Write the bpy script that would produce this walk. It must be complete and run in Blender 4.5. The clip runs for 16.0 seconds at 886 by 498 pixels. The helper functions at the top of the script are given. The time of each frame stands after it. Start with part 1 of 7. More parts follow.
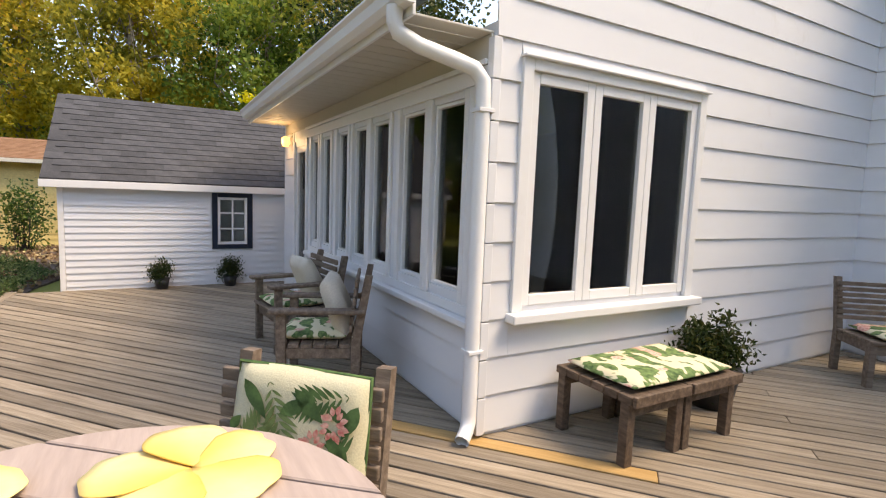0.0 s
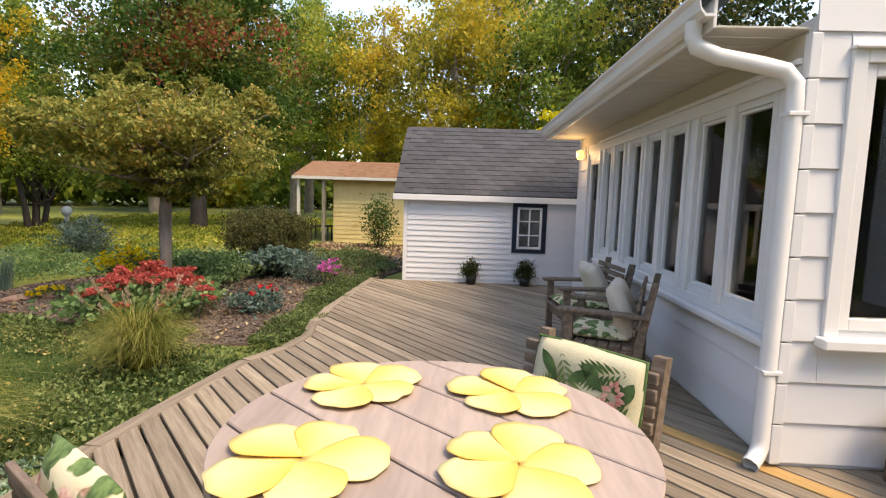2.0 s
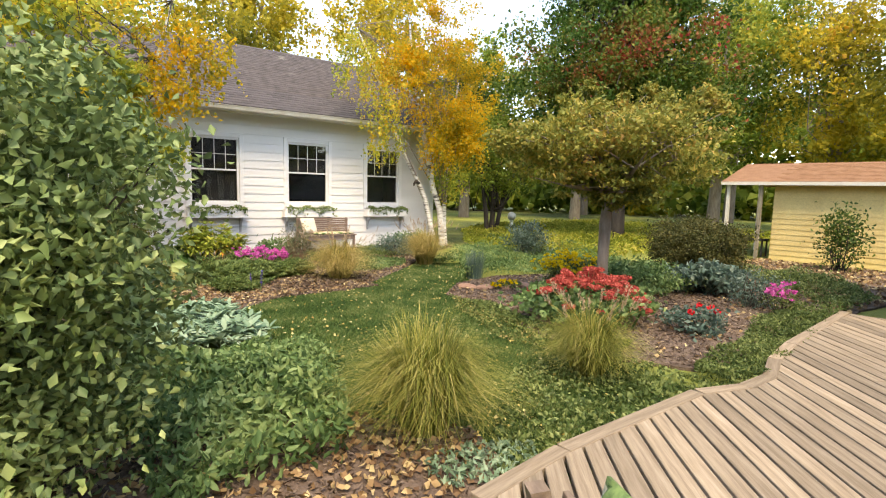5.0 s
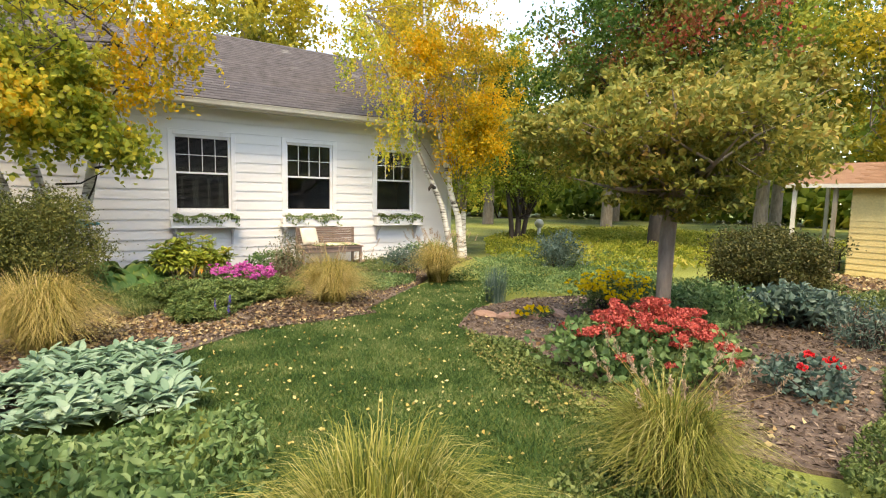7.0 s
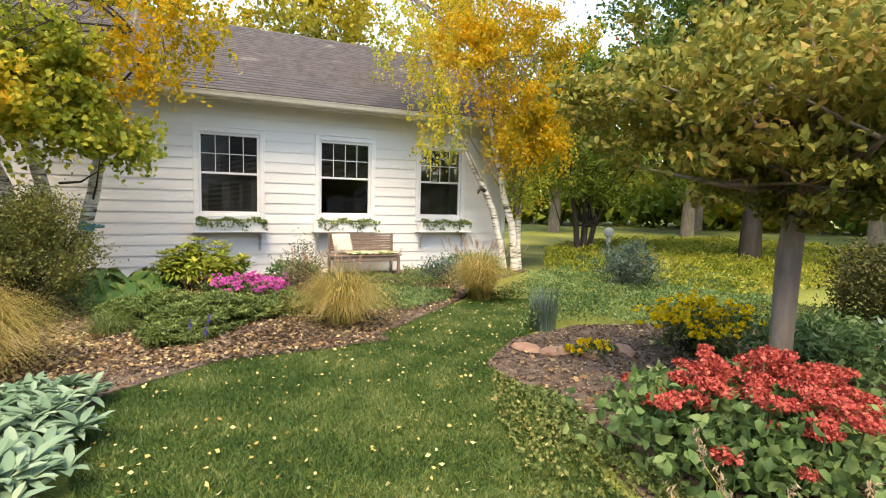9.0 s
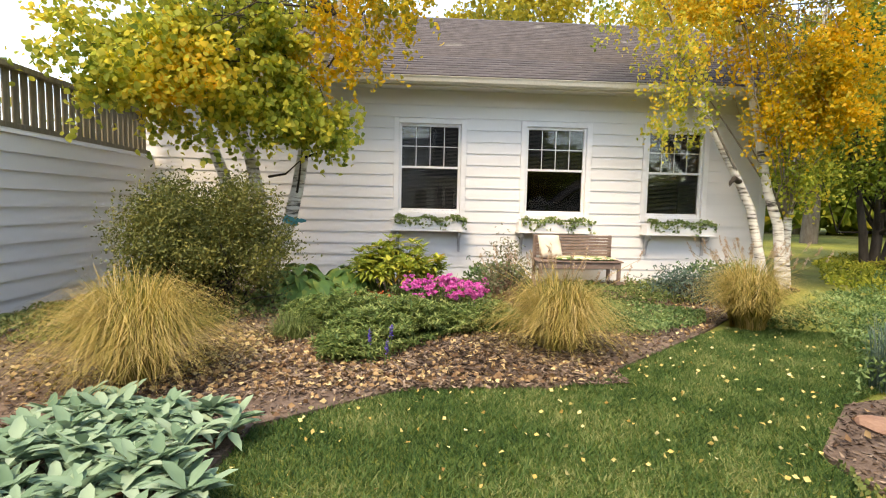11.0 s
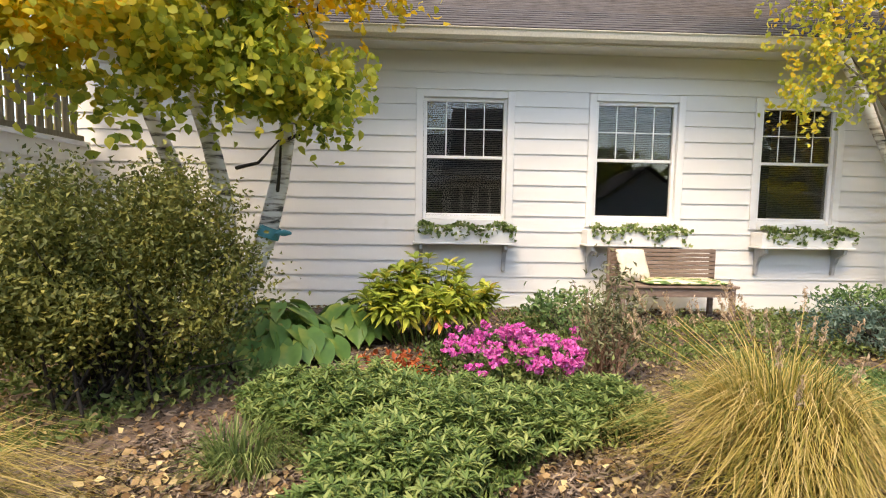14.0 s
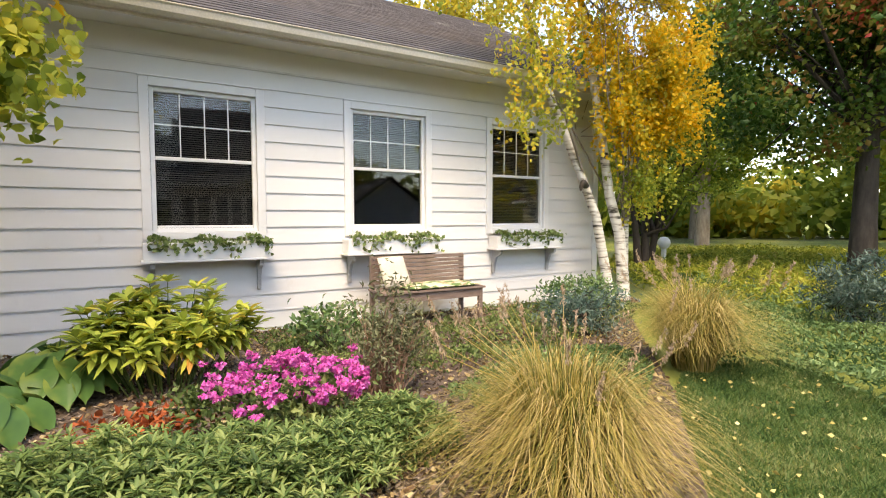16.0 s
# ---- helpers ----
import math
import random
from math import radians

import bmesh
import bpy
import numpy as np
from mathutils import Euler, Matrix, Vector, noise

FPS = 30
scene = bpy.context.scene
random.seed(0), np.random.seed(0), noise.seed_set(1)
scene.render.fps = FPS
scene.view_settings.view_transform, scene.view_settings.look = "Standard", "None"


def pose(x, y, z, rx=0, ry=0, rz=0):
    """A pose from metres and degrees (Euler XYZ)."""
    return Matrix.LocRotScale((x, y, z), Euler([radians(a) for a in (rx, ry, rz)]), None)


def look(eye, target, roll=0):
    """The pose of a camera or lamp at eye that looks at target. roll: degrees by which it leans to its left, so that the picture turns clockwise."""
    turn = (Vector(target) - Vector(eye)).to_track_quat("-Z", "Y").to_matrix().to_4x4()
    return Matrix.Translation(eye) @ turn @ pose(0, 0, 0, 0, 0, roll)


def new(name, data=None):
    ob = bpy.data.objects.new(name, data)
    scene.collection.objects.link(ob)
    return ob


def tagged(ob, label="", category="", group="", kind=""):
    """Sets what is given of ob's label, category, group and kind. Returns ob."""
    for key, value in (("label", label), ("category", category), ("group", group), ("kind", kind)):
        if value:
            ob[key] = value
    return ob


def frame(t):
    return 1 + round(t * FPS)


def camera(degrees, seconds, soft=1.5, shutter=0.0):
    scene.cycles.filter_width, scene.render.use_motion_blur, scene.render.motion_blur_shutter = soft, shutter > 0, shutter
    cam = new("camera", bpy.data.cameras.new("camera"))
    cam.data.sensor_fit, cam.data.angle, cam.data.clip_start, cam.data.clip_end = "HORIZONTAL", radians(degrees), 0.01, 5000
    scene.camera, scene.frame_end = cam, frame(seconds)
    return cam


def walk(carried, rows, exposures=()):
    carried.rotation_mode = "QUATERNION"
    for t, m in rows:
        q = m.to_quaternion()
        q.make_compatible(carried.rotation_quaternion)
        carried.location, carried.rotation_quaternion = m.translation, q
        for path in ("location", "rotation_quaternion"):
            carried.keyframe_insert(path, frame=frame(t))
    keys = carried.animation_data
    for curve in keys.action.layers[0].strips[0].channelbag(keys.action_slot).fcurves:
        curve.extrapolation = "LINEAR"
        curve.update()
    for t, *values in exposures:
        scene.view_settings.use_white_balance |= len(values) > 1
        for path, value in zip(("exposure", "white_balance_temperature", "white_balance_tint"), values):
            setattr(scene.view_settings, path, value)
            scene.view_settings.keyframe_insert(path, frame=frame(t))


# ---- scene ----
cam = camera(82.1, 16.0, 1.15)
PATH = [
    (0, (-3.869, -12.515, 1.357), (-2.011, -13.226, 1.149), 2.2),
    (0.5, (-3.945, -12.443, 1.353), (-2.014, -12.923, 1.148), 2.2),
    (1, (-4.061, -12.393, 1.351), (-2.088, -12.651, 1.148), 2.1),
    (1.5, (-4.145, -12.414, 1.358), (-2.156, -12.389, 1.153), 1.9),
    (2, (-4.208, -12.474, 1.36), (-2.254, -12.1, 1.152), 1.8),
    (2.5, (-4.267, -12.501, 1.374), (-2.409, -11.793, 1.164), 1.9),
    (3, (-4.309, -12.495, 1.394), (-2.588, -11.499, 1.183), 2.0),
    (3.5, (-4.325, -12.467, 1.399), (-2.746, -11.258, 1.188), 1.9),
    (4, (-4.312, -12.377, 1.395), (-2.885, -10.992, 1.182), 1.7),
    (4.5, (-4.237, -12.169, 1.37), (-2.952, -10.652, 1.153), 1.6),
    (5, (-4.132, -11.94, 1.357), (-2.968, -10.329, 1.134), 1.5),
    (7.5, (-2.816, -10.543, 1.354), (-1.736, -8.871, 1.154), 1.2),
    (8, (-2.544, -10.33, 1.329), (-1.466, -8.656, 1.139), 1.2),
    (8.5, (-2.302, -10.158, 1.317), (-1.272, -8.453, 1.135), 1.4),
    (9, (-2.064, -9.885, 1.294), (-1.218, -8.081, 1.113), 1.5),
    (9.5, (-1.838, -9.605, 1.26), (-1.27, -7.696, 1.081), 1.7),
    (10, (-1.694, -9.268, 1.179), (-1.394, -7.299, 1.001), 1.8),
    (12.5, (-2.249, -7.141, 1.043), (-2.189, -5.148, 0.887), 1.1),
    (13, (-2.252, -6.796, 1.08), (-2.179, -4.803, 0.926), 1.1),
    (13.5, (-2.21, -6.475, 1.072), (-2.137, -4.482, 0.921), 1.0),
    (14, (-2.149, -6.204, 1.092), (-2.069, -4.212, 0.934), 1.0),
    (14.5, (-2.171, -5.996, 1.128), (-2.018, -4.008, 0.969), 1.3),
    (15, (-2.168, -5.902, 1.121), (-1.752, -3.95, 0.982), 0.9),
    (15.5, (-2.203, -5.874, 1.086), (-1.483, -4.011, 0.969), 0.3),
    (16, (-2.232, -5.861, 1.089), (-1.221, -4.139, 0.976), -0.1),
]
walk(cam, [(t, look(e, a, r)) for t, e, a, r in PATH],
     exposures=[(0, 2.05, 9500, 15), (1, 1.88, 9500, 15), (2, 2.0, 9600, 15), (3.5, 2.05, 9900, 16), (5, 2.35, 10200, 12), (7.5, 2.37, 10200, 10), (12.5, 2.37, 10400, 13), (16, 2.4, 9900, 13)])

# ---- world, sun ----
SUN_EL, SUN_AZ = 58.0, 210.0
world = bpy.data.worlds.new("world")
scene.world = world
world.use_nodes = True
wn = world.node_tree
sky = wn.nodes.new("ShaderNodeTexSky")
sky.sky_type = 'NISHITA'
sky.sun_disc = False
sky.sun_elevation, sky.sun_rotation = radians(SUN_EL), radians(SUN_AZ)
sky.air_density, sky.dust_density, sky.ozone_density = 0.85, 0.5, 2.4
wn.links.new(sky.outputs[0], wn.nodes["Background"].inputs[0])
wn.nodes["Background"].inputs[1].default_value = 0.15
sun_data = bpy.data.lights.new("sun", 'SUN')
sun_data.energy, sun_data.angle, sun_data.color = 1.05, radians(28), (1.0, 0.94, 0.84)
sun = new("sun", sun_data)
az, el = radians(SUN_AZ), radians(SUN_EL)
SUN_DIR = Vector((math.sin(az) * math.cos(el), math.cos(az) * math.cos(el), math.sin(el)))
sun.matrix_world = look(SUN_DIR * 40, (0, 0, 0))

rng = np.random.default_rng(7)
G = -0.13                       # level of the lawn; the deck is at 0
MH = pose(-1.36, -13.73, 0, 0, 0, 8.5)   # the house's corner, its long wall along +x


# ---- materials ----
def shader(name):
    m = bpy.data.materials.new(name)
    m.use_nodes = True
    return m, m.node_tree, m.node_tree.nodes["Principled BSDF"]


def ramp(nt, fac, stops):
    r = nt.nodes.new("ShaderNodeValToRGB")
    el = r.color_ramp.elements
    while len(el) < len(stops):
        el.new(0.5)
    for e, (p, c) in zip(el, stops):
        e.position, e.color = p, (*c, 1)
    nt.links.new(fac, r.inputs[0])
    return r.outputs[0]


def noise_tex(nt, scale, detail=4, coord="Object", stretch=(1, 1, 1), rough=0.55):
    tc = nt.nodes.new("ShaderNodeTexCoord")
    mp = nt.nodes.new("ShaderNodeMapping")
    mp.inputs["Scale"].default_value = stretch
    n = nt.nodes.new("ShaderNodeTexNoise")
    n.inputs["Scale"].default_value, n.inputs["Detail"].default_value, n.inputs["Roughness"].default_value = scale, detail, rough
    nt.links.new(tc.outputs[coord], mp.inputs[0])
    nt.links.new(mp.outputs[0], n.inputs["Vector"])
    return n.outputs["Fac"]


def mixc(nt, fac, a, b, mode='MIX'):
    m = nt.nodes.new("ShaderNodeMix")
    m.data_type, m.blend_type = 'RGBA', mode
    for sock, v in ((m.inputs[0], fac), (m.inputs[6], a), (m.inputs[7], b)):
        if isinstance(v, (int, float)):
            sock.default_value = v
        elif isinstance(v, tuple):
            sock.default_value = (*v, 1)
        else:
            nt.links.new(v, sock)
    return m.outputs[2]


def bump(nt, bsdf, height, strength=0.3, dist=0.01):
    b = nt.nodes.new("ShaderNodeBump")
    b.inputs["Strength"].default_value, b.inputs["Distance"].default_value = strength, dist
    nt.links.new(height, b.inputs["Height"])
    nt.links.new(b.outputs[0], bsdf.inputs["Normal"])


def surface(name, stops, scale=6, rough=0.7, stretch=(1, 1, 1), fine=60, bumps=0.25, dist=0.004, vary=0.0, metal=0.0, spec=0.4, stain=None):
    """Base colours over a coarse noise, a fine grain for relief, and a shift from piece to piece."""
    m, nt, b = shader(name)
    c = ramp(nt, noise_tex(nt, scale, 5, stretch=stretch), stops)
    fine_n = noise_tex(nt, fine, 3, stretch=stretch)
    c = mixc(nt, 0.35, c, ramp(nt, fine_n, [(0.3, (0.45, 0.45, 0.45)), (0.7, (1, 1, 1))]), 'MULTIPLY')
    if stain:
        mask = ramp(nt, noise_tex(nt, 1.7, 6), [(stain[1], (0, 0, 0)), (stain[1] + 0.15, (1, 1, 1))])
        c = mixc(nt, mask, c, stain[0])
    if vary:
        oi = nt.nodes.new("ShaderNodeObjectInfo")
        c = mixc(nt, 1.0, c, ramp(nt, oi.outputs["Random"], [(0, (1 - vary, 1 - vary, 1 - vary)), (1, (1, 1, 1))]), 'MULTIPLY')
    nt.links.new(c, b.inputs["Base Color"])
    b.inputs["Roughness"].default_value, b.inputs["Metallic"].default_value = rough, metal
    b.inputs["Specular IOR Level"].default_value = spec
    if bumps:
        bump(nt, b, fine_n, bumps, dist)
    return m


def paint(name, low, high, rough):
    """House paint: clean, with faint broad streaks, sparse grime and a fine relief of brush marks."""
    m, nt, b = shader(name)
    c = ramp(nt, noise_tex(nt, 1.1, 4, stretch=(0.5, 0.5, 2.2)), [(0.3, low), (0.7, high)])
    grime = ramp(nt, noise_tex(nt, 3.3, 7, stretch=(1, 1, 0.6), rough=0.7), [(0.60, (1, 1, 1)), (0.78, (0.86, 0.84, 0.80))])
    c = mixc(nt, 0.7, c, grime, 'MULTIPLY')
    oi = nt.nodes.new("ShaderNodeObjectInfo")
    c = mixc(nt, 1.0, c, ramp(nt, oi.outputs["Random"], [(0, (0.955, 0.955, 0.955)), (1, (1, 1, 1))]), 'MULTIPLY')
    nt.links.new(c, b.inputs["Base Color"])
    b.inputs["Roughness"].default_value = rough
    bump(nt, b, noise_tex(nt, 26, 3, stretch=(0.3, 0.3, 3)), 0.10, 0.002)
    return m


def leafy(name, stops, rough=0.5, trans=0.35, patch=0.9, single=0.62, broad=1.1):
    """Leaves: a colour for each leaf, a shift over the crown, and light through the blade."""
    m, nt, b = shader(name)
    geo = nt.nodes.new("ShaderNodeNewGeometry")
    wide = noise_tex(nt, patch, 3)
    add = nt.nodes.new("ShaderNodeMath")
    add.operation = 'MULTIPLY_ADD'
    nt.links.new(geo.outputs["Random Per Island"], add.inputs[0])
    add.inputs[1].default_value = single
    off = nt.nodes.new("ShaderNodeMath")
    off.operation = 'MULTIPLY_ADD'
    nt.links.new(wide, off.inputs[0])
    off.inputs[1].default_value, off.inputs[2].default_value = broad, 0.5 - broad / 2 - single / 2
    nt.links.new(off.outputs[0], add.inputs[2])
    c = ramp(nt, add.outputs[0], stops)
    nt.links.new(c, b.inputs["Base Color"])
    b.inputs["Roughness"].default_value = rough
    b.inputs["Specular IOR Level"].default_value = 0.25
    t = nt.nodes.new("ShaderNodeBsdfTranslucent")
    nt.links.new(c, t.inputs[0])
    mx = nt.nodes.new("ShaderNodeMixShader")
    mx.inputs[0].default_value = trans
    nt.links.new(b.outputs[0], mx.inputs[1])
    nt.links.new(t.outputs[0], mx.inputs[2])
    nt.links.new(mx.outputs[0], nt.nodes["Material Output"].inputs[0])
    return m


def glass_mat():
    m, nt, b = shader("window_glass")
    tr = nt.nodes.new("ShaderNodeBsdfTransparent")
    tr.inputs[0].default_value = (0.75, 0.78, 0.78, 1)
    gl = nt.nodes.new("ShaderNodeBsdfGlossy")
    gl.inputs["Roughness"].default_value = 0.01
    fr = nt.nodes.new("ShaderNodeFresnel")
    fr.inputs[0].default_value = 1.5
    mx = nt.nodes.new("ShaderNodeMixShader")
    nt.links.new(fr.outputs[0], mx.inputs[0])
    nt.links.new(tr.outputs[0], mx.inputs[1])
    nt.links.new(gl.outputs[0], mx.inputs[2])
    nt.links.new(mx.outputs[0], nt.nodes["Material Output"].inputs[0])
    return m


def glow(name, col, strength):
    m, nt, b = shader(name)
    b.inputs["Base Color"].default_value = (*col, 1)
    b.inputs["Emission Color"].default_value, b.inputs["Emission Strength"].default_value = (*col, 1), strength
    return m


WHITE = paint("white_paint", (0.74, 0.74, 0.745), (0.78, 0.78, 0.78), 0.45)
SIDING = paint("white_siding", (0.68, 0.695, 0.725), (0.74, 0.75, 0.77), 0.5)
OLDSIDING = paint("cottage_siding", (0.69, 0.685, 0.685), (0.75, 0.745, 0.74), 0.55)
TRIM = paint("white_trim", (0.75, 0.755, 0.76), (0.79, 0.79, 0.79), 0.4)
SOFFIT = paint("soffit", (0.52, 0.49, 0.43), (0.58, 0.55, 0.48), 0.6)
NAVY = surface("navy_paint", [(0.3, (0.008, 0.016, 0.035)), (0.7, (0.014, 0.025, 0.05))], 4, 0.4, fine=60, bumps=0.05)
YELLOW = surface("yellow_siding", [(0.3, (0.64, 0.47, 0.19)), (0.7, (0.74, 0.57, 0.25))], 2, 0.6, fine=30, bumps=0.1, vary=0.08)
# near-black base colour stands in for the gloom of unlit rooms
UNLIT_BLACK = surface("unlit_room_black", [(0.3, (0.008, 0.0075, 0.007)), (0.7, (0.016, 0.015, 0.014))], 2, 0.9, spec=0.1)
GLASS = glass_mat()
DECK = surface("weathered_deck", [(0.25, (0.21, 0.16, 0.112)), (0.5, (0.365, 0.29, 0.212)), (0.75, (0.49, 0.41, 0.315))], 5, 0.75, (0.35, 6, 6), fine=22, bumps=0.6, dist=0.005, vary=0.42)
NEWDECK = surface("new_deck_board", [(0.25, (0.46, 0.27, 0.10)), (0.75, (0.60, 0.38, 0.16))], 5, 0.7, (0.35, 6, 6), fine=22, bumps=0.4, vary=0.1)
TEAK = surface("table_plank", [(0.25, (0.40, 0.31, 0.265)), (0.75, (0.50, 0.40, 0.35))], 3, 0.65, (0.4, 3, 6), fine=16, bumps=0.3, vary=0.14)
CHAIRWOOD = surface("grey_chair_wood", [(0.25, (0.12, 0.085, 0.062)), (0.5, (0.21, 0.155, 0.118)), (0.75, (0.33, 0.25, 0.19))], 6, 0.7, (1.5, 6, 6), fine=25, bumps=0.5, vary=0.2)
STAINED = surface("dark_stained_wood", [(0.25, (0.065, 0.042, 0.030)), (0.5, (0.13, 0.088, 0.062)), (0.75, (0.22, 0.155, 0.115))], 6, 0.65, (1.5, 6, 6), fine=25, bumps=0.5, vary=0.2)
SHINGLE = surface("grey_shingle", [(0.3, (0.060, 0.062, 0.068)), (0.7, (0.105, 0.105, 0.11))], 7, 0.9, fine=90, bumps=0.8, vary=0.35)
SHINGLE_OLD = surface("weathered_shingle", [(0.3, (0.072, 0.064, 0.068)), (0.7, (0.14, 0.125, 0.13))], 5, 0.85, fine=90, bumps=0.8, vary=0.3, stain=((0.24, 0.23, 0.22), 0.62))
RUSTROOF = surface("brown_roof", [(0.3, (0.26, 0.13, 0.07)), (0.7, (0.36, 0.20, 0.12))], 5, 0.9, fine=70, bumps=0.5, vary=0.2)
CREAM = surface("cream_pillow", [(0.3, (0.62, 0.56, 0.46)), (0.7, (0.72, 0.67, 0.58))], 4, 0.9, fine=120, bumps=0.5)
SOIL = surface("mulch_soil", [(0.25, (0.07, 0.048, 0.038)), (0.5, (0.14, 0.10, 0.08)), (0.75, (0.24, 0.18, 0.145))], 9, 0.95, fine=55, bumps=0.9, dist=0.02)
BARK = surface("bark", [(0.3, (0.17, 0.14, 0.115)), (0.7, (0.32, 0.275, 0.235))], 9, 0.9, (1, 1, 0.3), fine=40, bumps=0.9, dist=0.01)
DARKBARK = surface("dark_bark", [(0.3, (0.03, 0.024, 0.02)), (0.7, (0.07, 0.058, 0.05))], 9, 0.9, (1, 1, 0.3), fine=40, bumps=0.9, dist=0.01)
FENCE = surface("grey_fence", [(0.3, (0.21, 0.18, 0.13)), (0.7, (0.36, 0.31, 0.23))], 5, 0.85, (6, 6, 0.6), fine=30, bumps=0.5, vary=0.3)
STONE = surface("stone", [(0.3, (0.30, 0.17, 0.12)), (0.7, (0.42, 0.27, 0.20))], 5, 0.9, fine=50, bumps=0.7)
TERRA = surface("dark_pot", [(0.3, (0.02, 0.02, 0.022)), (0.7, (0.04, 0.04, 0.04))], 5, 0.5)


def petal_mat():
    """Printed petals: pale yellow, deeper orange-yellow towards the heart and along one edge."""
    m, nt, b = shader("yellow_petal")
    tc = nt.nodes.new("ShaderNodeTexCoord")
    sep = nt.nodes.new("ShaderNodeSeparateXYZ")
    nt.links.new(tc.outputs["Object"], sep.inputs[0])
    ang = nt.nodes.new("ShaderNodeMath")
    ang.operation = 'ARCTAN2'
    nt.links.new(sep.outputs[1], ang.inputs[0])
    nt.links.new(sep.outputs[0], ang.inputs[1])
    fit = nt.nodes.new("ShaderNodeMapRange")
    fit.inputs[1].default_value, fit.inputs[2].default_value = -1.05, 1.05
    nt.links.new(ang.outputs[0], fit.inputs[0])
    c = ramp(nt, fit.outputs[0], [(0.0, (0.84, 0.71, 0.36)), (0.45, (0.84, 0.70, 0.33)), (0.75, (0.82, 0.58, 0.17)), (1.0, (0.75, 0.42, 0.06))])
    gr = nt.nodes.new("ShaderNodeTexGradient")
    gr.gradient_type = 'SPHERICAL'
    mp = nt.nodes.new("ShaderNodeMapping")
    mp.inputs["Scale"].default_value = (5.5, 5.5, 5.5)
    nt.links.new(tc.outputs["Object"], mp.inputs[0])
    nt.links.new(mp.outputs[0], gr.inputs[0])
    c = mixc(nt, ramp(nt, gr.outputs["Fac"], [(0.25, (0, 0, 0)), (0.95, (0.75, 0.75, 0.75))]), c, (0.76, 0.46, 0.08))
    c = mixc(nt, 0.3, c, ramp(nt, noise_tex(nt, 30, 3), [(0.35, (0.86, 0.82, 0.7)), (0.65, (1, 1, 1))]), 'MULTIPLY')
    nt.links.new(c, b.inputs["Base Color"])
    b.inputs["Roughness"].default_value = 0.6
    bump(nt, b, noise_tex(nt, 300, 2), 0.2, 0.001)
    return m


PETAL = petal_mat()


def birch_mat():
    m, nt, b = shader("birch_bark")
    band = noise_tex(nt, 7, 4, stretch=(0.6, 0.6, 3.5))
    c = ramp(nt, band, [(0.34, (0.05, 0.045, 0.04)), (0.42, (0.42, 0.38, 0.33)), (0.5, (0.68, 0.65, 0.60)), (0.7, (0.75, 0.73, 0.69))])
    nt.links.new(c, b.inputs["Base Color"])
    b.inputs["Roughness"].default_value = 0.7
    bump(nt, b, band, 0.5, 0.01)
    return m


BIRCH = birch_mat()


def fabric_mat():
    """Cream cloth printed with green fronds and a few pink blooms."""
    m, nt, b = shader("floral_cloth")
    fronds = noise_tex(nt, 9.0, 2, rough=0.4, stretch=(1, 1.6, 1))
    green = ramp(nt, noise_tex(nt, 26, 3), [(0.35, (0.035, 0.085, 0.025)), (0.65, (0.17, 0.27, 0.09))])
    mask = ramp(nt, fronds, [(0.49, (0, 0, 0)), (0.515, (1, 1, 1))])
    c = mixc(nt, mask, (0.68, 0.62, 0.43), green)
    pk = ramp(nt, noise_tex(nt, 5.5, 1), [(0.62, (0, 0, 0)), (0.65, (1, 1, 1))])
    c = mixc(nt, pk, c, ramp(nt, noise_tex(nt, 60, 2), [(0.35, (0.62, 0.22, 0.18)), (0.65, (0.8, 0.55, 0.45))]))
    nt.links.new(c, b.inputs["Base Color"])
    b.inputs["Roughness"].default_value = 0.85
    bump(nt, b, noise_tex(nt, 220, 2), 0.3, 0.002)
    return m


FLORAL = fabric_mat()
CLOTH = surface("cream_cloth", [(0.3, (0.62, 0.57, 0.38)), (0.7, (0.70, 0.65, 0.46))], 5, 0.85, fine=200, bumps=0.3)
PRINT_GREEN = surface("print_green", [(0.35, (0.03, 0.075, 0.022)), (0.65, (0.10, 0.19, 0.06))], 20, 0.85, fine=120, bumps=0.2)
PRINT_LIGHT = surface("print_sage", [(0.35, (0.10, 0.16, 0.05)), (0.65, (0.18, 0.25, 0.09))], 20, 0.85, fine=120, bumps=0.2)
PRINT_PINK = surface("print_pink", [(0.35, (0.62, 0.16, 0.13)), (0.65, (0.78, 0.45, 0.36))], 60, 0.85, fine=160, bumps=0.2)


def ground_mat():
    m, nt, b = shader("garden_ground")
    c = ramp(nt, noise_tex(nt, 1.2, 5), [(0.3, (0.045, 0.055, 0.018)), (0.5, (0.065, 0.095, 0.024)), (0.7, (0.12, 0.14, 0.045))])
    far = ramp(nt, noise_tex(nt, 0.25, 4), [(0.35, (0.12, 0.17, 0.03)), (0.6, (0.26, 0.28, 0.06)), (0.8, (0.36, 0.33, 0.10))])
    mask = ramp(nt, noise_tex(nt, 0.06, 2), [(0.42, (0, 0, 0)), (0.5, (1, 1, 1))])
    c2 = mixc(nt, mask, c, far)
    fine = noise_tex(nt, 80, 3)
    c2 = mixc(nt, 0.4, c2, ramp(nt, fine, [(0.3, (0.5, 0.5, 0.5)), (0.7, (1.2, 1.2, 1.2))]), 'MULTIPLY')
    nt.links.new(c2, b.inputs["Base Color"])
    b.inputs["Roughness"].default_value = 0.95
    bump(nt, b, fine, 0.8, 0.02)
    return m


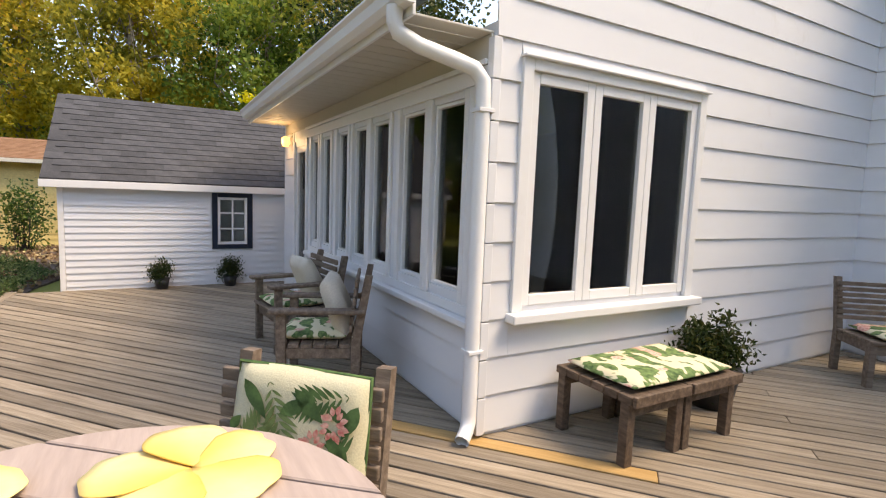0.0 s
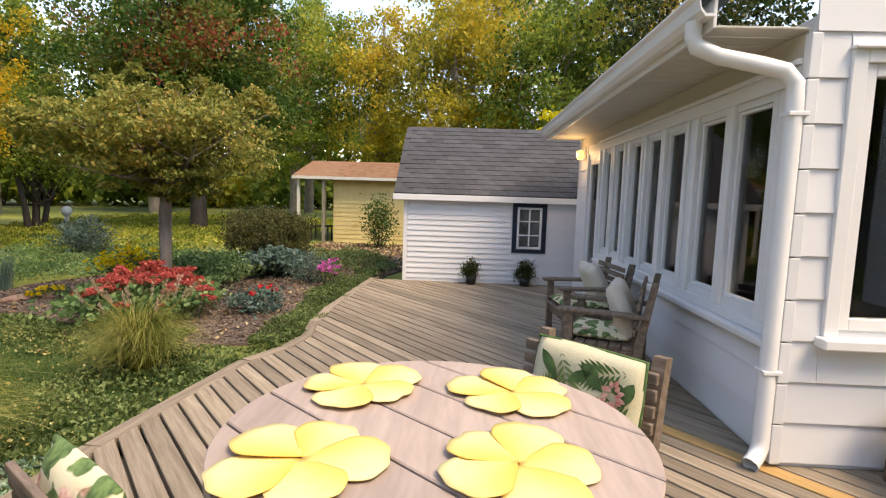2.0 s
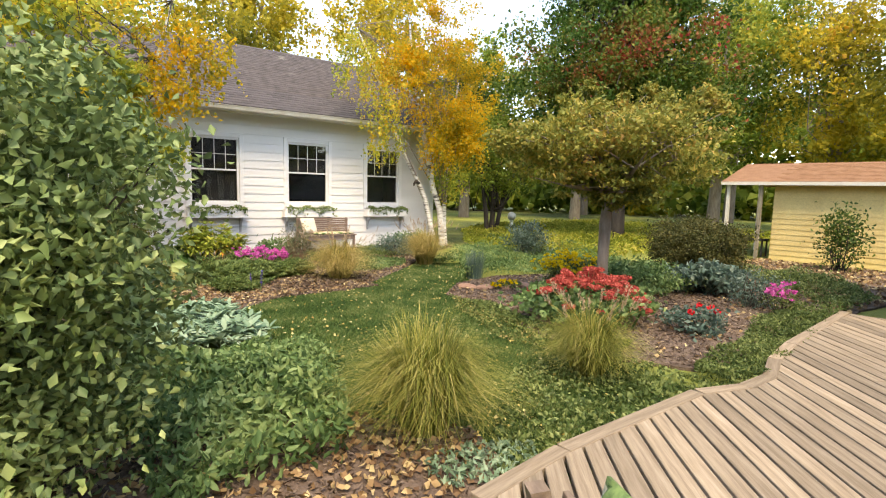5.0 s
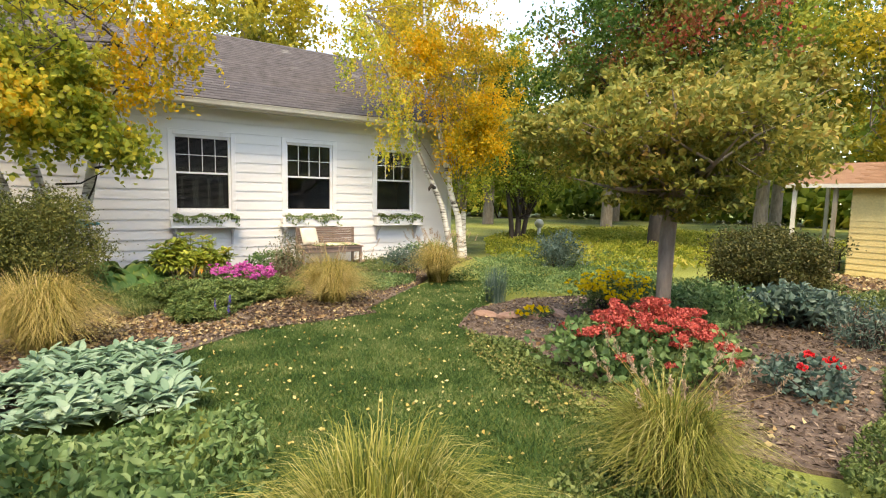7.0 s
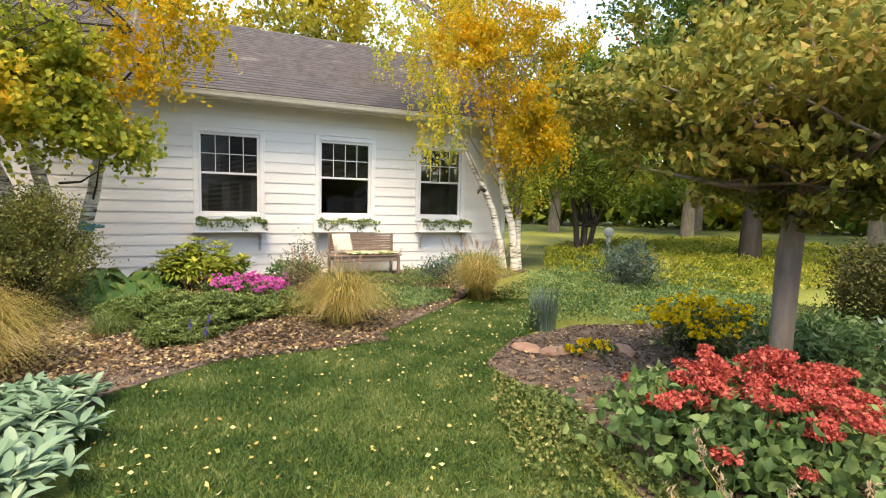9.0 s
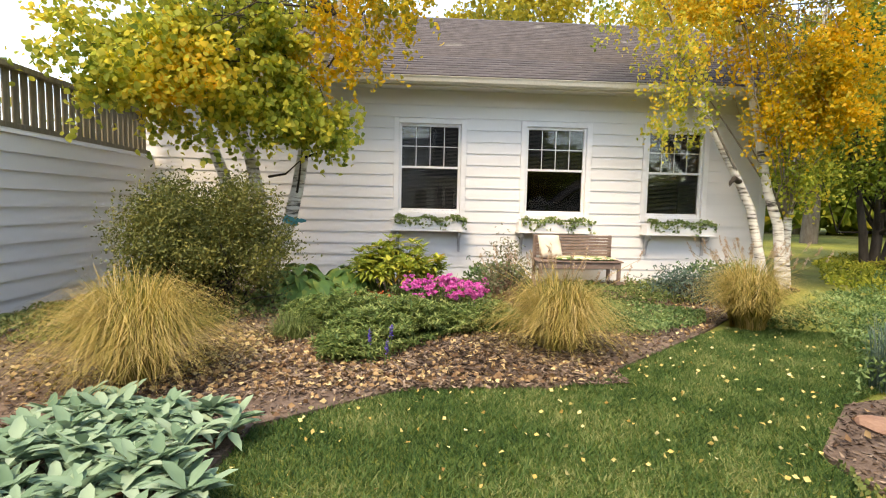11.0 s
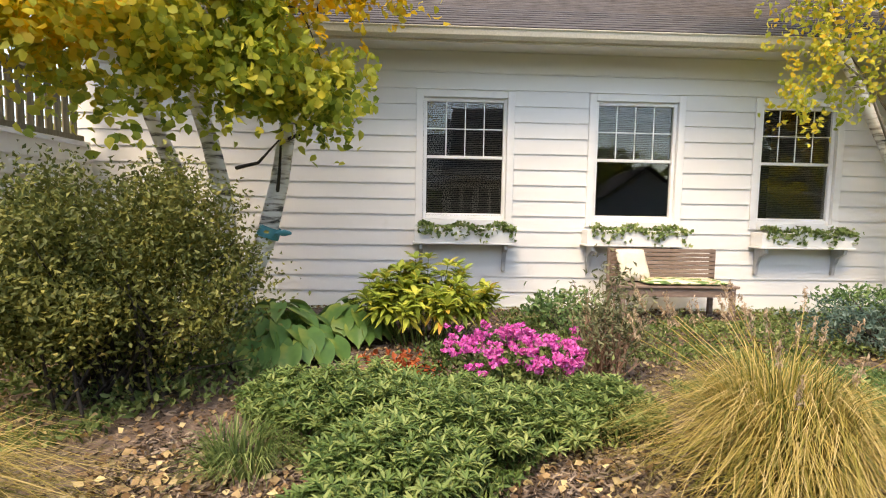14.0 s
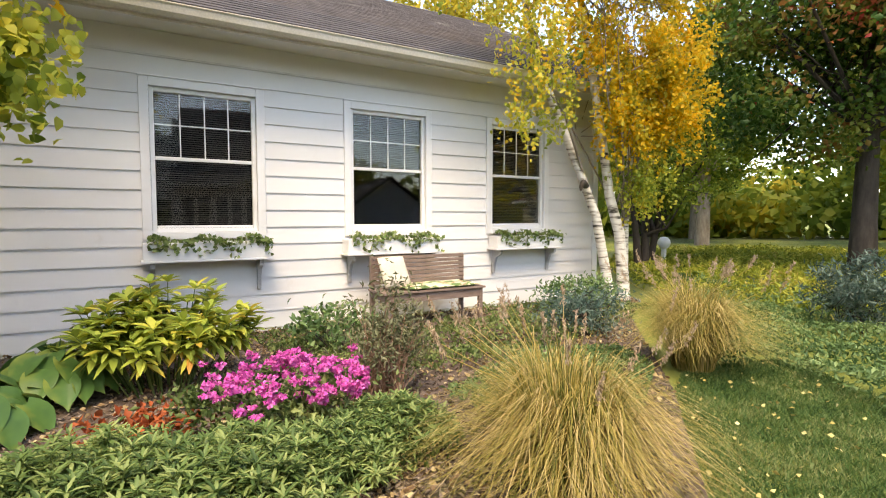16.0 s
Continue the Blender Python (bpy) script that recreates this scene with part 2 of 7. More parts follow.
GROUND = ground_mat()
L_LAWN = leafy("lawn_blade", [(0.05, (0.026, 0.070, 0.020)), (0.45, (0.068, 0.142, 0.038)), (0.75, (0.13, 0.205, 0.065)), (0.97, (0.28, 0.31, 0.13))], 0.6, 0.35, 2.6, 0.8, 1.3)
L_GOLD = leafy("golden_birch_leaf", [(0.05, (0.16, 0.20, 0.03)), (0.35, (0.48, 0.40, 0.05)), (0.6, (0.72, 0.48, 0.04)), (0.9, (0.76, 0.40, 0.03))], 0.5, 0.6)
L_YGREEN = leafy("yellow_green_leaf", [(0.05, (0.15, 0.23, 0.04)), (0.38, (0.40, 0.45, 0.08)), (0.68, (0.70, 0.62, 0.11)), (0.97, (0.80, 0.50, 0.06))], 0.5, 0.62, 0.8, 0.6, 1.6)
L_CRAB = leafy("crabapple_leaf", [(0.05, (0.078, 0.117, 0.029)), (0.4, (0.208, 0.234, 0.052)), (0.75, (0.390, 0.338, 0.078)), (0.95, (0.442, 0.260, 0.078))], 0.5, 0.35)
L_MAPLE = leafy("maple_leaf", [(0.05, (0.026, 0.070, 0.014)), (0.40, (0.055, 0.125, 0.022)), (0.62, (0.16, 0.19, 0.035)), (0.76, (0.26, 0.13, 0.04)), (0.95, (0.36, 0.045, 0.04))], 0.5, 0.4, 0.33, 0.30, 2.4)
L_GREEN = leafy("green_leaf", [(0.1, (0.02, 0.05, 0.012)), (0.5, (0.055, 0.11, 0.022)), (0.9, (0.16, 0.20, 0.04))], 0.5, 0.35)
L_FARGREEN = leafy("woodland_leaf", [(0.1, (0.05, 0.10, 0.016)), (0.45, (0.17, 0.25, 0.04)), (0.75, (0.32, 0.33, 0.05)), (0.95, (0.52, 0.40, 0.05))], 0.6, 0.45, 0.2, 0.4, 2.2)
L_FARGOLD = leafy("woodland_gold_leaf", [(0.1, (0.16, 0.18, 0.03)), (0.45, (0.42, 0.36, 0.05)), (0.75, (0.62, 0.46, 0.05)), (0.95, (0.62, 0.30, 0.05))], 0.6, 0.5, 0.2, 0.4, 2.0)
L_BRIGHT = leafy("bright_yellow_leaf", [(0.1, (0.50, 0.46, 0.03)), (0.9, (0.80, 0.68, 0.04))], 0.6, 0.5)
L_DARKGREEN = leafy("oak_leaf", [(0.1, (0.014, 0.03, 0.008)), (0.5, (0.035, 0.06, 0.014)), (0.9, (0.11, 0.10, 0.025))], 0.5, 0.3)
L_SHRUB = leafy("shrub_leaf", [(0.1, (0.065, 0.115, 0.042)), (0.5, (0.16, 0.245, 0.092)), (0.9, (0.38, 0.46, 0.19))], 0.45, 0.15)
L_BOX = leafy("dense_shrub_leaf", [(0.1, (0.06, 0.08, 0.024)), (0.5, (0.14, 0.16, 0.046)), (0.85, (0.29, 0.275, 0.08)), (1, (0.40, 0.29, 0.11))], 0.5, 0.3)
L_PEONY = leafy("peony_leaf", [(0.1, (0.15, 0.23, 0.045)), (0.5, (0.38, 0.46, 0.09)), (0.75, (0.562, 0.525, 0.100)), (0.97, (0.625, 0.213, 0.050))], 0.45, 0.35)
L_HOSTA = leafy("hosta_leaf", [(0.1, (0.05, 0.13, 0.045)), (0.5, (0.105, 0.22, 0.06)), (0.9, (0.36, 0.40, 0.09))], 0.35, 0.25, 0.9, 0.2, 1.6)
L_COVER = leafy("ground_cover_leaf", [(0.1, (0.045, 0.085, 0.026)), (0.5, (0.125, 0.185, 0.06)), (0.9, (0.30, 0.36, 0.14))], 0.5, 0.35, 1.6, 0.7, 1.3)
L_SILVER = leafy("silver_leaf", [(0.1, (0.10, 0.19, 0.115)), (0.5, (0.21, 0.33, 0.225)), (0.9, (0.38, 0.48, 0.35))], 0.8, 0.2)
L_BLUE = leafy("blue_green_leaf", [(0.1, (0.04, 0.09, 0.075)), (0.5, (0.10, 0.17, 0.14)), (0.9, (0.24, 0.31, 0.27))], 0.6, 0.25)
L_MINT = leafy("mint_leaf", [(0.1, (0.05, 0.11, 0.042)), (0.5, (0.125, 0.225, 0.082)), (0.9, (0.31, 0.42, 0.18))], 0.5, 0.35, 1.6, 0.6, 1.5)
L_STRAW = leafy("straw_blade", [(0.05, (0.07, 0.09, 0.02)), (0.3, (0.24, 0.22, 0.05)), (0.6, (0.50, 0.38, 0.12)), (0.95, (0.68, 0.52, 0.26))], 0.6, 0.35, 3.0, 0.9, 0.7)
L_GRASS = leafy("grass_blade", [(0.05, (0.05, 0.085, 0.015)), (0.4, (0.18, 0.21, 0.04)), (0.75, (0.40, 0.38, 0.10)), (0.95, (0.60, 0.52, 0.22))], 0.6, 0.35, 3.0, 0.9, 0.7)
L_MEADOW = leafy("meadow_leaf", [(0.1, (0.10, 0.15, 0.02)), (0.45, (0.28, 0.33, 0.05)), (0.8, (0.50, 0.48, 0.09)), (0.97, (0.60, 0.46, 0.16))], 0.6, 0.45, 0.4, 0.6, 1.4)
L_TWIG = leafy("twiggy_shrub_leaf", [(0.1, (0.07, 0.085, 0.045)), (0.5, (0.17, 0.185, 0.10)), (0.9, (0.33, 0.31, 0.20))], 0.6, 0.25)
L_CLOVER = leafy("clover_leaf", [(0.1, (0.06, 0.10, 0.03)), (0.5, (0.13, 0.18, 0.055)), (0.85, (0.25, 0.25, 0.09)), (0.98, (0.40, 0.28, 0.14))], 0.7, 0.2, 1.6, 0.8, 1.0)
L_FEATHER = leafy("feathery_perennial_leaf", [(0.1, (0.05, 0.10, 0.03)), (0.5, (0.125, 0.20, 0.06)), (0.9, (0.31, 0.37, 0.14))], 0.5, 0.3, 1.6, 0.75, 1.2)
L_RED = leafy("sedum_bloom", [(0.1, (0.30, 0.04, 0.04)), (0.5, (0.50, 0.09, 0.078)), (0.9, (0.64, 0.19, 0.155))], 0.8, 0.15)
L_MAGENTA = leafy("magenta_bloom", [(0.1, (0.50, 0.05, 0.30)), (0.5, (0.70, 0.12, 0.48)), (0.9, (0.82, 0.30, 0.62))], 0.7, 0.25)
L_YBLOOM = leafy("yellow_bloom", [(0.1, (0.72, 0.46, 0.01)), (0.9, (0.85, 0.66, 0.03))], 0.7, 0.25)
L_REDFL = leafy("red_bloom", [(0.1, (0.60, 0.012, 0.02)), (0.9, (0.78, 0.03, 0.05))], 0.6, 0.2)
L_RUST = leafy("rust_leaf", [(0.1, (0.26, 0.05, 0.02)), (0.9, (0.50, 0.14, 0.05))], 0.6, 0.2)
L_LITTER = leafy("fallen_leaf", [(0.05, (0.11, 0.062, 0.038)), (0.4, (0.25, 0.155, 0.085)), (0.75, (0.42, 0.30, 0.16)), (0.97, (0.58, 0.48, 0.27))], 0.8, 0.1, 1.5, 0.95, 0.5)
L_LAWNLEAF = leafy("lawn_fallen_leaf", [(0.05, (0.26, 0.15, 0.06)), (0.3, (0.46, 0.34, 0.10)), (0.65, (0.60, 0.52, 0.22)), (0.95, (0.64, 0.60, 0.36))], 0.8, 0.1)
L_TRIMMED = leafy("trimmed_shrub_leaf", [(0.1, (0.03, 0.042, 0.014)), (0.5, (0.075, 0.088, 0.026)), (0.9, (0.16, 0.14, 0.05))], 0.5, 0.25, 2.0, 0.7, 1.2)
L_CHIP = leafy("mulch_chip", [(0.1, (0.05, 0.036, 0.03)), (0.5, (0.15, 0.108, 0.085)), (0.9, (0.38, 0.30, 0.235))], 0.9, 0.0)


# ---- mesh helpers ----
def part(name, data, material, parent=None, label=""):
    """Links a bmesh or mesh as one object, under a thing or a part."""
    if isinstance(data, bmesh.types.BMesh):
        me = bpy.data.meshes.new(name)
        data.to_mesh(me)
        data.free()
    else:
        me = data
    if not me.materials:
        me.materials.append(material)
    ob = new(name, me)
    if parent:
        ob.parent = parent
    if label:
        ob["label"] = label
    return ob


def thing(name, m, label, category, group="", kind=""):
    ob = new(name)
    ob.matrix_world = m
    return tagged(ob, label, category, group, kind)


def np_mesh(name, verts, faces, smooth=False):
    """A mesh from arrays: verts (n, 3), faces (m, k)."""
    verts, faces = np.asarray(verts, np.float32), np.asarray(faces, np.int32)
    me = bpy.data.meshes.new(name)
    k = faces.shape[1]
    me.vertices.add(len(verts))
    me.vertices.foreach_set("co", verts.ravel())
    me.loops.add(faces.size)
    me.loops.foreach_set("vertex_index", faces.ravel())
    me.polygons.add(len(faces))
    me.polygons.foreach_set("loop_start", np.arange(0, faces.size, k, dtype=np.int32))
    me.polygons.foreach_set("loop_total", np.full(len(faces), k, np.int32))
    if smooth:
        me.polygons.foreach_set("use_smooth", np.ones(len(faces), bool))
    me.update(calc_edges=True)
    return me


def box_bm(bm, x0, y0, z0, x1, y1, z1, bevel=0.0):
    r = bmesh.ops.create_cube(bm, size=1.0, matrix=Matrix.LocRotScale(((x0 + x1) / 2, (y0 + y1) / 2, (z0 + z1) / 2), None, (abs(x1 - x0), abs(y1 - y0), abs(z1 - z0))))
    if bevel:
        es = {e for v in r["verts"] for e in v.link_edges}
        bmesh.ops.bevel(bm, geom=list(es), offset=bevel, segments=2, affect='EDGES', profile=0.5)
    return bm


def box(x0, y0, z0, x1, y1, z1, bevel=0.004):
    return box_bm(bmesh.new(), x0, y0, z0, x1, y1, z1, bevel)


def prism(poly, z0, z1, bevel=0.0):
    """A flat polygon (x, y points) drawn out from z0 to z1."""
    bm = bmesh.new()
    lo = [bm.verts.new((x, y, z0)) for x, y in poly]
    hi = [bm.verts.new((x, y, z1)) for x, y in poly]
    n = len(poly)
    bm.faces.new(hi)
    bm.faces.new(lo[::-1])
    for i in range(n):
        bm.faces.new((lo[i], lo[(i + 1) % n], hi[(i + 1) % n], hi[i]))
    bmesh.ops.recalc_face_normals(bm, faces=bm.faces)
    if bevel:
        top = [e for e in bm.edges if all(v in hi for v in e.verts)]
        bmesh.ops.bevel(bm, geom=top, offset=bevel, segments=1, affect='EDGES')
    return bm


def tube_arrays(pts, radii, seg=8):
    """Rings along a line, closed at the tip."""
    pts = np.asarray(pts, float)
    n = len(pts)
    V, F = [], []
    for i in range(n):
        t = pts[min(i + 1, n - 1)] - pts[max(i - 1, 0)]
        t = t / (np.linalg.norm(t) + 1e-9)
        a = np.cross(t, (0.31, 0.95, 0.02))
        a /= np.linalg.norm(a) + 1e-9
        b = np.cross(t, a)
        for k in range(seg):
            w = 2 * math.pi * k / seg
            V.append(pts[i] + radii[i] * (math.cos(w) * a + math.sin(w) * b))
    for i in range(n - 1):
        for k in range(seg):
            F.append((i * seg + k, i * seg + (k + 1) % seg, (i + 1) * seg + (k + 1) % seg, (i + 1) * seg + k))
    return np.array(V), np.array(F)


def tubes_mesh(name, lines, seg=8):
    V, F, o = [], [], 0
    for pts, radii in lines:
        v, f = tube_arrays(pts, radii, seg)
        V.append(v)
        F.append(f + o)
        o += len(v)
    return np_mesh(name, np.concatenate(V), np.concatenate(F), True)


def unit(a):
    return a / (np.linalg.norm(a, axis=1, keepdims=True) + 1e-9)


def leaves_mesh(name, P, size, width=0.5, axis=None, spread=1.0, fold=0.15, vary=0.5):
    """One small folded leaf at each point; axis: the way the leaves lean, spread: how freely they turn."""
    P = np.asarray(P, float)
    n = len(P)
    d = rng.normal(size=(n, 3)) * spread
    if axis is not None:
        d = d + np.asarray(axis)
    d = unit(d)
    s = unit(np.cross(d, rng.normal(size=(n, 3))))
    nn = np.cross(s, d)
    L = size * (1 - vary / 2 + vary * rng.random((n, 1)))
    W = L * width / 2
    if 0.06 <= size < 0.1 and width > 0.2:
        def at(q, side, drop):
            return P + d * L * (q - 0.5) + s * W * side + nn * L * drop
        rows = [at(0, 0, 0), at(0.3, 0, 0.03), at(0.68, 0, 0.01), at(1, 0, -fold), at(0.25, 0.9, fold * 0.8), at(0.62, 0.85, fold * 0.6), at(0.25, -0.9, fold * 0.8), at(0.62, -0.85, fold * 0.6)]
        V = np.stack(rows, 1).reshape(-1, 3)
        i = np.arange(n)[:, None, None] * 8
        tri = np.array([(0, 4, 1), (1, 4, 5), (1, 5, 2), (2, 5, 3), (0, 1, 6), (1, 7, 6), (1, 2, 7), (2, 3, 7)])
        return np_mesh(name, V, (i + tri[None]).reshape(-1, 3), True)
    base = P - d * L / 2
    tip = P + d * L / 2 - nn * L * fold
    mid = P - d * L * 0.05
    V = np.stack([base, mid + s * W + nn * L * fold, tip, mid - s * W + nn * L * fold], 1).reshape(-1, 3)
    i = np.arange(n)[:, None] * 4
    F = np.concatenate([i + np.array([[0, 1, 2]]), i + np.array([[0, 2, 3]])], 0)
    return np_mesh(name, V, F)


def blob_points(n, c, r, clumps=60, tight=0.22, shell=0.6, low=-1.0):
    """Points for a crown: clumps through an ellipsoid, denser to its skin, so that the outline is uneven and has gaps."""
    k = unit(rng.normal(size=(clumps * 4, 3)))
    rad = shell + (1.0 - shell) * rng.random((clumps * 4, 1)) ** 0.7
    rad = np.where(rng.random((clumps * 4, 1)) < 0.25, rad * rng.random((clumps * 4, 1)), rad)
    k = k * rad
    k = k[k[:, 2] > low][:clumps]
    w = 0.6 + 0.8 * rng.random(len(k))
    idx = rng.choice(len(k), n, p=w / w.sum())
    p = k[idx] + rng.normal(size=(n, 3)) * tight * (0.5 + w[idx][:, None] * 0.6)
    return p * np.asarray(r) + np.asarray(c)


def clump_blades(n, radius, height, droop=0.7, width=0.006, seg=5, base=0.12, lean=(0, 0)):
    """Arching blades out of one crown: arrays of narrow strips that taper to the tip."""
    a = rng.random(n) * 2 * math.pi
    out = np.sqrt(rng.random(n))
    r = radius * (0.15 + 1.0 * out * (0.45 + 0.75 * rng.random(n)))
    h = height * (0.45 + 0.65 * rng.random(n)) * (1.10 - 0.35 * out)
    b0 = base * np.sqrt(rng.random(n))
    bx, by = b0 * np.cos(a + 0.6), b0 * np.sin(a + 0.6)
    t = np.linspace(0, 1, seg + 1)
    hor = t ** 1.7
    ver = np.sin(np.pi * 0.5 * np.minimum(1, t * 1.25)) - droop * out[:, None] * np.maximum(0, t - 0.55) ** 1.6 * 1.7
    wig = rng.normal(size=(n, 1)) * 0.42 * t
    ca, sa = np.cos(a[:, None] + wig), np.sin(a[:, None] + wig)
    X = bx[:, None] + (r[:, None] * hor) * ca + lean[0] * t
    Y = by[:, None] + (r[:, None] * hor) * sa + lean[1] * t
    Z = np.maximum(h[:, None] * ver, 0.01)
    w = width * (1 - t) ** 0.7 * (0.7 + 0.6 * rng.random((n, 1)))
    sx, sy = -sa * w, ca * w
    V = np.stack([np.stack([X - sx, Y - sy, Z], -1), np.stack([X + sx, Y + sy, Z], -1)], 2).reshape(n, -1, 3)
    m = 2 * (seg + 1)
    f = np.array([(2 * j, 2 * j + 1, 2 * j + 3, 2 * j + 2) for j in range(seg)])
    F = (np.arange(n)[:, None, None] * m + f[None]).reshape(-1, 4)
    return V.reshape(-1, 3), F


def clip_half(poly, nx, ny, c):
    """The part of a polygon with nx*x + ny*y <= c."""
    out = []
    for i in range(len(poly)):
        p, q = poly[i - 1], poly[i]
        dp, dq = nx * p[0] + ny * p[1] - c, nx * q[0] + ny * q[1] - c
        if (dp <= 0) != (dq <= 0):
            k = dp / (dp - dq)
            out.append((p[0] + k * (q[0] - p[0]), p[1] + k * (q[1] - p[1])))
        if dq <= 0:
            out.append(q)
    return out


def clip_poly(poly, region):
    """The part of a polygon inside a convex region given counter-clockwise."""
    for i in range(len(region)):
        (ax, ay), (bx, by) = region[i - 1], region[i]
        nx, ny = by - ay, -(bx - ax)
        poly = clip_half(poly, nx, ny, nx * ax + ny * ay)
        if len(poly) < 3:
            return []
    return poly


def inside(P, poly):
    """Which points of (n, 2) lie in a polygon."""
    x, y = P[:, 0], P[:, 1]
    r = np.zeros(len(P), bool)
    for i in range(len(poly)):
        (ax, ay), (bx, by) = poly[i - 1], poly[i]
        c = ((ay > y) != (by > y)) & (x < (bx - ax) * (y - ay) / (by - ay + 1e-12) + ax)
        r ^= c
    return r


def scatter_in(n, poly):
    p = np.array(poly)
    lo, hi = p.min(0), p.max(0)
    q = lo + rng.random((n * 3, 2)) * (hi - lo)
    return q[inside(q, poly)][:n]


# ---- walls, windows, roofs ----
def plank(x0, x1, z0, z1, yb, yt):
    """A lapped board: yb proud at the foot, yt at the head."""
    bm = bmesh.new()
    v = [bm.verts.new(p) for p in ((x0, 0.0, z0), (x1, 0.0, z0), (x1, -yb, z0), (x0, -yb, z0), (x0, 0.0, z1), (x1, 0.0, z1), (x1, -yt, z1), (x0, -yt, z1))]
    for f in ((0, 1, 2, 3), (7, 6, 5, 4), (3, 2, 6, 7), (1, 0, 4, 5), (0, 3, 7, 4), (2, 1, 5, 6)):
        bm.faces.new([v[i] for i in f])
    bmesh.ops.recalc_face_normals(bm, faces=bm.faces)
    return bm


def wall(name, m, x0, x1, z0, z1, openings, material, thick=0.12, label="", top=None):
    """A wall with openings that go through; it runs along x, faces -y. top(x): a sloping head."""
    ob_bm = bmesh.new()
    xs = sorted({x0, x1, *[a for o in openings for a in o[:2]]})
    for a, b in zip(xs, xs[1:]):
        mid = (a + b) / 2
        zs = [z0]
        for o in sorted([o for o in openings if o[0] < mid < o[1]], key=lambda o: o[2]):
            zs += [o[2], o[3]]
        zs.append(z1)
        for lo, hi in zip(zs[::2], zs[1::2]):
            if hi - lo > 0.005:
                box_bm(ob_bm, a, 0, lo, b, thick, hi)
    ob = part(name, ob_bm, material)
    ob.matrix_world = m
    return tagged(ob, label, "wall", kind="structure")


def siding(parent, x0, x1, z0, z1, openings, exposure, material, lap=0.014, limit=None, name="siding_board", long=None):
    n = int(math.ceil((z1 - z0) / exposure - 0.05))
    for k in range(n):
        za, zb = z0 + k * exposure, min(z1, z0 + (k + 1) * exposure + 0.004)
        a0, a1 = (x0, x1) if limit is None else limit(za)
        if a1 - a0 < 0.05:
            continue
        cuts = sorted({a0, a1, *[min(max(q, a0), a1) for o in openings for q in o[:2]]})
        runs = []
        for a, b in zip(cuts, cuts[1:]):
            if b - a < 0.01:
                continue
            mid = (a + b) / 2
            lo, hi = za, zb
            for o in openings:
                if o[0] < mid < o[1] and o[2] < hi and o[3] > lo:
                    if o[2] > lo + 0.012:
                        hi = o[2]
                    elif o[3] < hi - 0.012:
                        lo = o[3]
                    else:
                        lo = hi
            if hi - lo < 0.012:
                continue
            if runs and abs(runs[-1][1] - a) < 1e-6 and runs[-1][2:] == (lo, hi):
                runs[-1] = (runs[-1][0], b, lo, hi)
            else:
                runs.append((a, b, lo, hi))
        for a, b, lo, hi in runs:
            part(name, plank(a + 0.0015, b - 0.0015, lo + exposure * 0.03, hi, lap + 0.006, 0.004), material, parent)


def frame_bars(parent, x0, x1, z0, z1, w, y0, y1, material, name="frame_bar", bevel=0.004):
    """Four bars round an opening, butted end to end."""
    part(name, box(x0, y0, z0, x0 + w, y1, z1, bevel), material, parent)
    part(name, box(x1 - w, y0, z0, x1, y1, z1, bevel), material, parent)
    part(name, box(x0 + w + 0.001, y0, z1 - w, x1 - w - 0.001, y1, z1, bevel), material, parent)
    part(name, box(x0 + w + 0.001, y0, z0, x1 - w - 0.001, y1, z0 + w, bevel), material, parent)


def pane(parent, x0, x1, z0, z1, y):
    p = part("pane", box(x0, y - 0.003, z0, x1, y + 0.003, z1, 0), GLASS, parent, "clear window glass")
    p.visible_shadow = False
    return p


def shingle_mesh():
    bm = bmesh.new()
    v = [bm.verts.new(p) for p in ((0, 0, 0.010), (0.297, 0, 0.010), (0.297, 0.15, 0.001), (0, 0.15, 0.001), (0, 0, 0), (0.297, 0, 0))]
    for f in ((0, 1, 2, 3), (4, 5, 1, 0), (4, 0, 3), (1, 5, 2)):
        bm.faces.new([v[i] for i in f])
    me = bpy.data.meshes.new("shingle")
    bm.to_mesh(me)
    bm.free()
    return me


def roof_shingles(parent, width, slope, material, singles, row=0.135):
    """Courses of tabs up a roof plane whose foot lies along x; the lowest courses as single tabs, the rest in one mesh."""
    rows, cols = int(slope / row), int(width / 0.3) + 1
    me = shingle_mesh()
    V, F = [], []
    for r in range(rows):
        off = (r % 3) * 0.1
        for c in range(cols):
            x = c * 0.3 - off
            if x < -0.02 or x + 0.3 > width + 0.02:
                continue
            if r < singles:
                o = part("shingle", me, material, parent)
                o.location = (x, r * row, 0.002)
            else:
                h = 0.008 + 0.006 * rng.random()
                b = len(V)
                V += [(x, r * row, h), (x + 0.295, r * row, h), (x + 0.295, r * row + 0.15, 0.001), (x, r * row + 0.15, 0.001), (x, r * row, 0), (x + 0.295, r * row, 0)]
                F += [(b, b + 1, b + 2, b + 3), (b + 4, b + 5, b + 1, b)]
    if V:
        o = part("shingles", np_mesh("shingles", V, F), material, parent)
        o["kind"] = "stuff"


# -- ground --
def ground():
    bm = bmesh.new()
    bmesh.ops.create_grid(bm, x_segments=60, y_segments=60, size=45)
    for v in bm.verts:
        d = max(abs(v.co.x), abs(v.co.y))
        if d > 40:
            v.co.x *= 20
            v.co.y *= 20
        v.co.z = G - 0.01 + 0.012 * noise.noise(v.co * 0.6) if d < 40 else G - 0.02
    tagged(part("ground", bm, GROUND), "grassy garden ground with soil showing, around the deck", "ground", kind="structure")


